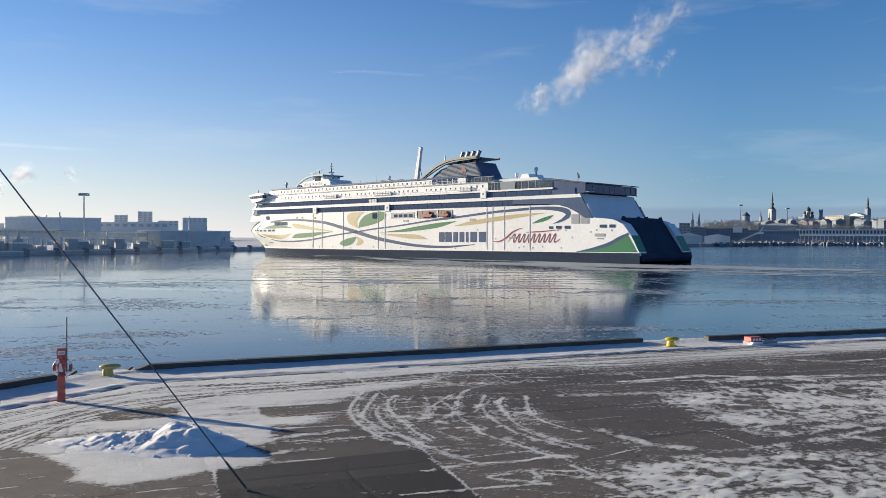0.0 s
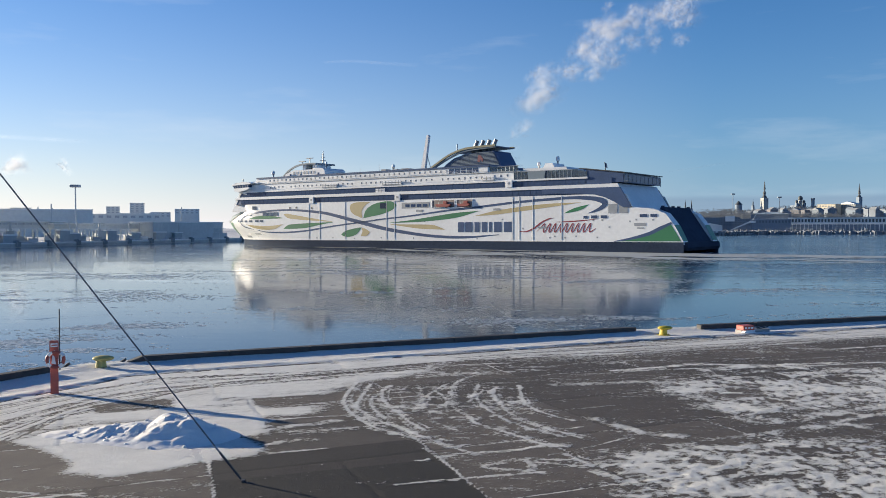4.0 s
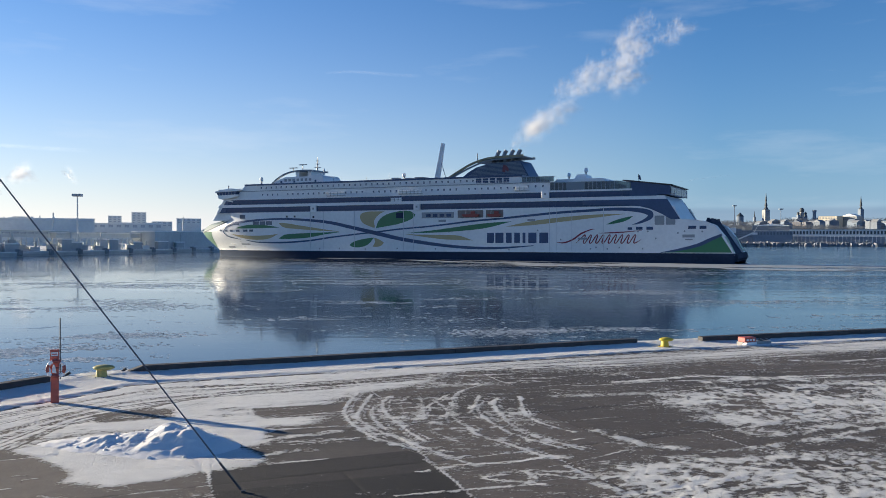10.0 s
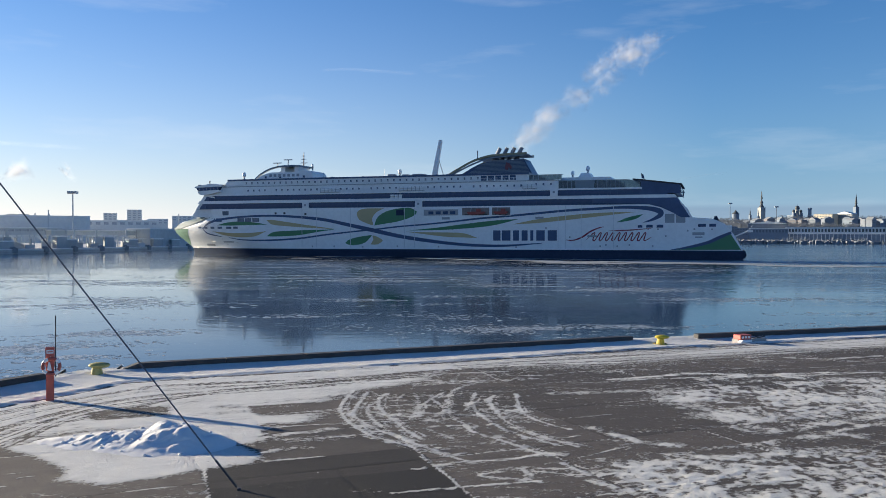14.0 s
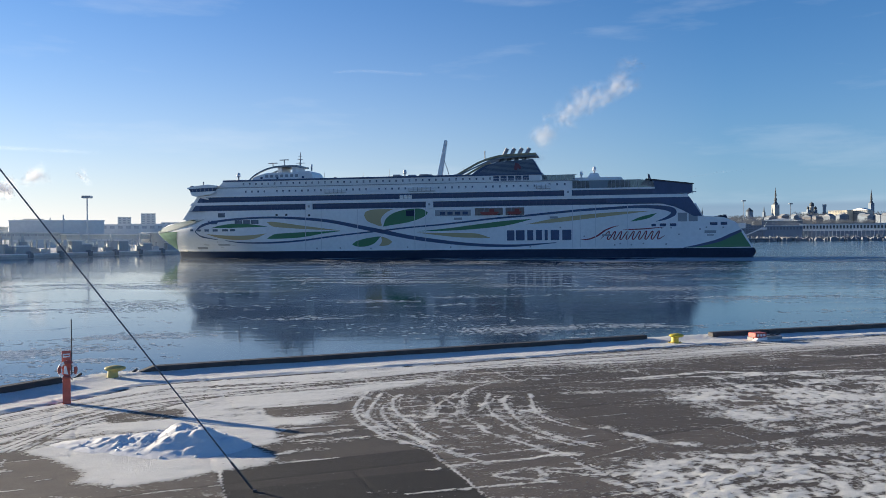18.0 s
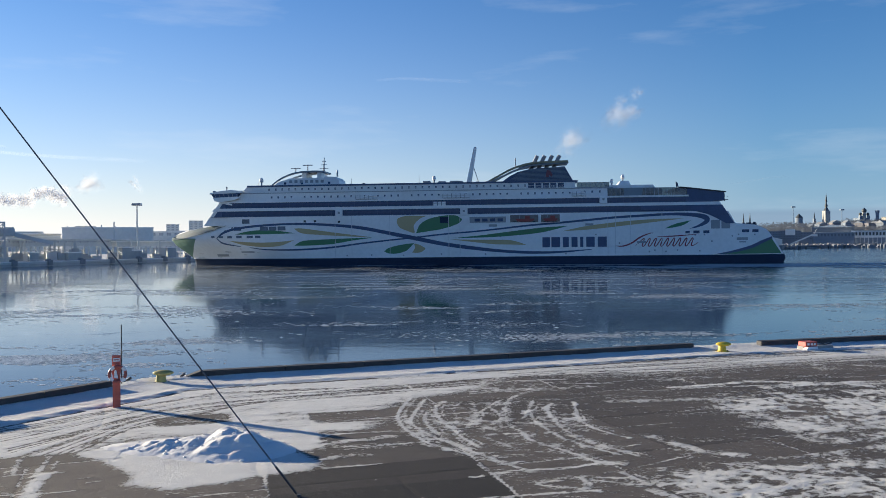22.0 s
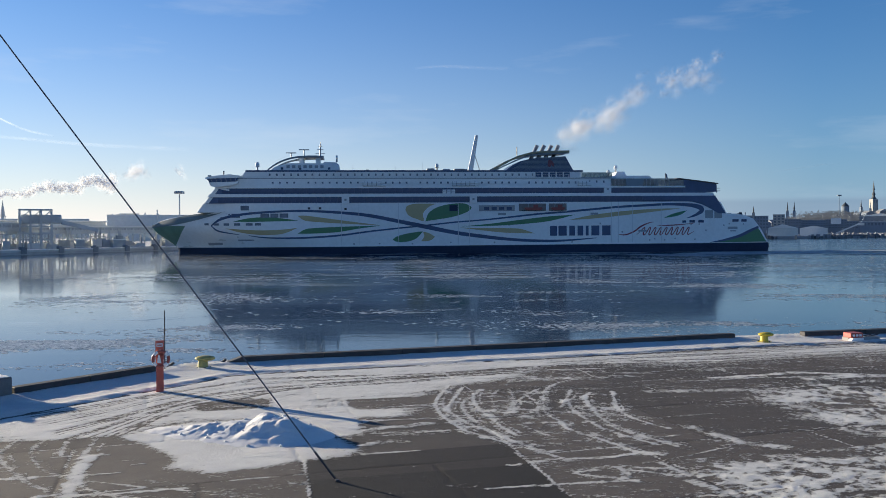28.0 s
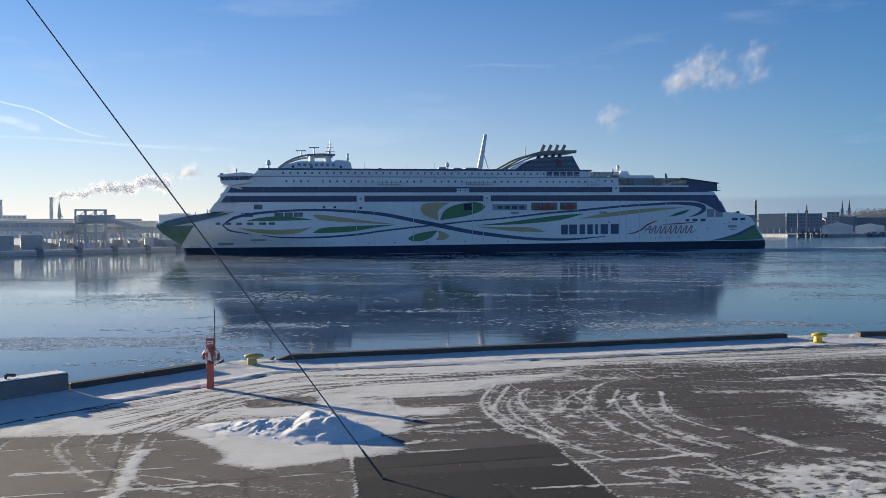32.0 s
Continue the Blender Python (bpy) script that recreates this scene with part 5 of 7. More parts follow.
        if w <= 0.12:
            # a joint packed with snow: a thin sharp line
            d = line_distance(x[m], y[m], line)
            snow[m] = np.maximum(snow[m], np.clip(1.35 - d / 0.055, 0, 1) * (0.52 + 0.5 * (value_noise(x[m] * 1.3, y[m] * 1.3, 6) - 0.25)))
            continue
        rag = 0.65 + 0.9 * cloud[m] * curl[m]
        body = np.clip(1.3 - d / (w * (0.60 if w < 0.3 else 1.0) * rag), 0, 1) ** 0.8
        if w < 0.3:
            body = 1.08 * body * (0.78 + 0.22 * np.clip(d / (0.4 * w), 0, 1))
        snow[m] = np.maximum(snow[m], k * body * ((0.58 if w < 0.3 else 0.40) + (0.36 if w < 0.3 else 0.55) * value_noise(x[m] * 2.2, y[m] * 2.2, 5) + 0.5 * (tread[m] - 0.35)))
    # snow caught in some of the joints
    snow = np.maximum(snow, 0.80 * np.clip(1.2 - joint / 0.055, 0, 1) * np.clip((cloud - 0.46) * 6, 0, 1) * (1 - in_polygon(x, y, DARK_PATCH)))
    dark = 0.78 * in_polygon(x, y, DARK_PATCH) + 0.22 * in_polygon(x, y, NEW_STRIP)
    tone = np.where(joint < 0.05, 0.0, 0.15 + 0.85 * tone)
    return np.clip(snow, 0, 1), dark, tone


def apron_material():
    m, nt, b = nodes_of("snowy_asphalt")
    L = nt.links
    a = nt.nodes.new("ShaderNodeAttribute")
    a.attribute_name = "cover"
    sep = nt.nodes.new("ShaderNodeSeparateColor")
    L.new(a.outputs["Color"], sep.inputs[0])
    fine = nt.nodes.new("ShaderNodeTexNoise")
    fine.inputs["Scale"].default_value, fine.inputs["Detail"].default_value, fine.inputs["Roughness"].default_value = 6.5, 9.0, 0.78
    turn = nt.nodes.new("ShaderNodeMapping")
    turn.vector_type = "TEXTURE"
    turn.inputs["Rotation"].default_value = (0, 0, radians(21))
    turn.inputs["Scale"].default_value = (1.35, 0.85, 1)
    spot = nt.nodes.new("ShaderNodeTexCoord")
    L.new(spot.outputs["Object"], turn.inputs[0])
    L.new(turn.outputs[0], fine.inputs["Vector"])
    fine = fine.outputs[0]
    broad = tex_noise(nt, 1.7, 5.0, 0.6)
    add = nt.nodes.new("ShaderNodeMath")
    add.operation = "MULTIPLY_ADD"
    L.new(fine, add.inputs[0])
    add.inputs[1].default_value = 2.2
    L.new(sep.outputs[0], add.inputs[2])
    reach = nt.nodes.new("ShaderNodeMapRange")
    reach.interpolation_type = "SMOOTHSTEP"
    reach.inputs["From Min"].default_value, reach.inputs["From Max"].default_value = 1.46, 1.60
    L.new(add.outputs[0], reach.inputs["Value"])
    mask = reach.outputs[0]
    grit = tex_noise(nt, 45.0, 3.0, 0.7)
    stone = mixed(nt, 0.5, ramp(nt, broad, 0.3, (0.096, 0.082, 0.070), 0.7, (0.168, 0.146, 0.126)), ramp(nt, grit, 0.3, (0.076, 0.066, 0.057), 0.7, (0.190, 0.167, 0.145)))
    stone = mixed(nt, sep.outputs[2], mixed(nt, 0.62, stone, (0.03, 0.028, 0.026)), stone)
    stone = mixed(nt, sep.outputs[1], stone, ramp(nt, grit, 0.3, (0.008, 0.008, 0.0075), 0.72, (0.075, 0.071, 0.066)))
    white = mixed(nt, 0.5, ramp(nt, broad, 0.3, (0.67, 0.66, 0.61), 0.7, (0.85, 0.84, 0.78)), ramp(nt, grit, 0.35, (0.56, 0.56, 0.53), 0.65, (0.88, 0.87, 0.81)))
    # thin trodden snow is greyer than the drifts
    thick = nt.nodes.new("ShaderNodeMapRange")
    thick.inputs["From Min"].default_value, thick.inputs["From Max"].default_value = 0.50, 0.80
    L.new(sep.outputs[0], thick.inputs["Value"])
    white = mixed(nt, thick.outputs[0], mixed(nt, 0.6, white, (0.44, 0.44, 0.42)), white)
    L.new(mixed(nt, mask, stone, white), b.inputs["Base Color"])
    b.inputs["Roughness"].default_value = 0.8
    # the new patch is open-grained and matt
    L.new(mixed(nt, sep.outputs[1], (0.36, 0.36, 0.36), (0.21, 0.21, 0.21)), b.inputs["Specular IOR Level"])
    h = nt.nodes.new("ShaderNodeMath")
    h.operation = "MULTIPLY_ADD"
    L.new(mask, h.inputs[0])
    h.inputs[1].default_value = 1.0
    L.new(mixed(nt, 0.6, grit, fine), h.inputs[2])
    # crumbs of the trodden snow
    crumbs = nt.nodes.new("ShaderNodeMath")
    crumbs.operation = "MULTIPLY"
    L.new(tex_noise(nt, 9.0, 3.0, 0.6), crumbs.inputs[0])
    L.new(mask, crumbs.inputs[1])
    lumpy = nt.nodes.new("ShaderNodeMath")
    lumpy.operation = "MULTIPLY_ADD"
    L.new(crumbs.outputs[0], lumpy.inputs[0])
    lumpy.inputs[1].default_value = 0.8
    L.new(h.outputs[0], lumpy.inputs[2])
    bump(nt, b, lumpy.outputs[0], 1.0, 0.04)
    return m


def quay_slab():
    bm = bmesh.new()
    pts = EDGE + [(140, 71.5), (140, -60), (-60, -60), (-60, EDGE[0][1] - 40)]
    top = [bm.verts.new((x, y, -0.06)) for x, y in pts]
    low = [bm.verts.new((x, y, WATER - 4)) for x, y in pts]
    bm.faces.new(top)
    for i in range(len(pts)):
        j = (i + 1) % len(pts)
        bm.faces.new((top[i], low[i], low[j], top[j]))
    return tagged(part("quay", bm, CONCRETE, None), "concrete harbour quay", "quay", kind="structure")


def apron():
    step = 0.15
    gx = np.arange(-28, 42, 0.075)
    gy = [15.5]
    while gy[-1] < 60:
        gy.append(gy[-1] + 0.06 + 0.0022 * (gy[-1] - 15.5))
    gy = np.array(gy)
    x, y = np.meshgrid(gx, gy, indexing="ij")
    snow, dark, tone = apron_fields(x, y)
    z = 0.02 * softened(snow, 1) + 0.02 * (streaks(x, y, 30, 6, 5, 41) - 0.5) + snow * 0.028 * (streaks(x, y, 21, 0.8, 0.25, 43) - 0.5)
    # a low windrow where the plough turned along the kerb
    off = line_distance(x, y, EDGE)
    z += (0.03 + 0.07 * streaks(x, y, 21, 0.9, 0.3, 81)) * np.exp(-((off - 3.35) / 0.28) ** 2) * (snow > 0.5)
    z += snow * 0.025 * (streaks(x, y, 60, 0.30, 0.12, 85) - 0.45) * (x > 4)
    # snow drifted against the kerb
    z += 0.11 * np.exp(-np.clip(off - 0.7, 0, None) / 0.7) * (0.7 + 0.6 * streaks(x, y, 21, 1.6, 1.0, 87))
    # sunk joints between the paving slabs
    z -= 0.018 * np.clip(1.2 - slabs(x, y)[0] / 0.06, 0, 1)
    limit = np.interp(gx, [p[0] for p in EDGE], [p[1] for p in EDGE])
    keep_v = y <= limit[:, None] + step
    nx, ny = x.shape
    idx = np.arange(nx * ny).reshape(nx, ny)
    quads = np.stack([idx[:-1, :-1], idx[1:, :-1], idx[1:, 1:], idx[:-1, 1:]], -1).reshape(-1, 4)
    flat = keep_v.ravel()
    quads = quads[flat[quads].all(1)]
    used = np.unique(quads)
    remap = np.full(nx * ny, -1)
    remap[used] = np.arange(len(used))
    me = bpy.data.meshes.new("pavement")
    me.vertices.add(len(used))
    me.vertices.foreach_set("co", np.stack([x.ravel()[used], y.ravel()[used], z.ravel()[used]], -1).astype(np.float32).ravel())
    me.loops.add(len(quads) * 4)
    me.loops.foreach_set("vertex_index", remap[quads].astype(np.int32).ravel())
    me.polygons.add(len(quads))
    me.polygons.foreach_set("loop_start", np.arange(0, len(quads) * 4, 4, dtype=np.int32))
    me.update(calc_edges=True)
    col = me.color_attributes.new("cover", "FLOAT_COLOR", "POINT")
    rgba = np.ones((len(used), 4), np.float32)
    rgba[:, 0], rgba[:, 1], rgba[:, 2] = snow.ravel()[used], dark.ravel()[used], tone.ravel()[used]
    col.data.foreach_set("color", rgba.ravel())
    me.polygons.foreach_set("use_smooth", [True] * len(quads))
    me.materials.append(apron_material())
    return tagged(new("pavement", me), "dark asphalt apron with swept and driven snow", "pavement", kind="structure")


quay_slab()
apron()


def snow_pile():
    """A shovelled heap with a crumbly crest."""
    step = 0.05
    gx, gy = np.arange(-11.8, -4.4, step), np.arange(22.8, 28.4, step)
    x, y = np.meshgrid(gx, gy, indexing="ij")
    h = np.zeros_like(x)
    for cx, cy, sx, sy, top in ((-10.4, 25.9, 0.9, 0.6, 0.12), (-9.3, 25.9, 1.0, 0.9, 0.22), (-8.3, 25.9, 1.0, 1.1, 0.31), (-7.4, 25.8, 0.95, 1.15, 0.50), (-6.7, 25.55, 0.75, 1.0, 0.47), (-6.0, 25.4, 0.6, 0.7, 0.26)):
        h = np.maximum(h, top * np.exp(-((x - cx) / sx) ** 2 - ((y - cy) / sy) ** 2)) + 0.12 * top * np.exp(-((x - cx) / sx) ** 2 - ((y - cy) / sy) ** 2)
    lump = streaks(x, y, 35, 0.55, 0.4, 51) - 0.5
    crumb = streaks(x, y, 15, 0.16, 0.13, 61) - 0.5
    west = np.clip((-7.2 - x) / 1.5, 0.25, 1)
    h = h * (1 + 0.45 * lump) + np.clip(h * 4, 0, 1) * (0.17 * np.abs(lump) + 0.075 * np.abs(crumb)) * west + np.clip(h * 5, 0, 1) * 0.05 * (streaks(x, y, -20, 0.3, 0.2, 66) - 0.5) - 0.04
    nx, ny = x.shape
    bm = bmesh.new()
    vs = [[None] * ny for _ in range(nx)]
    for i in range(nx - 1):
        for j in range(ny - 1):
            if h[i:i + 2, j:j + 2].max() > 0:
                quad = []
                for a, b in ((i, j), (i + 1, j), (i + 1, j + 1), (i, j + 1)):
                    if vs[a][b] is None:
                        vs[a][b] = bm.verts.new((x[a, b], y[a, b], h[a, b]))
                    quad.append(vs[a][b])
                bm.faces.new(quad)
    ob = part("snow_mound", bm, SNOW, None, smooth=True)
    tagged(ob, "shovelled heap of white snow on the apron", "snow pile")
    r = random.Random(3)
    shapes = [mesh_of("clod", ball(bmesh.new(), (0, 0, 0), s, 1, (1.3, 1, 0.75)), SNOW, True) for s in (0.025, 0.04, 0.06)]
    for _ in range(45):
        px, py = r.gauss(-8.7, 1.15), r.gauss(25.6, 0.6)
        i, j = int((px + 11.8) / step), int((py - 22.8) / step)
        if 0 <= i < nx and 0 <= j < ny and h[i, j] > 0.02:
            part("clod", r.choice(shapes), None, ob, at=pose(px, py, h[i, j] + 0.01, 0, 0, r.uniform(0, 360)))
    return ob


snow_pile()


def kerb(name, p, q, width, height, label, mat=None, snowcap=False):
    p, q = Vector((*p, 0)), Vector((*q, 0))
    d = q - p
    at = pose(p.x, p.y, 0, 0, 0, math.degrees(math.atan2(d.y, d.x)))
    top = thing(name, label, "kerb", at)
    n = max(1, round(d.length / 4.2))
    for i in range(n):
        a, b = d.length * i / n, d.length * (i + 1) / n - 0.015
        part("beam", boxed(a, b, 0, width, -0.3, height, bevel=0.025), mat or KERB_STEEL, top)
    if snowcap:
        part("snow_cover", boxed(0.05, d.length - 0.05, 0.06, width - 0.05, height + 0.002, height + 0.035, bevel=0.015), SNOW, top, "thin snow on top")
    return top


kerb("quay_kerb", (-12.45, 39.15), (13.2, 49.35), 0.5, 0.35, "long blackened kerb beam along the quay edge")
kerb("quay_kerb", (17.4, 50.3), (76.0, 69.0), 0.5, 0.35, "long blackened kerb beam along the quay edge")
kerb("quay_kerb", (-18.7, 30.9), (-15.4, 36.3), 0.45, 0.36, "dark kerb beam along the quay edge")
# the upstand's shaded face is put into its colour as darker concrete
block = kerb("quay_block", (-27.0, 17.6), (-18.75, 30.85), 0.9, 0.78, "concrete upstand coloured dark as if in shade, with snow on its top", weathered("shade_dark_concrete", (0.17, 0.18, 0.18), 0.85, vary=0.2, scale=0.7, grain=9, bump_at=0.006), True)
part("mooring_ring", rodded((13.4, 0.45, 0.78), (13.4, 0.45, 0.98), 0.05), DARK_STEEL, block)
part("mooring_ring", rodded((13.4, 0.45, 0.96), (13.75, 0.45, 0.90), 0.06), DARK_STEEL, block)
bm = prismed([(0, 0), (1.0, 0), (0.0, 0.35)], 0, 0.5)
end = part("kerb_end", bm, KERB_STEEL, None, at=pose(-12.45, 39.15, 0, 0, 0, 201.7) @ pose(0, -0.5, 0))
tagged(end, "sloped end of the blackened kerb beam", "kerb")


def bollard(name, x, y, s, mat, label, turn):
    top = thing(name, label, "bollard", pose(x, y, 0.0, 0, 0, turn), "mooring bollards")
    b = bmesh.new()
    rod(b, (0, 0, 0), (0, 0, 0.05 * s), 0.42 * s, n=20)
    part("base_plate", b, mat, top)
    part("neck", rodded((0, 0, 0.04 * s), (0, 0, 0.44 * s), 0.25 * s, 0.2 * s, n=18), mat, top, smooth=False)
    h = ball(bmesh.new(), (0.1 * s, 0, 0), 0.36 * s, 3, (1.3, 0.95, 0.36))
    bmesh.ops.translate(h, vec=(0, 0, 0.46 * s), verts=h.verts)
    part("head", h, mat, top, smooth=True)
    for k in range(6):
        a = k * math.pi / 3
        part("bolt", rodded((0.35 * s * math.cos(a), 0.35 * s * math.sin(a), 0.05 * s), (0.35 * s * math.cos(a), 0.35 * s * math.sin(a), 0.09 * s), 0.03 * s, n=6), DARK_STEEL, top)
    return top


bollard("bollard", -13.9, 37.95, 1.0, OLIVE, "faded yellow mushroom bollard on the quay edge", 5)
bollard("bollard", 14.5, 48.35, 0.95, YELLOW, "bright yellow mooring bollard on the quay edge", 10)


def lifebuoy_post(x, y):
    top = thing("lifebuoy_post", "orange-red rescue post with lifebuoy and pole", "rescue post", pose(x, y, 0, 0, 0, 23))
    part("post", boxed(-0.14, 0.14, -0.12, 0.12, -0.02, 1.35, bevel=0.02), POST_RED, top)
    pn = part("panel", boxed(-0.16, 0.16, -0.05, 0.05, 1.3, 2.02, bevel=0.015), POST_RED, top)
    part("sign", boxed(-0.12, 0.12, -0.062, -0.052, 1.78, 1.92), SHIP_WHITE, pn, "white sign with unreadable writing")
    part("writing_bar", boxed(-0.09, 0.09, -0.068, -0.0625, 1.83, 1.87), POST_RED, pn)
    b = bmesh.new()
    n, k, R, r = 32, 10, 0.29, 0.062
    ring = [[b.verts.new(((R + r * math.cos(c)) * math.cos(a), r * math.sin(c) * 0.9, (R + r * math.cos(c)) * math.sin(a))) for c in [2 * math.pi * j / k for j in range(k)]] for a in [2 * math.pi * i / n for i in range(n)]]
    for i in range(n):
        for j in range(k):
            f = b.faces.new((ring[i][j], ring[(i + 1) % n][j], ring[(i + 1) % n][(j + 1) % k], ring[i][(j + 1) % k]))
            f.material_index = 1 if i % 8 in (2, 3, 4) else 0
    bu = part("lifebuoy", mesh_of("lifebuoy", b, [RESCUE_ORANGE, SHIP_WHITE], True), None, top, "orange lifebuoy with white bands", at=pose(0.04, -0.20, 1.32))
    for a in (0.5, 2.2, 3.8, 5.4):
        part("line", rodded((0.04 + 0.36 * math.cos(a), -0.2, 1.32 + 0.36 * math.sin(a)), (0.04 + 0.36 * math.cos(a + 1.2), -0.2, 1.32 + 0.36 * math.sin(a + 1.2)), 0.012, n=5), SHIP_WHITE, top)
    part("throw_bag", prismed([(-0.10, 1.18), (0.06, 1.14), (0.0, 1.46), (-0.06, 1.48)], -0.19, -0.13), SHIP_WHITE, top, "pale throw line bag")
    part("rescue_pole", rodded((0.19, 0.0, 0.9), (0.19, 0.0, 3.2), 0.022, n=8), DARK_STEEL, top, "thin dark rescue pole")
    part("bracket", boxed(0.1, 0.22, -0.03, 0.03, 1.5, 1.56), DARK_STEEL, top)
    return top


lifebuoy_post(-13.56, 32.27)


def ladder_box(x, y):
    top = thing("ladder_box", "red and white marked ladder head on the quay edge", "ladder box", pose(x, y, 0, 0, 0, 19))
    part("base", boxed(-0.2, 1.9, -0.05, 0.5, 0.0, 0.22, bevel=0.02), CONCRETE, top)
    rb = part("marker", boxed(-0.25, 0.55, -0.3, 0.35, 0.22, 0.5, bevel=0.03), POST_RED, top, "red painted marker block")
    for k in range(3):
        part("writing_bar", boxed(-0.15 + k * 0.22, 0.0 + k * 0.22, -0.312, -0.302, 0.3, 0.42), SHIP_WHITE, rb)
    part("wedge", prismed([(-0.35, 0.0), (0.55, 0.0), (0.55, 0.22), (-0.1, 0.22)], -0.35, -0.06), SHIP_WHITE, top, "white painted wedge")
    for y0 in (0.1, 0.4):
        part("rail", rodded((1.0, y0, 0.2), (1.9, y0, 0.32), 0.03), DARK_STEEL, top)
    return top


ladder_box(19.45, 48.95)
for x, y in ((-15.4, 38.0), (-13.3, 39.1)):
    cl = thing("mooring_cleat", "small dark steel ring fixing on the quay edge", "cleat", pose(x, y, 0.0))
    part("foot", boxed(-0.2, 0.2, -0.12, 0.12, 0, 0.1, bevel=0.02), DARK_STEEL, cl)
    part("eye", rodded((-0.1, 0, 0.1), (0.1, 0, 0.24), 0.06), DARK_STEEL, cl)


WIRE_GREY = weathered("weathered_steel_rope", (0.13, 0.14, 0.16), 0.75, vary=0.06, scale=0.5, grain=2.0, specular=0.2)


def guy_wire():
    foot, way = Vector((-4.20, 20.84, 0.0)), Vector((CABLE_WAY)).normalized()
    top = thing("guy_wire", "taut dark steel guy wire with a sleeved lower end", "wire", Matrix.Translation(foot))
    part("wire", rodded(way * 0.1, way * 26.0, 0.019, n=8), WIRE_GREY, top)
    part("sleeve", rodded(way * 0.1, way * 0.95, 0.03, n=8), DARK_STEEL, top, "black protective sleeve")
    part("turnbuckle", rodded(way * 0.93, way * 1.15, 0.022, n=8), SHIP_GREY, top)
    part("anchor_eye", boxed(-0.05, 0.05, -0.05, 0.05, -0.02, 0.06, bevel=0.01), DARK_STEEL, top)
    return top


CABLE_WAY = (-9.12, -0.57, 12.27)
guy_wire()

# ---- broken ice adrift on the harbour ----
ICE_DRIFTS = [(17, 127, 9, 5, 1.0), (29, 118, 9, 4, 0.9), (11, 68, 6, 2.2, 0.9), (20, 71, 4, 1.6, 0.9), (-30, 54, 9, 5, 1.0), (-24, 66, 6, 2, 0.5), (-12, 150, 22, 14, 0.8), (8, 175, 30, 14, 0.7), (34, 150, 18, 9, 0.7),
              (50, 190, 30, 12, 0.6), (-20, 205, 24, 16, 0.6), (-48, 140, 20, 12, 0.5), (-40, 95, 14, 7, 0.45), (0, 100, 18, 7, 0.4), (40, 100, 14, 5, 0.35), (-5, 78, 9, 3, 0.35), (10, 235, 60, 22, 0.6)]


def brash_ice():
    """Small tilted plates of grey ice, gathered in drifts."""
    r = np.random.RandomState(77)
    n = 1000000
    y = 45.0 * (260.0 / 45.0) ** r.rand(n)
    x = y * (-0.80 + 1.4 * r.rand(n))
    wisps, lanes = streaks(x, y, 3, 9.0, 3.2, 201), streaks(x, y, -2, 34.0, 9.0, 205)
    want = 0.05 * np.clip((lanes - 0.52) * 6, 0, 1) * np.clip((wisps - 0.45) * 5, 0, 1)
    for cx, cy, rx, ry, k in ICE_DRIFTS:
        want = np.maximum(want, k * np.exp(-((x - cx) / rx) ** 2 - ((y - cy) / ry) ** 2) * np.clip((wisps - 0.44) * 5, 0, 1))
    limit = np.interp(x, [p[0] for p in EDGE], [p[1] for p in EDGE])
    keep = (r.rand(n) < 0.75 * want) & (y > limit + 1.2) & (x > -200 + (y - 170) * 0.37)
    x, y = x[keep], y[keep]
    n = len(x)
    size = (0.035 + 0.0010 * y) * np.clip(np.exp(r.normal(0, 0.5, n)), 0.3, 2.4)
    spin, long = r.rand(n) * 6.283, 1 + 0.9 * r.rand(n)
    tilt = np.clip(r.normal(0, 0.004, (n, 2)), -0.01, 0.01)
    a = (np.arange(6)[None, :] + r.uniform(-0.3, 0.3, (n, 6))) * (6.283 / 6)
    rad = size[:, None] * r.uniform(0.6, 1.1, (n, 6))
    u, v = rad * np.cos(a) * long[:, None], rad * np.sin(a)
    c, sn = np.cos(spin)[:, None], np.sin(spin)[:, None]
    px, py = x[:, None] + u * c - v * sn, y[:, None] + u * sn + v * c
    pz = 0.007 + tilt[:, :1] * (px - x[:, None]) + tilt[:, 1:] * (py - y[:, None])
    top = np.stack([px, py, np.maximum(pz, 0.004)], -1)
    verts = top.reshape(-1, 3)
    me = bpy.data.meshes.new("brash_ice")
    me.vertices.add(len(verts))
    me.vertices.foreach_set("co", verts.astype(np.float32).ravel())
    me.loops.add(n * 6)
    me.loops.foreach_set("vertex_index", np.arange(n * 6, dtype=np.int32))
    me.polygons.add(n)
    me.polygons.foreach_set("loop_start", np.arange(n, dtype=np.int32) * 6)
    me.update(calc_edges=True)
    m, nt, b = nodes_of("grey_broken_ice")
    geo = nt.nodes.new("ShaderNodeNewGeometry")
    nt.links.new(ramp(nt, geo.outputs["Random Per Island"], 0.1, (0.10, 0.13, 0.15), 0.97, (0.66, 0.67, 0.63)), b.inputs["Base Color"])
    b.inputs["Roughness"].default_value = 0.33
    me.materials.append(m)
    ob = tagged(new("brash_ice", me), "drifts of small grey broken ice plates on the water", "ice", kind="stuff")
    ob.location.z = WATER
    return ob


brash_ice()

# ---- the far shores ----
def land(name, outline, z, mat, label):
    bm = bmesh.new()
    top = [bm.verts.new((x, y, z)) for x, y in outline]
    low = [bm.verts.new((x, y, WATER - 3)) for x, y in outline]
    bm.faces.new(top)
    for i in range(len(outline)):
        j = (i + 1) % len(outline)
        bm.faces.new((top[i], low[i], low[j], top[j]))
    return tagged(part(name, bm, mat, None), label, "shore", kind="structure")


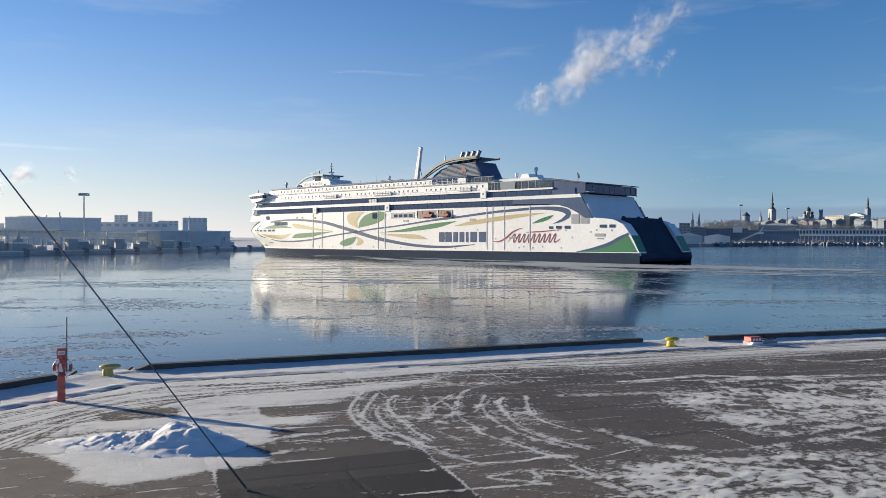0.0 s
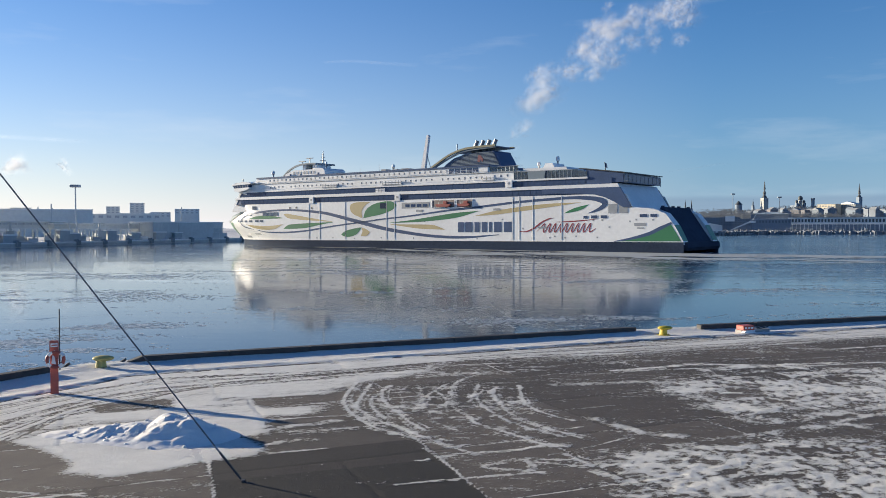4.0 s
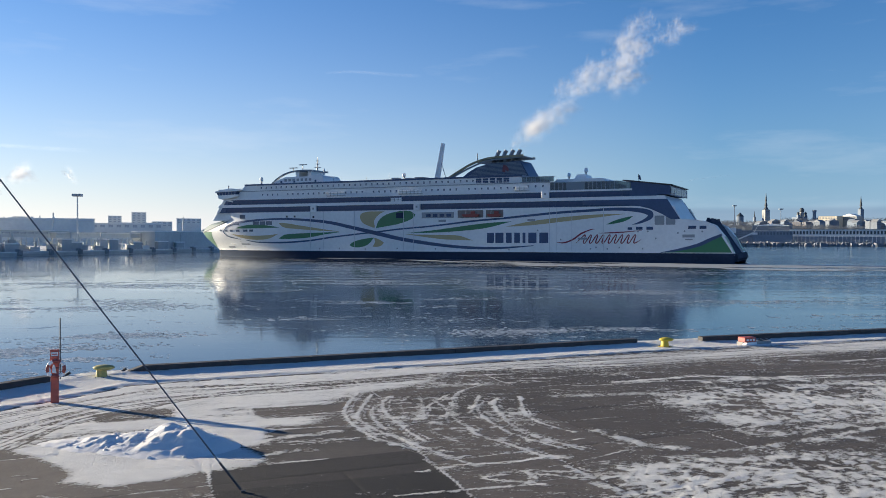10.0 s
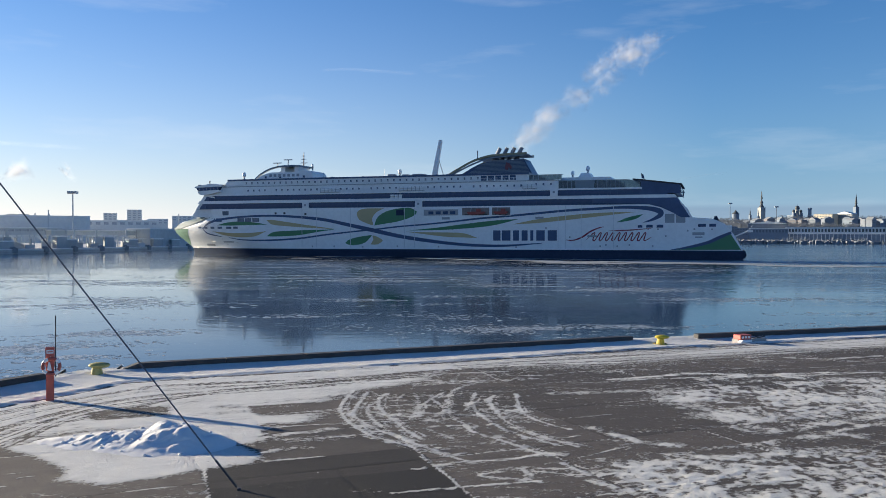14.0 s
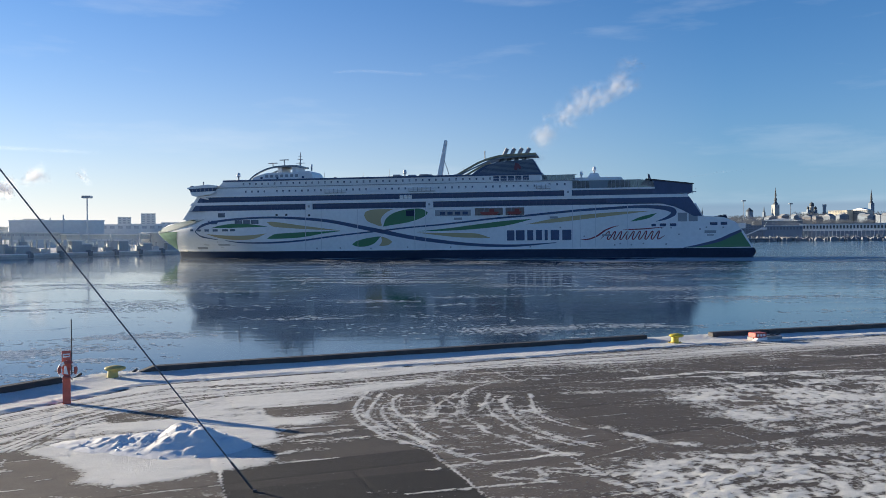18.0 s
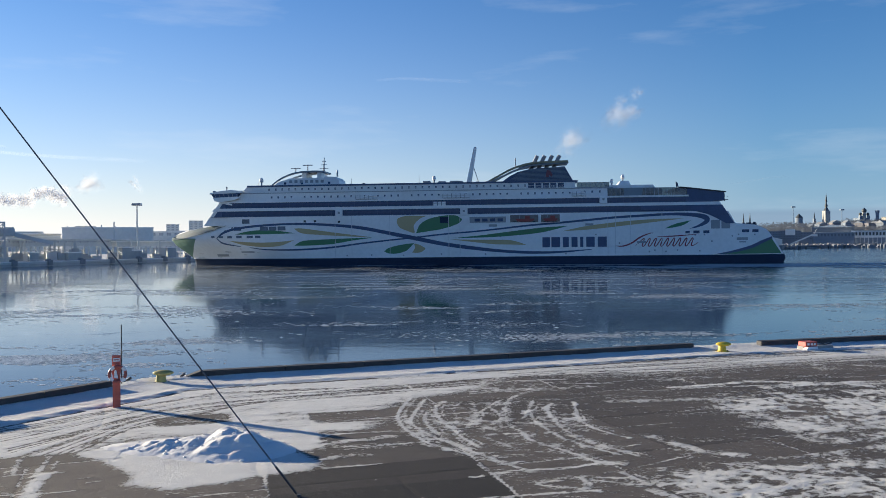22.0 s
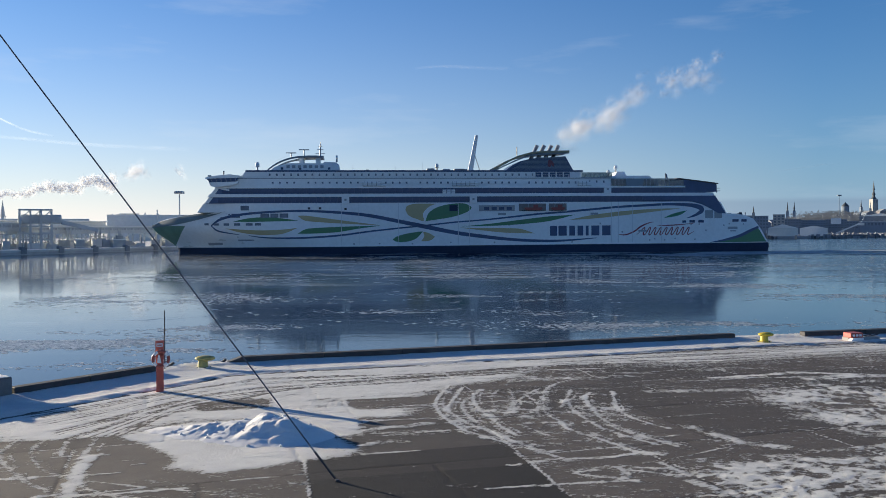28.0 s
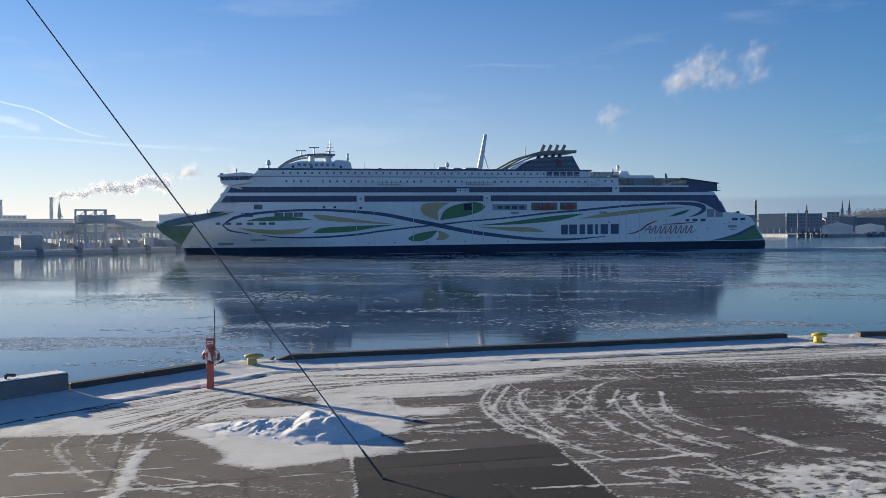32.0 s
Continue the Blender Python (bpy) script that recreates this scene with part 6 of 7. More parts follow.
SHORE_SNOW = weathered("trodden_shore_snow", (0.66, 0.66, 0.65), 0.9, vary=0.3, scale=0.05, grain=0.4)
# eastern snow is kept a dull blue-grey, on ground and roofs alike
EAST_SNOW = weathered("dull_grey_snow", (0.30, 0.32, 0.34), 0.9, vary=0.35, scale=0.05, grain=0.4)
EAST_PALE = weathered("far_terminal_cladding", (0.78, 0.79, 0.78), 0.8, vary=0.1, scale=0.08, grain=0.5)
QUAY_WALL = weathered("far_quay_wall", (0.15, 0.165, 0.185), 0.8, vary=0.3, scale=0.1, grain=0.6)
land("far_ground_west", [(-204, 172), (-74, 520), (-40, 700), (-40, 2600), (-2600, 2600), (-2600, 172)], 0.1, SHORE_SNOW, "snowy ground of the ferry terminal")
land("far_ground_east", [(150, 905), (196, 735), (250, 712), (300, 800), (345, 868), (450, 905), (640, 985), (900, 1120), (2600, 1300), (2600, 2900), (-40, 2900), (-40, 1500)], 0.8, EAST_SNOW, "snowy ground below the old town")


def along_west(s, back=0.0):
    """A spot s metres along the western quay, set back from its face."""
    return (-204 + 0.350 * s - 0.937 * back, 172 + 0.937 * s + 0.350 * back)


WEST_TURN = 69.5
wall = thing("far_quay", "dark far quay wall with fenders and a snowy lip", "quay", pose(*along_west(0), 0, 0, 0, WEST_TURN))
part("wall", boxed(0, 370, -1.2, 0.3, WATER - 1, -0.45), WEST_WALL, wall)
part("coping", boxed(0, 370, -1.1, 0.3, -0.45, 0.12), WEST_DARK, wall, "grey concrete coping")
part("snow_lip", boxed(0, 370, -1.15, 0.6, 0.13, 0.36), SNOW, wall, "snow along the quay edge")
# shed, gantry and fender colours lifted to imitate haze over the quay
WEST_SHED = weathered("hazed_slate_green_cladding", (0.38, 0.42, 0.42), 0.8, vary=0.15, scale=0.1, grain=0.6)
GANTRY_STEEL = weathered("hazed_gantry_steel", (0.48, 0.51, 0.52), 0.6, vary=0.12, scale=0.1, grain=0.6)
FENDER_DARK = weathered("hazed_fender_rubber", (0.24, 0.26, 0.27), 0.8, vary=0.2, scale=0.3, grain=1.5)
for i in range(21):
    s = 50 + i * 15.5
    part("fender", boxed(s - 1.1, s + 1.1, -2.0, -1.2, WATER + 0.25, 0.9, bevel=0.2), FENDER_DARK, wall, "dark fender block")
    part("fender_head", boxed(s - 0.8, s + 0.8, -1.2, 0.2, 0.36, 1.3, bevel=0.15), FENDER_DARK, wall, "dark mooring block")
    if i % 2:
        part("edge_rail", boxed(s + 1.5, s + 13.5, -0.5, -0.4, 1.05, 1.13), WEST_STEEL, wall)
        for k in range(5):
            part("rail_post", boxed(s + 2 + k * 2.8, s + 2.08 + k * 2.8, -0.5, -0.4, 0.3, 1.1), WEST_STEEL, wall)

pane_cache = {}


def building(name, x, y, w, z1, rot, depth, mat, rows, cols, label, z0=0.8, roof=None, pitch=0.0, zlo=None):
    """A block that faces the harbour, with its storeys of windows."""
    top = thing(name, label, "building", pose(x, y, 0, 0, 0, rot))
    part("wall", boxed(-w / 2, w / 2, 0, depth, z0 - 1.5, z1), mat, top)
    if pitch:
        b = bmesh.new()
        prism(b, [(-w / 2 - 0.4, z1), (w / 2 + 0.4, z1), (0, z1 + pitch)], -0.4, depth + 0.4)
        part("roof", b, roof or SNOW, top, "snow-covered roof")
    else:
        part("roof", boxed(-w / 2 - 0.3, w / 2 + 0.3, -0.3, depth + 0.3, z1, z1 + 0.45), roof or SNOW, top, "snow-covered flat roof")
    base = zlo if zlo is not None else z0 + 0.6
    if rows and cols:
        pw, ph = w / cols * 0.56, (z1 - base) / rows * 0.5
        key = (round(pw, 2), round(ph, 2), mat is WEST_GREY, mat is EAST_PALE)
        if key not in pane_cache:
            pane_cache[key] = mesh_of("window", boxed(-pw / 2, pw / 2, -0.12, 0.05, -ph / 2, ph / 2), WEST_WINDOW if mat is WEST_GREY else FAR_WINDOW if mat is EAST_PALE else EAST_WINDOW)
        for r in range(rows):
            for c in range(cols):
                part("window", pane_cache[key], None, top, at=pose(-w / 2 + (c + 0.5) * w / cols, 0, base + (r + 0.5) * (z1 - base) / rows))
    return top


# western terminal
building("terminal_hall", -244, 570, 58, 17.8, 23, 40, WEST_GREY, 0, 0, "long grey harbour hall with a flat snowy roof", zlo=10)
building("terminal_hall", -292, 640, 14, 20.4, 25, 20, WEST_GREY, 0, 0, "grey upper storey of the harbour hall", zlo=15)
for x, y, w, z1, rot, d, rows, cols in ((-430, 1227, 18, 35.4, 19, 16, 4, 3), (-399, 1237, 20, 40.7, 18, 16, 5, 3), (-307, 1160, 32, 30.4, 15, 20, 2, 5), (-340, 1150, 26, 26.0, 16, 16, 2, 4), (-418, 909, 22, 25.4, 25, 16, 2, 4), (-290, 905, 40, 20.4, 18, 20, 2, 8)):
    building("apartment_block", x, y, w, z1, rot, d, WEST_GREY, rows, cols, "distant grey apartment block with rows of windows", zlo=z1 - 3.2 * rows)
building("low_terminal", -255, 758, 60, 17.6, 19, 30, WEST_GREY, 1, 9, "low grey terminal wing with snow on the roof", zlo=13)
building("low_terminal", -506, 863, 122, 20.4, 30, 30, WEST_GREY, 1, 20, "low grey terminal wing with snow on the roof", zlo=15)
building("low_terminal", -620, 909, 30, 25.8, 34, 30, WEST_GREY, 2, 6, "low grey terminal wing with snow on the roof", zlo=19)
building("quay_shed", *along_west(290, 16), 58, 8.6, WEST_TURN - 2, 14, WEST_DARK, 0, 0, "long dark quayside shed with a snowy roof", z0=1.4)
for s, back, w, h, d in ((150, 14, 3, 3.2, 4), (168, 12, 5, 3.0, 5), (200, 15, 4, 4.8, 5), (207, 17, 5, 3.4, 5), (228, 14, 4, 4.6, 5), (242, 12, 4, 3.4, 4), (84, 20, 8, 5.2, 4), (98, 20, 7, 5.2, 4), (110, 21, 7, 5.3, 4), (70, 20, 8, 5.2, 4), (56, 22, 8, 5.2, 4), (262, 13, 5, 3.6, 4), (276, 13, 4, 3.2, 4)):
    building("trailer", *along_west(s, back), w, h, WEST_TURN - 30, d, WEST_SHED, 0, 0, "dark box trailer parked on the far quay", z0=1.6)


def walkway(s0, s1, back, z0, z1, label):
    """A covered passenger bridge on columns."""
    a = along_west(s0, back)
    top = thing("passenger_bridge", label, "bridge", pose(a[0], a[1], 0, 0, 0, WEST_TURN))
    n = s1 - s0
    part("deck", boxed(0, n, -1.8, 1.8, z0 - 0.5, z0), WEST_STEEL, top)
    part("roof", boxed(-0.5, n + 0.5, -2.2, 2.2, z1, z1 + 0.35), SNOW, top, "snow on the bridge roof")
    part("glazing", boxed(0, n, -1.5, 1.5, z0, z1), WEST_STEEL, top)
    k = int(n / 4)
    mu = mesh_of("mullion", boxed(-1.7, 1.7, -0.08, 0.08, z0 + 0.9, z1 - 0.5), WEST_WINDOW)
    for i in range(k):
        part("pane", mu, None, top, at=pose(2 + i * 4, -1.55, 0))
    leg = mesh_of("column", boxed(-0.2, 0.2, -0.2, 0.2, 0.0, z0 - 0.5), GANTRY_STEEL)
    for i in range(int(n / 7) + 1):
        for y in (-1.3, 1.3):
            part("column", leg, None, top, at=pose(1 + i * 7, y, 0))
        if i % 2:
            part("brace", rodded((1 + i * 7, -1.3, 1.4), (8 + i * 7, -1.3, z0 - 0.6), 0.14, n=5), WEST_STEEL, top)
        else:
            part("brace", rodded((8 + i * 7, -1.3, 1.4), (1 + i * 7, -1.3, z0 - 0.6), 0.14, n=5), WEST_STEEL, top)
    part("rail", boxed(0, n, -1.95, -1.85, z0 + 1.0, z0 + 1.12), WEST_GREY, top)
    return top


walkway(24, 190, 44, 9.6, 10.9, "high covered walkway on slender columns")
walkway(20, 135, 26, 7.2, 9.8, "covered steel passenger bridge on columns")
walkway(128, 215, 30, 6.2, 8.6, "covered steel passenger bridge on columns")
walkway(205, 300, 27, 6.0, 7.6, "low covered passenger bridge on columns")


def gantry(s, back):
    a = along_west(s, back)
    top = thing("boarding_gantry", "open steel boarding gantry with dark machinery", "gantry", pose(a[0], a[1], 0, 0, 0, WEST_TURN - 35))
    leg = mesh_of("leg", boxed(-0.3, 0.3, -0.3, 0.3, 0.0, 15.0), GANTRY_STEEL)
    for x in (-5.4, -1.8, 1.8, 5.4):
        for y in (0, 5):
            part("leg", leg, None, top, at=pose(x, y, 0))
    for z in (3.5, 6.0, 8.6, 11.2, 14.8):
        for y in (0, 5):
            part("beam", boxed(-5.7, 5.7, y - 0.25, y + 0.25, z - 0.25, z + 0.25), GANTRY_STEEL, top)
    for x in (-5.4, -1.8, 1.8):
        part("brace", rodded((x, 0, 11.3), (x + 3.6, 0, 14.7), 0.13), GANTRY_STEEL, top)
        part("brace", rodded((x + 3.6, 0, 8.7), (x, 0, 11.1), 0.13), GANTRY_STEEL, top)
    part("machine_house", boxed(-5.0, 9.0, 1.0, 4.5, 9.6, 13.0, bevel=0.4), GANTRY_STEEL, top, "dark machinery housing")
    part("ramp", prismed([(9.0, 11.0), (22.0, 7.6), (22.0, 6.4), (9.0, 9.4)], 1.2, 4.2), GANTRY_STEEL, top, "sloping boarding ramp")
    return top


gantry(134, 19)


def tower_mast(x, y, z1, label="tall steel floodlight mast", head=True, base=0.0):
    top = thing("light_mast", label, "mast", pose(x, y, 0), "floodlight masts")
    part("shaft", rodded((0, 0, base), (0, 0, z1 - 1.5), 0.6, 0.4, n=8), WEST_STEEL if x < 0 else FAR_DARK, top)
    if head:
        part("head", boxed(-2.7, 2.7, -2.0, 2.0, z1 - 1.6, z1, bevel=0.2), WEST_STEEL if x < 0 else FAR_GREY, top)
        for i in range(5):
            part("floodlight", boxed(-2.5 + i * 1.1, -1.9 + i * 1.1, -2.4, -1.9, z1 - 1.4, z1 - 0.4), FAR_GREY, top)
    return top


tower_mast(-205, 521, 32.0, "tall steel floodlight mast above the terminal")
tower_mast(465, 1214, 54.5, "tall slim floodlight mast")
tower_mast(523, 1190, 49.1, "tall slim floodlight mast")
for x, y, z in ((-236, 560, 23), (-262, 600, 22), (-248, 590, 21), (-190, 700, 24), (-150, 1000, 30), (-470, 860, 26), (-540, 880, 26), (-430, 900, 28), (250, 900, 26)):
    tower_mast(x, y, z, "thin distant lamp pole", head=False)


def chimney(x, y, r, z1, label, mat=WEST_GREY):
    top = thing("chimney", label, "chimney", pose(x, y, 0))
    part("stack", rodded((0, 0, 0), (0, 0, z1), r * 1.15, r * 0.85, n=16), mat, top)
    part("rim", rodded((0, 0, z1 - 1.2), (0, 0, z1 + 0.3), r, n=16), WEST_DARK, top)
    for k in (0.55, 0.75):
        part("band", rodded((0, 0, z1 * k), (0, 0, z1 * k + 3), r * 1.03, n=16), mat, top)
    return top


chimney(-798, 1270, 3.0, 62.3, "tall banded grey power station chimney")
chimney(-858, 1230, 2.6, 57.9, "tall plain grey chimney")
chimney(282, 1218, 1.7, 45.3, "slim dark brick chimney", FAR_COPPER)


def spire(name, x, y, w, z_wall, z_tip, rot, mat, label, tiers=1):
    cap = FAR_COPPER if x > 0 else WEST_DARK
    top = thing(name, label, "church tower", pose(x, y, 0, 0, 0, rot))
    part("tower", boxed(-w / 2, w / 2, -w / 2, w / 2, 0, z_wall), mat, top)
    for k in (-0.25, 0.25):
        part("belfry_window", boxed(w * k - w * 0.09, w * k + w * 0.09, -w / 2 - 0.2, -w / 2 + 0.1, z_wall - w * 0.7, z_wall - w * 0.2), FAR_DARK, top)
    z = z_wall
    r = w * 0.52
    for i in range(tiers):
        part("spire_tier", rodded((0, 0, z), (0, 0, z + w * 0.45), r, r * 0.55, n=8), cap, top)
        part("lantern", rodded((0, 0, z + w * 0.45), (0, 0, z + w * 0.8), r * 0.42, n=8), cap, top)
        z, r = z + w * 0.8, r * 0.62
    part("spire", rodded((0, 0, z), (0, 0, z_tip), r, 0.15, n=8), cap, top, "dark green tapering spire")
    return top


spire("church_tower", 854, 2027, 13, 76, 118, 12, FAR_PALE, "pale church tower with a tall dark spire", 2)
spire("church_tower", 1112, 2070, 10, 80, 114, 12, FAR_GREY, "grey church tower with a tiered dark spire")
spire("church_tower", 830, 2037, 5.0, 58, 74, 15, FAR_GREY, "small dark church tower")
spire("church_tower", 526, 1617, 5.0, 40, 58, -18, FAR_GREY, "one of two slender twin church spires", 1)
spire("church_tower", 537, 1613, 5.0, 40, 58, -18, FAR_GREY, "one of two slender twin church spires", 1)
spire("church_tower", 414, 1442, 4.5, 34, 45, -16, FAR_PALE, "small church tower with a pointed roof")
spire("church_tower", -788, 1276, 12.0, 22, 58, 32, WEST_DARK, "slender distant church spire")
round_tower = thing("round_tower", "round stone tower with a dark conical roof", "tower", pose(763, 1957, 0))
part("wall", rodded((0, 0, 0), (0, 0, 58), 8, n=16), FAR_GREY, round_tower)
part("roof", rodded((0, 0, 58), (0, 0, 67), 9, 0.5, n=16), FAR_COPPER, round_tower)
keep = thing("round_tower", "tall plain stone tower on the hill", "tower", pose(996, 2073, 0))
part("wall", rodded((0, 0, 0), (0, 0, 77), 4, n=12), FAR_GREY, keep)
part("parapet", rodded((0, 0, 72), (0, 0, 77.5), 4.8, n=12), FAR_GREY, keep)
cath = thing("cathedral", "domed cathedral with dark onion domes", "cathedral", pose(971, 2085, 0, 0, 0, 12))
part("nave", boxed(-13, 13, 0, 24, 0, 60), FAR_GREY, cath)
for x in (-10.5, 10.5):
    part("bell_tower", boxed(x - 3.2, x + 3.2, -1.5, 5, 0, 65), FAR_GREY, cath)
for x, r, z in ((0, 6.0, 74), (-10.5, 3.8, 67), (10.5, 3.8, 67)):
    part("drum", rodded((x, 2, 58), (x, 2, z), r * 0.8, n=12), FAR_PALE, cath)
    dm = part("dome", ball(bmesh.new(), (x, 2, z + r * 0.5), r, 2, (1, 1, 1.1)), FAR_COPPER, cath, smooth=True)
    part("cross", rodded((x, 2, z + r * 1.4), (x, 2, z + r * 2.2), 0.4, 0.1), FAR_COPPER, dm)

# the hill with its woods and roofs
def hill():
    bm = bmesh.new()
    nx, ny = 90, 12
    grid = []
    for i in range(nx + 1):
        a = -8 + 48 * i / nx
        row = []
        for j in range(ny + 1):
            d = 1750 + 900 * j / ny
            h = 34 * math.exp(-((a - 27) / 9.0) ** 2) + 16 * math.exp(-((a - 12) / 16.0) ** 2) + 6
            h *= math.sin(min(1.0, j / (ny * 0.45)) * math.pi / 2)
            h += 2.0 * noise.noise((a * 0.9, j * 0.7, 3.0))
            row.append(bm.verts.new((d * math.sin(radians(a)), d * math.cos(radians(a)), h)))
        grid.append(row)
    for i in range(nx):
        for j in range(ny):
            bm.faces.new((grid[i][j], grid[i + 1][j], grid[i + 1][j + 1], grid[i][j + 1]))
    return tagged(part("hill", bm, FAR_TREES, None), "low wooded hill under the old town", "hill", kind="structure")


hill()


def woods(name, spots, label):
    """Bare winter trees, seen from afar: many small twiggy clumps."""
    r = random.Random(7)
    verts, faces = [], []
    for x, y, z, w, h in spots:
        for _ in range(int(w / 0.45)):
            cx, cz = x + r.uniform(-w / 2, w / 2), z - 4 + min(1.0, abs(r.gauss(0, 0.42))) * h
            cy = y + r.uniform(-20, 20)
            for _ in range(11):
                px, pz, s = cx + r.gauss(0, 1.5), cz + r.gauss(0, 0.9) - 1.0, r.uniform(0.6, 1.5)
                k = len(verts)
                for q in range(3):
                    t = r.uniform(0, 6.28)
                    verts.append((px + s * math.cos(t), cy + s * math.sin(t) * 0.5, pz + s * math.sin(t + 1)))
                faces.append((k, k + 1, k + 2))
    me = bpy.data.meshes.new(name)
    me.from_pydata(verts, [], faces)
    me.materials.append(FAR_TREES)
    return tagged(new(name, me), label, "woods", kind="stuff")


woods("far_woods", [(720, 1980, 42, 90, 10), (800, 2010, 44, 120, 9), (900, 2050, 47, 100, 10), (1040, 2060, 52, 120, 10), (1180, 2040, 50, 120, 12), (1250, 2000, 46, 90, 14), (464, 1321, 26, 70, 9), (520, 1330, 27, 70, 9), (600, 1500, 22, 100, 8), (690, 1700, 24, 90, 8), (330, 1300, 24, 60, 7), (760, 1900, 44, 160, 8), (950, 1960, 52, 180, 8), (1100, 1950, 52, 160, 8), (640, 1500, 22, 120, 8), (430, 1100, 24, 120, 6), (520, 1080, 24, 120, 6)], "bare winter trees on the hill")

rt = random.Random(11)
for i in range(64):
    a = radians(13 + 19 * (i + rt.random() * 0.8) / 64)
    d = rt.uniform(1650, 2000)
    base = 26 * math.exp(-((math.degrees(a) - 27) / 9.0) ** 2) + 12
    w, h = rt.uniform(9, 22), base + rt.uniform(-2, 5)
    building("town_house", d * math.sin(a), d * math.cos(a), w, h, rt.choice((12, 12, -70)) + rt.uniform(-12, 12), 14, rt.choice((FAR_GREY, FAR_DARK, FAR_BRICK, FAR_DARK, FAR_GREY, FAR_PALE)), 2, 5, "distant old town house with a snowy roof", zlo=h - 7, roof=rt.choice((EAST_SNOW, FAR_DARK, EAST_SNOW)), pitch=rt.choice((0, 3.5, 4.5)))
building("palace", 845, 1702, 44, 52.0, -64, 18, FAR_CREAM, 2, 12, "long cream palace on the hill", roof=EAST_SNOW, zlo=46)
building("palace", 880, 1684, 36, 52.0, -62, 18, FAR_PALE, 2, 8, "pale palace with a snowy roof on the hill", zlo=44, pitch=5)
# eastern harbour
long_hall = building("harbour_terminal", 462, 905, 100, 16.4, -30, 26, EAST_PALE, 1, 30, "long pale harbour terminal with a row of dark windows", zlo=9.5, roof=EAST_SNOW)
part("plinth", boxed(-50.2, 50.2, -0.8, -0.02, -1.0, 8.8), FAR_GREY, long_hall, "grey lower storey")
for i in range(25):
    part("column", boxed(-49.6 + i * 4.1, -49.1 + i * 4.1, -1.2, -0.8, 0.5, 8.8), EAST_PALE, long_hall)
building("harbour_terminal", 392, 912, 40, 14.5, -25, 20, FAR_GREY, 1, 12, "grey wing of the harbour terminal", zlo=9)
building("warehouse", 414, 965, 43, 20.8, -23, 24, FAR_DARK, 0, 0, "dark warehouse with a low snowy roof", pitch=3)
building("warehouse", 232, 724, 23, 7.6, -18, 16, WEST_GREY, 0, 0, "pale harbour shed with a snow-covered roof", pitch=3.2)
building("warehouse", 268, 755, 22, 7.4, -19, 16, EAST_PALE, 0, 0, "grey harbour shed with a snow-covered roof", pitch=2.2)
board = thing("harbour_board", "plain white board on two steel legs", "sign", pose(331, 872, 0, 0, 0, -22))
part("panel", boxed(-4.6, 4.6, 0, 0.8, 11.8, 17.6), EAST_PALE, board)
for x in (-3.6, 3.6):
    part("leg", boxed(x - 0.3, x + 0.3, 0.1, 0.7, 0.0, 11.8), FAR_DARK, board)
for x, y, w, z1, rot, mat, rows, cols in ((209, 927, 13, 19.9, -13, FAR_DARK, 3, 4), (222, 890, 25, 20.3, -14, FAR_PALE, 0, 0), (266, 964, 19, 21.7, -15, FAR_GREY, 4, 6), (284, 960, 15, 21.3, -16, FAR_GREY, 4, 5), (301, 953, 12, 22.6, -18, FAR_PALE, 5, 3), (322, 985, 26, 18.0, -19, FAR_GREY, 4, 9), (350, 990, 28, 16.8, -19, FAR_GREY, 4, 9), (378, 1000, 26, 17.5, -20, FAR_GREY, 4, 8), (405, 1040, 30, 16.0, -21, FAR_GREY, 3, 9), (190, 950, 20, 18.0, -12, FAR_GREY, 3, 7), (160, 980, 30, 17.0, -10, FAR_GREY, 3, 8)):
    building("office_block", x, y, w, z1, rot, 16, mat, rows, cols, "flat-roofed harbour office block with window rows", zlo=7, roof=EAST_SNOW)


def rubble(name, spots, mat, label, seed):
    r = random.Random(seed)
    bm = bmesh.new()
    for x, y, w, h, n in spots:
        for _ in range(n):
            px, py = x + r.uniform(-w / 2, w / 2), y + r.uniform(-8, 8)
            s, t = r.uniform(0.4, 1.5), r.uniform(0.3, 1.0) * h
            box(bm, px - s, px + s, py - s, py + s, WATER, WATER + t)
    return tagged(part(name, bm, mat, None), label, "breakwater", kind="stuff")


rubble("rock_bank", [(330, 815, 70, 4, 140), (375, 850, 60, 4, 90), (420, 858, 60, 4, 90), (470, 868, 70, 4, 90), (260, 722, 40, 3, 60), (210, 712, 26, 3, 40)], QUAY_WALL, "dark stony bank with jetties", 3)
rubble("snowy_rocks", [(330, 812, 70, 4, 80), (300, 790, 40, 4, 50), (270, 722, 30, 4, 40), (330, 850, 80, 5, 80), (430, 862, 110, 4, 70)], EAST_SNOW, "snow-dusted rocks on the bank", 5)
# moored boats and masts of the marina
for i in range(34):
    x, y = 312 + i * 5.4 + rt.uniform(-2, 2), 806 + i * 2.6 + rt.uniform(-10, 10)
    bt = thing("moored_boat", "small moored boat with a bare mast", "boat", pose(x, y, WATER, 0, 0, rt.uniform(-40, 40)), "marina boats")
    part("hull", prismed([(-3.5, 0.0), (3.2, 0.0), (4.0, 1.3), (-3.8, 1.2)], -1.2, 1.2), FAR_GREY if i % 3 else FAR_DARK, bt)
    part("cabin", boxed(-1.5, 1.2, -0.8, 0.8, 1.2, 2.4, bevel=0.15), FAR_GREY, bt)
    part("mast", rodded((0.3, 0, 1.2), (0.3, 0, rt.uniform(5, 9)), 0.10, n=5), FAR_DARK, bt)
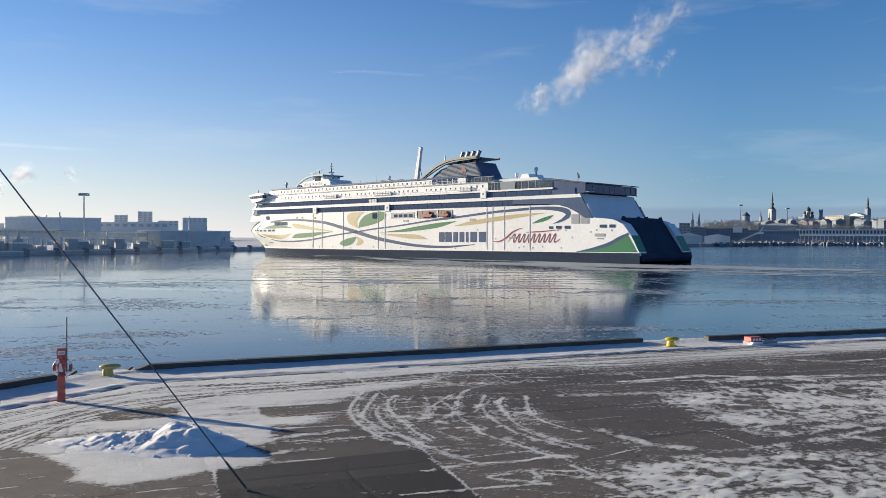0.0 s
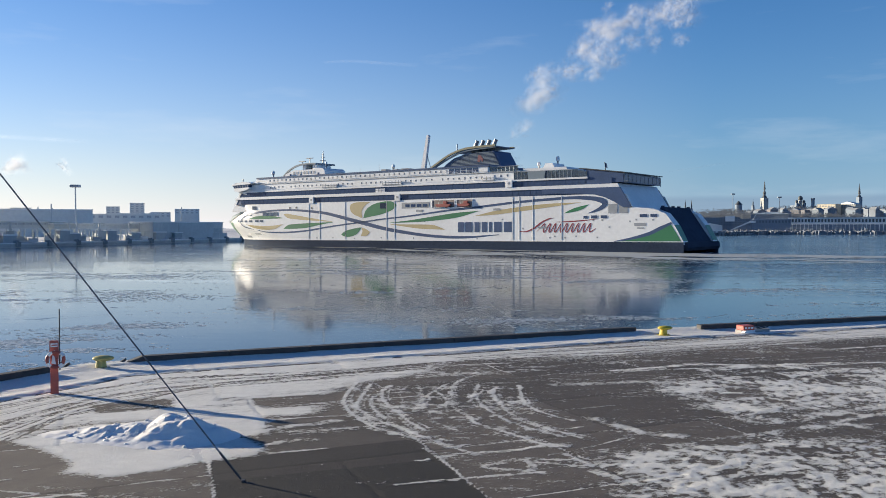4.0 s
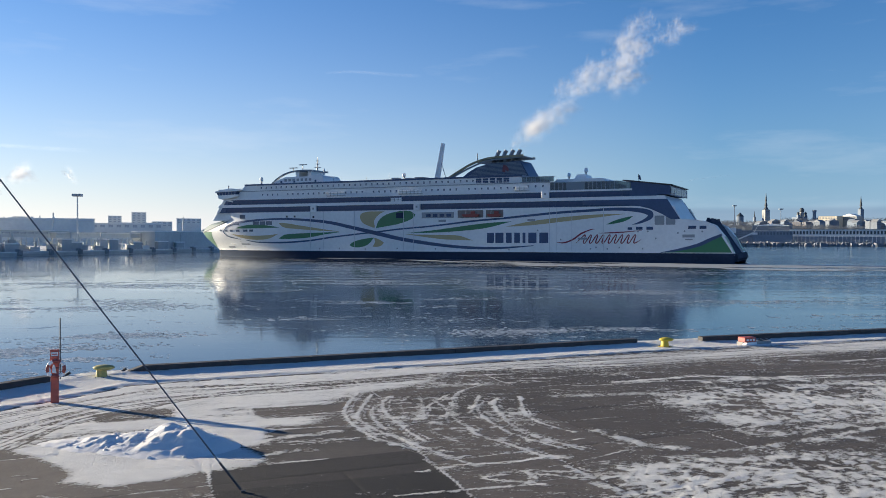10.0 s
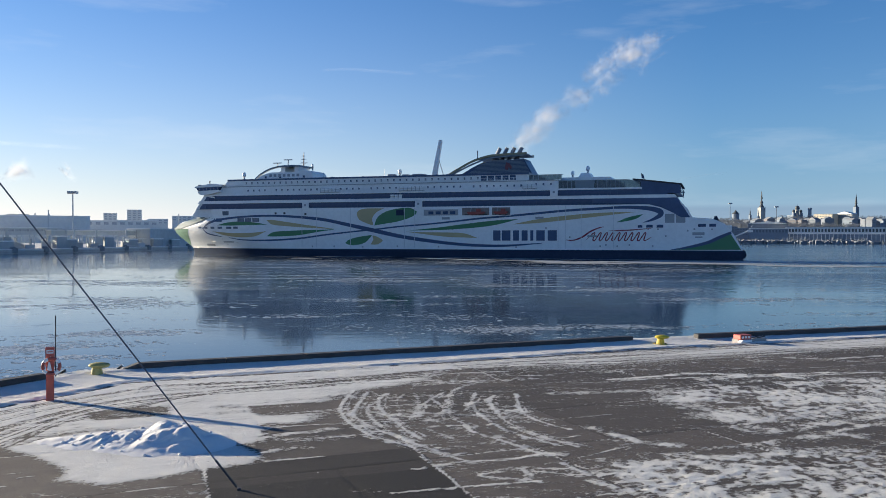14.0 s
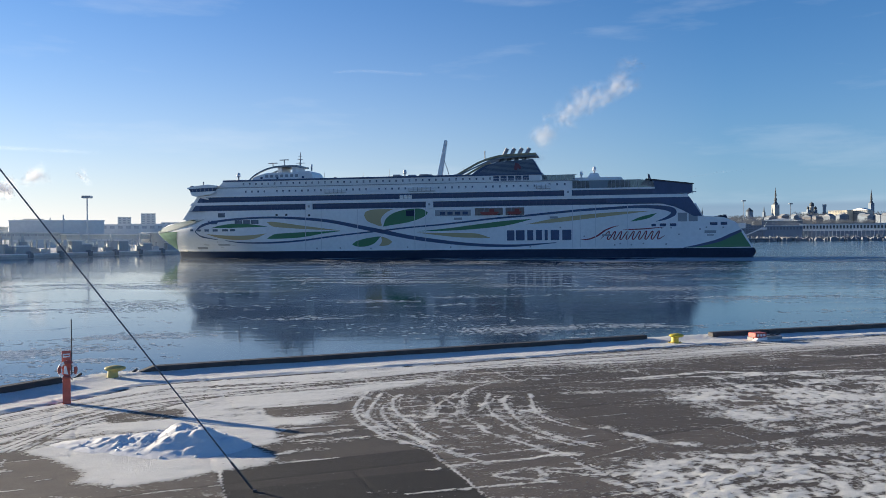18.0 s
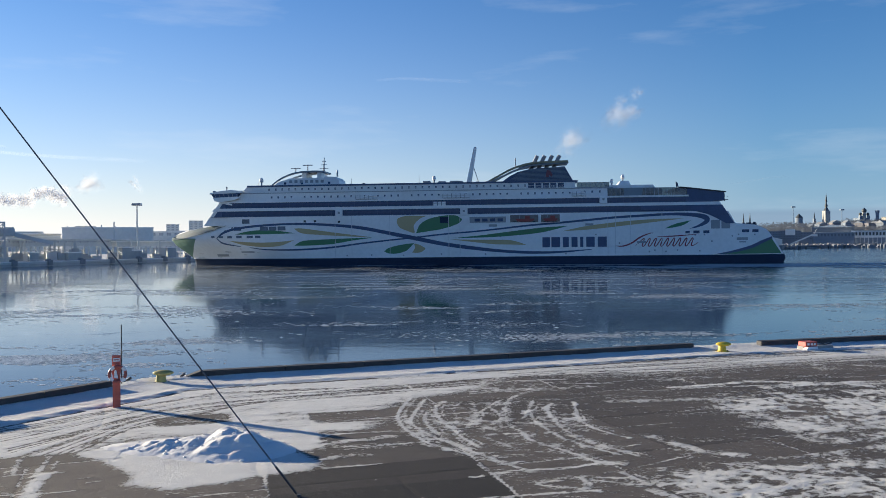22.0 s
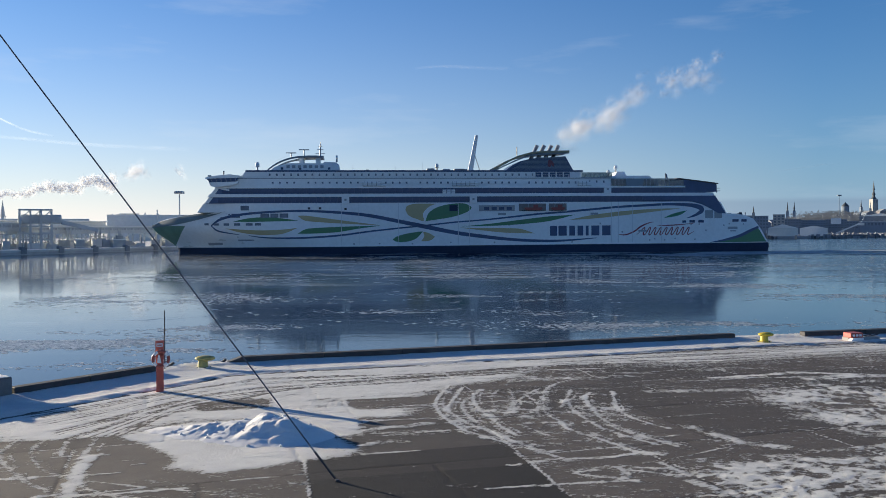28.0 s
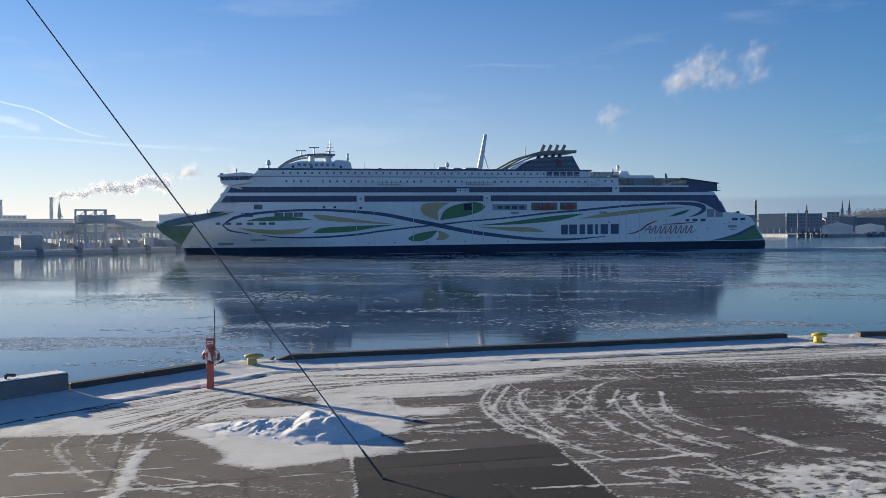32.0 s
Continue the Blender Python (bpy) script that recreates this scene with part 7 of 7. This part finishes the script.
def mast_forest():
    """Rigging, posts and winter covers of the laid-up yachts, too many to tell apart."""
    r = random.Random(44)
    bm = bmesh.new()
    for _ in range(420):
        k = r.random()
        x, y = 296 + 190 * k + r.uniform(-6, 6), 796 + 70 * k + r.uniform(-14, 26)
        w, t = r.choice((0.12, 0.2, 0.9, 1.6, 2.4)), r.uniform(1.2, 6.0)
        if w > 0.5:
            t *= 0.45
        box(bm, x - w, x + w, y - w, y + w, WATER, WATER + t + 1.0)
    me = mesh_of("yacht_rigging", bm, FAR_DARK)
    return tagged(new("yacht_rigging", me), "grey tangle of laid-up yachts, posts and rigging", "boats", kind="stuff")


mast_forest()
for i in range(12):
    x, y = 200 + i * 5.5, 838 + i * 0.6
    pole = thing("jetty_pile", "pale leaning jetty pile", "pile", pose(x, y, WATER), "jetty piles")
    part("post", rodded((0, 0, -1), (0.3, 0, 7.0), 0.35, n=6), FAR_GREY, pole)
jetty = thing("jetty", "low dark jetty on piles", "jetty", pose(202, 692, 0, 0, 0, -17))
part("deck", boxed(-7, 7, -2, 2, 2.6, 3.4), QUAY_WALL, jetty)
for x in (-6, -2, 2, 6):
    part("post", boxed(x - 0.8, x + 0.8, -1.5, 1.5, WATER - 1, 2.6), QUAY_WALL, jetty)
part("hut", boxed(-6.8, -4.0, -1.5, 1.5, 3.4, 5.6), FAR_DARK, jetty)


def clutter(name, spots, mats, label, seed):
    """Steelwork, poles and low sheds beneath the passenger bridges."""
    r = random.Random(seed)
    for s0, s1, back, n in spots:
        for _ in range(n):
            s, b = r.uniform(s0, s1), back + r.uniform(-6, 6)
            a = along_west(s, b)
            h = r.choice((2.5, 3.0, 4.0, 6.5))
            top = thing(name, label, "harbour gear", pose(a[0], a[1], 0, 0, 0, WEST_TURN - 30))
            part("post", boxed(-0.25, 0.25, -0.25, 0.25, 0.0, 1.6 + h), r.choice(mats), top)
            part("box", boxed(-r.uniform(0.8, 3.5), r.uniform(0.8, 3.5), -0.6, 0.8, 0.0, 1.0 + h * r.uniform(0.2, 0.6)), r.choice(mats), top)
            part("beam", boxed(-2.5, 2.5, -0.12, 0.12, 1.4 + h, 1.6 + h), r.choice(mats), top)


clutter("harbour_gear", [(20, 130, 26, 40), (130, 220, 24, 36), (220, 320, 20, 26)], (WEST_STEEL, WEST_DARK, WEST_DARK, WEST_WALL), "pale steel harbour gear below the passenger bridge", 13)


wharf = thing("wharf", "low concrete wharf with snow on it", "wharf", pose(292, 770, 0, 0, 0, -24))
part("deck", boxed(-26, 26, -4, 4, 0.6, 1.6), QUAY_WALL, wharf)
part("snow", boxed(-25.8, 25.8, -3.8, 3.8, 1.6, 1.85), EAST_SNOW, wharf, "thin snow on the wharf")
for i in range(14):
    part("post", rodded((-25 + i * 3.9, -3.6, WATER - 1), (-25 + i * 3.9, -3.6, 0.7), 0.35, n=6), FAR_DARK, wharf)
stair = thing("boarding_stair", "pale sloping boarding gangway on steel legs", "gangway", pose(304, 776, 0, 0, 0, -24))
part("ramp", prismed([(-9, 1.9), (9, 10.2), (9, 11.6), (-9, 3.3)], -1.2, 1.2), EAST_PALE, stair)
part("platform", boxed(9, 14, -1.6, 1.6, 9.8, 11.8), EAST_PALE, stair)
for x in (0.0, 6.0, 12.0):
    part("leg", rodded((x, -1.0, 1.7), (x, -1.0, 6.5 + x * 0.3), 0.2, n=6), FAR_DARK, stair)
    part("leg", rodded((x, 1.0, 1.7), (x, 1.0, 6.5 + x * 0.3), 0.2, n=6), FAR_DARK, stair)
part("mast", rodded((11, 0, 11.8), (14, 0, 17.5), 0.25, 0.1, n=6), EAST_PALE, stair)

# ---- smoke from the ferry's funnel and from the town's chimney ----
scene.cycles.transparent_max_bounces = 128


def smoke_material(name, density, size, thin=0.05):
    m, nt, b = nodes_of(name)
    L = nt.links
    nt.nodes.remove(b)
    out = nt.nodes["Material Output"]
    dif = nt.nodes.new("ShaderNodeBsdfDiffuse")
    dif.inputs[0].default_value = (0.97, 0.97, 0.97, 1)
    trl = nt.nodes.new("ShaderNodeBsdfTranslucent")
    trl.inputs[0].default_value = (0.97, 0.97, 0.97, 1)
    both = nt.nodes.new("ShaderNodeMixShader")
    both.inputs[0].default_value = 0.5
    L.new(dif.outputs[0], both.inputs[1])
    L.new(trl.outputs[0], both.inputs[2])
    clear = nt.nodes.new("ShaderNodeBsdfTransparent")
    mix = nt.nodes.new("ShaderNodeMixShader")
    # each flake fades to nothing at its rim and is broken by wisps
    fade = nt.nodes.new("ShaderNodeAttribute")
    fade.attribute_name = "fade"
    wisp = ramp(nt, tex_noise(nt, 2.2 / size, 4.0, 0.6), 0.36, (thin, thin, thin), 0.62, (1, 1, 1))
    mul = nt.nodes.new("ShaderNodeMath")
    mul.operation = "MULTIPLY"
    L.new(fade.outputs["Fac"], mul.inputs[0])
    L.new(wisp, mul.inputs[1])
    mul2 = nt.nodes.new("ShaderNodeMath")
    mul2.operation = "MULTIPLY"
    L.new(mul.outputs[0], mul2.inputs[0])
    mul2.inputs[1].default_value = density
    L.new(mul2.outputs[0], mix.inputs[0])
    L.new(clear.outputs[0], mix.inputs[1])
    L.new(both.outputs[0], mix.inputs[2])
    L.new(mix.outputs[0], out.inputs[0])
    return m


SMOKE = smoke_material("thin_white_smoke", 0.12, 4.6, 0.12)
PLUME = smoke_material("dense_white_steam", 0.5, 12.0, 0.4)


def puff_mesh(name, seed, r, mat, flakes):
    """A loose cluster of soft flakes, drawn out along the wind."""
    rr = random.Random(seed)
    verts, faces, fade = [], [], []
    lean = Matrix.Rotation(radians(-36), 4, "Y") @ Matrix.Diagonal((1.35, 0.9, 0.85, 1)) @ Matrix.Rotation(radians(36), 4, "Y")
    for i in range(flakes):
        c = Vector((rr.gauss(0, 0.34), rr.gauss(0, 0.34), rr.gauss(0, 0.34))) * r
        s = r * rr.uniform(0.45, 0.85)
        way = Vector((rr.gauss(0, 1), rr.gauss(0, 1), rr.gauss(0, 1))).normalized().to_track_quat("Z", "Y").to_matrix()
        k = len(verts)
        verts.append(lean @ c)
        fade.append(1.0)
        for ring, level in ((0.3, 0.72), (0.65, 0.24), (1.0, 0.0)):
            for a in range(10):
                t = a * math.pi / 5
                verts.append(lean @ (c + way @ Vector((s * ring * math.cos(t), s * ring * math.sin(t), 0.12 * s * math.sin(2 * t + i) * ring))))
                fade.append(level)
        for a in range(10):
            b = (a + 1) % 10
            faces.append((k, k + 1 + a, k + 1 + b))
            for q in (1, 11):
                faces.append((k + q + a, k + q + 10 + a, k + q + 10 + b, k + q + b))
    me = bpy.data.meshes.new(name)
    me.from_pydata(verts, [], faces)
    me.materials.append(mat)
    at = me.attributes.new("fade", "FLOAT", "POINT")
    at.data.foreach_set("value", fade)
    me.polygons.foreach_set("use_smooth", [True] * len(me.polygons))
    return me


PUFF_MESHES = [puff_mesh("smoke_puff", 20 + i, 2.9 + 0.8 * (i % 4), SMOKE, 14) for i in range(8)]
# spells in which the funnel smokes: from, to, how thickly
# ... how long the gas stays clear, how long the billows last
SPELLS = [(-7.8, -3.4, 1.0, 2.1, 8.6), (-3.4, 0.2, 0.9, 2.5, 7.6), (0.9, 4.4, 0.8, 1.9, 7.0), (4.5, 6.4, 0.7, 1.2, 6.4), (7.2, 8.8, 0.3, 0.15, 5.4), (8.9, 10.5, 0.7, 0.15, 5.6), (11.3, 12.0, 0.4, 0.15, 4.0),
          (12.4, 12.8, 0.4, 0.15, 4.0), (13.2, 16.2, 0.65, 0.15, 4.4), (17.2, 17.7, 0.3, 0.15, 4.0), (17.9, 19.5, 0.45, 0.15, 3.2), (21.3, 21.7, 0.25, 0.15, 4.0), (22.6, 24.2, 0.5, 0.3, 6.0),
          (24.8, 25.3, 0.3, 0.15, 4.0), (25.8, 28.0, 0.8, 0.3, 5.4), (30.3, 31.0, 0.12, 0.15, 4.0)]
puffs = []
rs = random.Random(9)
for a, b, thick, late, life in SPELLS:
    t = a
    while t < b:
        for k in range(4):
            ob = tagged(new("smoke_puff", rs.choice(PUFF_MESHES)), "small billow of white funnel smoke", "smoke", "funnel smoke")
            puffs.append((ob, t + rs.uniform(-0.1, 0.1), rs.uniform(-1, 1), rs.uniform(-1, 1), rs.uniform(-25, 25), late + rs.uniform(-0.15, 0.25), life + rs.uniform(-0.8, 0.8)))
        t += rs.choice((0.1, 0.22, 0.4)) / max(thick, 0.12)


def ferry_at(t):
    rows = FERRY_ROWS
    t = min(max(t, rows[0][0]), rows[-1][0])
    for p, q in zip(rows, rows[1:]):
        if t <= q[0]:
            k = (t - p[0]) / (q[0] - p[0])
            return [p[i] + (q[i] - p[i]) * k for i in (1, 2, 3)]
    return rows[-1][1:]


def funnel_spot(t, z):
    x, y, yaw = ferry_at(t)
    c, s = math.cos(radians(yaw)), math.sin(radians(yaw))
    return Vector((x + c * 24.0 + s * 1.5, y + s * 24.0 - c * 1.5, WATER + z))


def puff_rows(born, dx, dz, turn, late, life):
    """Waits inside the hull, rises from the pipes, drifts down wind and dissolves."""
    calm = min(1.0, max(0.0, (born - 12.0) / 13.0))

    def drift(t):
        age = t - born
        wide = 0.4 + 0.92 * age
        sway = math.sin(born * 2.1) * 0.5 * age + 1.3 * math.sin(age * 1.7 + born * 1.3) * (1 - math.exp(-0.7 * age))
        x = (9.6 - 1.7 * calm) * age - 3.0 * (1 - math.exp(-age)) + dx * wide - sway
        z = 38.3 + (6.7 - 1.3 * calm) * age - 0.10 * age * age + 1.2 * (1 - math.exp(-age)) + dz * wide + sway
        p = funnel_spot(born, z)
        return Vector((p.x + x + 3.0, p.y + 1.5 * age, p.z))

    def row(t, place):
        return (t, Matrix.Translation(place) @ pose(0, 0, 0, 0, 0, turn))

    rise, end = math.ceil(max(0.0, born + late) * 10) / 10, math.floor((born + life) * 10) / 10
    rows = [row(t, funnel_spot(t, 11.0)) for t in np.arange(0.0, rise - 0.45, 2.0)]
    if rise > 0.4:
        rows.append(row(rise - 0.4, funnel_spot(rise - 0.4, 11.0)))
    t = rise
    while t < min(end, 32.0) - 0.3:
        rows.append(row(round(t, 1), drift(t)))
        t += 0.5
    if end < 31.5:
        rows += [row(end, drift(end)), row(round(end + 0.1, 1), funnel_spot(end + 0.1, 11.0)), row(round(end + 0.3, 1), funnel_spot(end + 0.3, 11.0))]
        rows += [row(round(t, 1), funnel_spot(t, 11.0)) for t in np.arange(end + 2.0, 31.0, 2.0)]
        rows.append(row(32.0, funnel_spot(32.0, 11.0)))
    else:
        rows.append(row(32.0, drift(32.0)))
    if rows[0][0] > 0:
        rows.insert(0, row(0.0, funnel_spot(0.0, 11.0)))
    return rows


# thin high streaks of ice cloud and an old vapour trail
def streak_material():
    m, nt, b = nodes_of("thin_ice_cloud")
    L = nt.links
    out = nt.nodes["Material Output"]
    clear, mix = nt.nodes.new("ShaderNodeBsdfTransparent"), nt.nodes.new("ShaderNodeMixShader")
    trl = nt.nodes.new("ShaderNodeBsdfTranslucent")
    trl.inputs[0].default_value = (0.95, 0.95, 0.95, 1)
    a = nt.nodes.new("ShaderNodeAttribute")
    a.attribute_name = "veil"
    n = ramp(nt, tex_noise(nt, 0.02, 5.0, 0.6, (0.3, 1, 1.5)), 0.3, (0.25, 0.25, 0.25), 0.7, (1, 1, 1))
    mul = nt.nodes.new("ShaderNodeMath")
    mul.operation = "MULTIPLY"
    L.new(a.outputs["Fac"], mul.inputs[0])
    L.new(n, mul.inputs[1])
    L.new(mul.outputs[0], mix.inputs[0])
    L.new(clear.outputs[0], mix.inputs[1])
    L.new(trl.outputs[0], mix.inputs[2])
    L.new(mix.outputs[0], out.inputs[0])
    return m


ICE_CLOUD = streak_material()


def sky_streak(name, line, width, strength, label):
    """A thin veil 4 km off; line gives bearing and height in degrees."""
    pts = spline(line, 8)
    verts, faces, veil = [], [], []
    for i, (a, e) in enumerate(pts):
        k = i / (len(pts) - 1)
        fade = math.sin(math.pi * min(1.0, 0.08 + k * 0.95)) ** 0.6
        for j in range(7):
            ee = radians(e + (j - 3) / 3 * width * (0.6 + 0.4 * k))
            verts.append((4000 * math.sin(radians(a)), 4000 * math.cos(radians(a)), EYE[2] + 4000 * math.tan(ee)))
            veil.append(strength * fade * max(0.0, 1 - ((j - 3) / 3) ** 2))
        if i:
            for j in range(6):
                q = i * 7 + j
                faces.append((q - 7, q, q + 1, q - 6))
    me = bpy.data.meshes.new(name)
    me.from_pydata(verts, [], faces)
    me.materials.append(ICE_CLOUD)
    at = me.attributes.new("veil", "FLOAT", "POINT")
    at.data.foreach_set("value", veil)
    return tagged(new(name, me), label, "cloud", kind="structure")


sky_streak("backdrop_trail", [(-38.0, 8.6), (-34.8, 7.8), (-33.0, 7.42), (-31.45, 6.65), (-30.2, 6.15), (-28.57, 5.85)], 0.09, 0.20, "old white vapour trail")
sky_streak("backdrop_cloud", [(-37.0, 5.7), (-32.4, 5.75), (-27.2, 5.47), (-23.7, 5.38), (-20.0, 5.3)], 0.16, 0.07, "thin streak of high cloud")
sky_streak("backdrop_cloud", [(-38.0, 7.0), (-34.8, 6.82), (-33.2, 6.4), (-32.6, 6.25)], 0.35, 0.10, "thin streak of high cloud")
sky_streak("backdrop_cloud", [(-6.0, 10.85), (-4.3, 10.98), (-2.4, 10.9), (-0.5, 10.8), (0.6, 10.8)], 0.16, 0.05, "thin streak of high cloud")
sky_streak("backdrop_cloud", [(17.0, 3.6), (18.5, 3.8), (20.0, 4.0), (21.0, 4.0)], 0.10, 0.05, "thin streak of high cloud")

# the steady plume of the power station
STEAM_MESHES = [puff_mesh("steam_puff", 60 + i, 6.0 + 1.6 * i, PLUME, 22) for i in range(6)]
CLOUD = smoke_material("soft_cumulus", 0.22, 15.0, 0.2)
CLOUD_MESHES = [puff_mesh("cloud_puff", 80 + i, 10.0 + 2.2 * i, CLOUD, 22) for i in range(4)]
steam = []
for i, (x, z) in enumerate(((-590, 97), (-578, 104), (-584, 100), (-571, 101), (-508, 100), (-617, 93))):
    ob = tagged(new("cloud_puff", CLOUD_MESHES[(1, 3, 2, 1, 0, 0)[i]]), "small soft white cloud low in the sky", "cloud", "low clouds")
    steam.append((ob, Vector((x, 1300, z)), i * 61))
for i in range(30):
    ob = tagged(new("steam_puff", STEAM_MESHES[min(5, int(i / 29 * 4.5) + i % 2)]), "white billow of chimney steam", "steam", "chimney steam")
    k = i / 29
    steam.append((ob, Vector((-798 + 4 + 172 * k + rs.uniform(-2, 2), 1270 + 30 * k, 62 + 26 * k ** 0.8 + 4 * math.sin(k * 17) * k + rs.uniform(-5, 5) * (0.25 + k))), i * 47))

FERRY_ROWS = [   # seconds, x, y, heading
    (0.0, 1.76, 319.95, -45.08),
    (0.5, 2.55, 318.96, -44.14),
    (1.0, 3.31, 318.05, -43.23),
    (1.5, 4.01, 317.18, -42.32),
    (2.0, 4.69, 316.40, -41.46),
    (2.5, 5.35, 315.60, -40.59),
    (3.0, 6.00, 314.79, -39.72),
    (3.5, 6.62, 313.99, -38.86),
    (5.5, 8.80, 311.03, -35.45),
    (6.0, 9.23, 310.39, -34.58),
    (6.5, 9.62, 309.74, -33.66),
    (7.0, 10.04, 309.06, -32.73),
    (7.5, 10.39, 308.49, -31.84),
    (8.0, 10.71, 307.94, -30.96),
    (8.5, 11.05, 307.40, -30.10),
    (9.0, 11.30, 306.79, -29.23),
    (9.5, 11.47, 306.21, -28.35),
    (10.0, 11.63, 305.65, -27.44),
    (10.5, 11.83, 305.14, -26.51),
    (11.0, 11.93, 304.73, -25.57),
    (11.5, 11.99, 304.37, -24.66),
    (12.0, 12.10, 304.17, -23.78),
    (12.5, 12.12, 303.91, -22.86),
    (13.0, 12.06, 303.63, -21.91),
    (13.5, 12.02, 303.35, -20.95),
    (14.0, 11.93, 303.03, -19.96),
    (14.5, 11.75, 302.86, -18.93),
    (16.5, 10.71, 302.62, -14.74),
    (17.0, 10.37, 302.47, -13.72),
    (17.5, 10.00, 302.40, -12.71),
    (18.0, 9.55, 302.30, -11.70),
    (18.5, 9.13, 302.25, -10.69),
    (19.0, 8.57, 302.18, -9.67),
    (19.5, 8.03, 302.08, -8.64),
    (20.0, 7.36, 301.93, -7.59),
    (20.5, 6.63, 301.83, -6.55),
    (21.0, 5.93, 301.70, -5.49),
    (21.5, 5.23, 301.71, -4.40),
    (22.0, 4.44, 301.77, -3.28),
    (22.5, 3.65, 301.78, -2.13),
    (23.0, 2.77, 301.77, -0.95),
    (23.5, 1.77, 301.71, 0.25),
    (24.0, 0.72, 301.58, 1.48),
    (24.5, -0.31, 301.56, 2.68),
    (25.0, -1.41, 301.68, 3.87),
    (25.5, -2.61, 301.74, 5.05),
    (27.5, -7.80, 301.77, 9.75),
    (28.0, -9.15, 301.80, 10.87),
    (28.5, -10.74, 302.10, 11.93),
    (29.0, -12.27, 302.28, 12.99),
    (29.5, -13.75, 302.26, 14.06),
    (30.0, -15.49, 302.28, 15.17),
    (30.5, -17.17, 302.38, 16.33),
    (31.0, -18.95, 302.46, 17.49),
    (31.5, -20.67, 302.35, 18.60),
    (32.0, -22.52, 301.98, 19.68),
]

# ---- foam and broken ice along the ferry's waterline ----
def wash_material():
    m, nt, b = nodes_of("wash_foam")
    L = nt.links
    out = nt.nodes["Material Output"]
    clear = nt.nodes.new("ShaderNodeBsdfTransparent")
    mix = nt.nodes.new("ShaderNodeMixShader")
    a = nt.nodes.new("ShaderNodeAttribute")
    a.attribute_name = "foam"
    n = tex_noise(nt, 0.085, 7.0, 0.68, (0.4, 0.8, 1))
    add = nt.nodes.new("ShaderNodeMath")
    add.operation = "ADD"
    L.new(n, add.inputs[0])
    L.new(a.outputs["Fac"], add.inputs[1])
    L.new(ramp(nt, add.outputs[0], 0.95, (0, 0, 0), 1.12, (0.75, 0.75, 0.75)), mix.inputs[0])
    b.inputs["Base Color"].default_value = (0.52, 0.56, 0.57, 1)
    b.inputs["Roughness"].default_value = 0.7
    L.new(clear.outputs[0], mix.inputs[1])
    L.new(b.outputs[0], mix.inputs[2])
    L.new(mix.outputs[0], out.inputs[0])
    return m


def wash_sheet():
    xs, ys = np.linspace(-106, 260, 460), np.linspace(-92, -12, 60)
    bm = bmesh.new()
    grid = [[bm.verts.new((x, y + (max(0, x - 98) * 0.10), 0)) for y in ys] for x in xs]
    for i in range(len(xs) - 1):
        for j in range(len(ys) - 1):
            bm.faces.new((grid[i][j], grid[i + 1][j], grid[i + 1][j + 1], grid[i][j + 1]))
    bm.verts.index_update()
    me = mesh_of("wash", bm, wash_material())
    at = me.attributes.new("foam", "FLOAT", "POINT")
    co = np.empty(len(me.vertices) * 3, np.float32)
    me.vertices.foreach_get("co", co)
    co = co.reshape(-1, 3)
    off = np.abs(co[:, 1] + 17.5 - np.clip(co[:, 0] - 98, 0, None) * 0.1)
    patch = value_noise(co[:, 0] * 0.035, co[:, 1] * 0.11, 92) + 0.5 * value_noise(co[:, 0] * 0.09, co[:, 1] * 0.3, 93)
    level = 0.44 - off * 0.003 + 0.42 * (patch - 0.75)
    level += 0.10 * np.clip((co[:, 0] - 10) / 70, 0, 1) + 0.10 * np.exp(-off / 2.5) * np.clip((co[:, 0] - 40) / 40, 0, 1)
    level *= np.clip((co[:, 0] + 106) / 60, 0, 1) * np.clip((255 - co[:, 0]) / 120, 0, 1) * np.clip((75 - off) / 30, 0, 1)
    co[:, 2] = 0.05 * value_noise(co[:, 0] * 0.9, co[:, 1] * 0.9, 91)
    me.vertices.foreach_set("co", co.ravel())
    at.data.foreach_set("value", level.astype(np.float32))
    return tagged(new("wash", me), "streaks of foam and broken ice beside the hull", "foam", kind="stuff")


wash = wash_sheet()

def motions():
    walk(ferry, [(t, pose(x, y, WATER, 0, -0.26, yaw)) for t, x, y, yaw in FERRY_ROWS])
    walk(wash, [(t, pose(x, y, WATER + 0.04, 0, 0, yaw)) for t, x, y, yaw in FERRY_ROWS])
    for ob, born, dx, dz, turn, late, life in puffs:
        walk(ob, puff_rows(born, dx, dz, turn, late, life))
    for ob, p, turn in steam:
        walk(ob, [(t, Matrix.Translation(p + Vector((0.8 * (t - 30), 0, 0.1 * (t - 30)))) @ pose(0, 0, 0, 0, 0, turn + 0.5 * t)) for t in (0.0, 16.0, 32.0)])


motions()
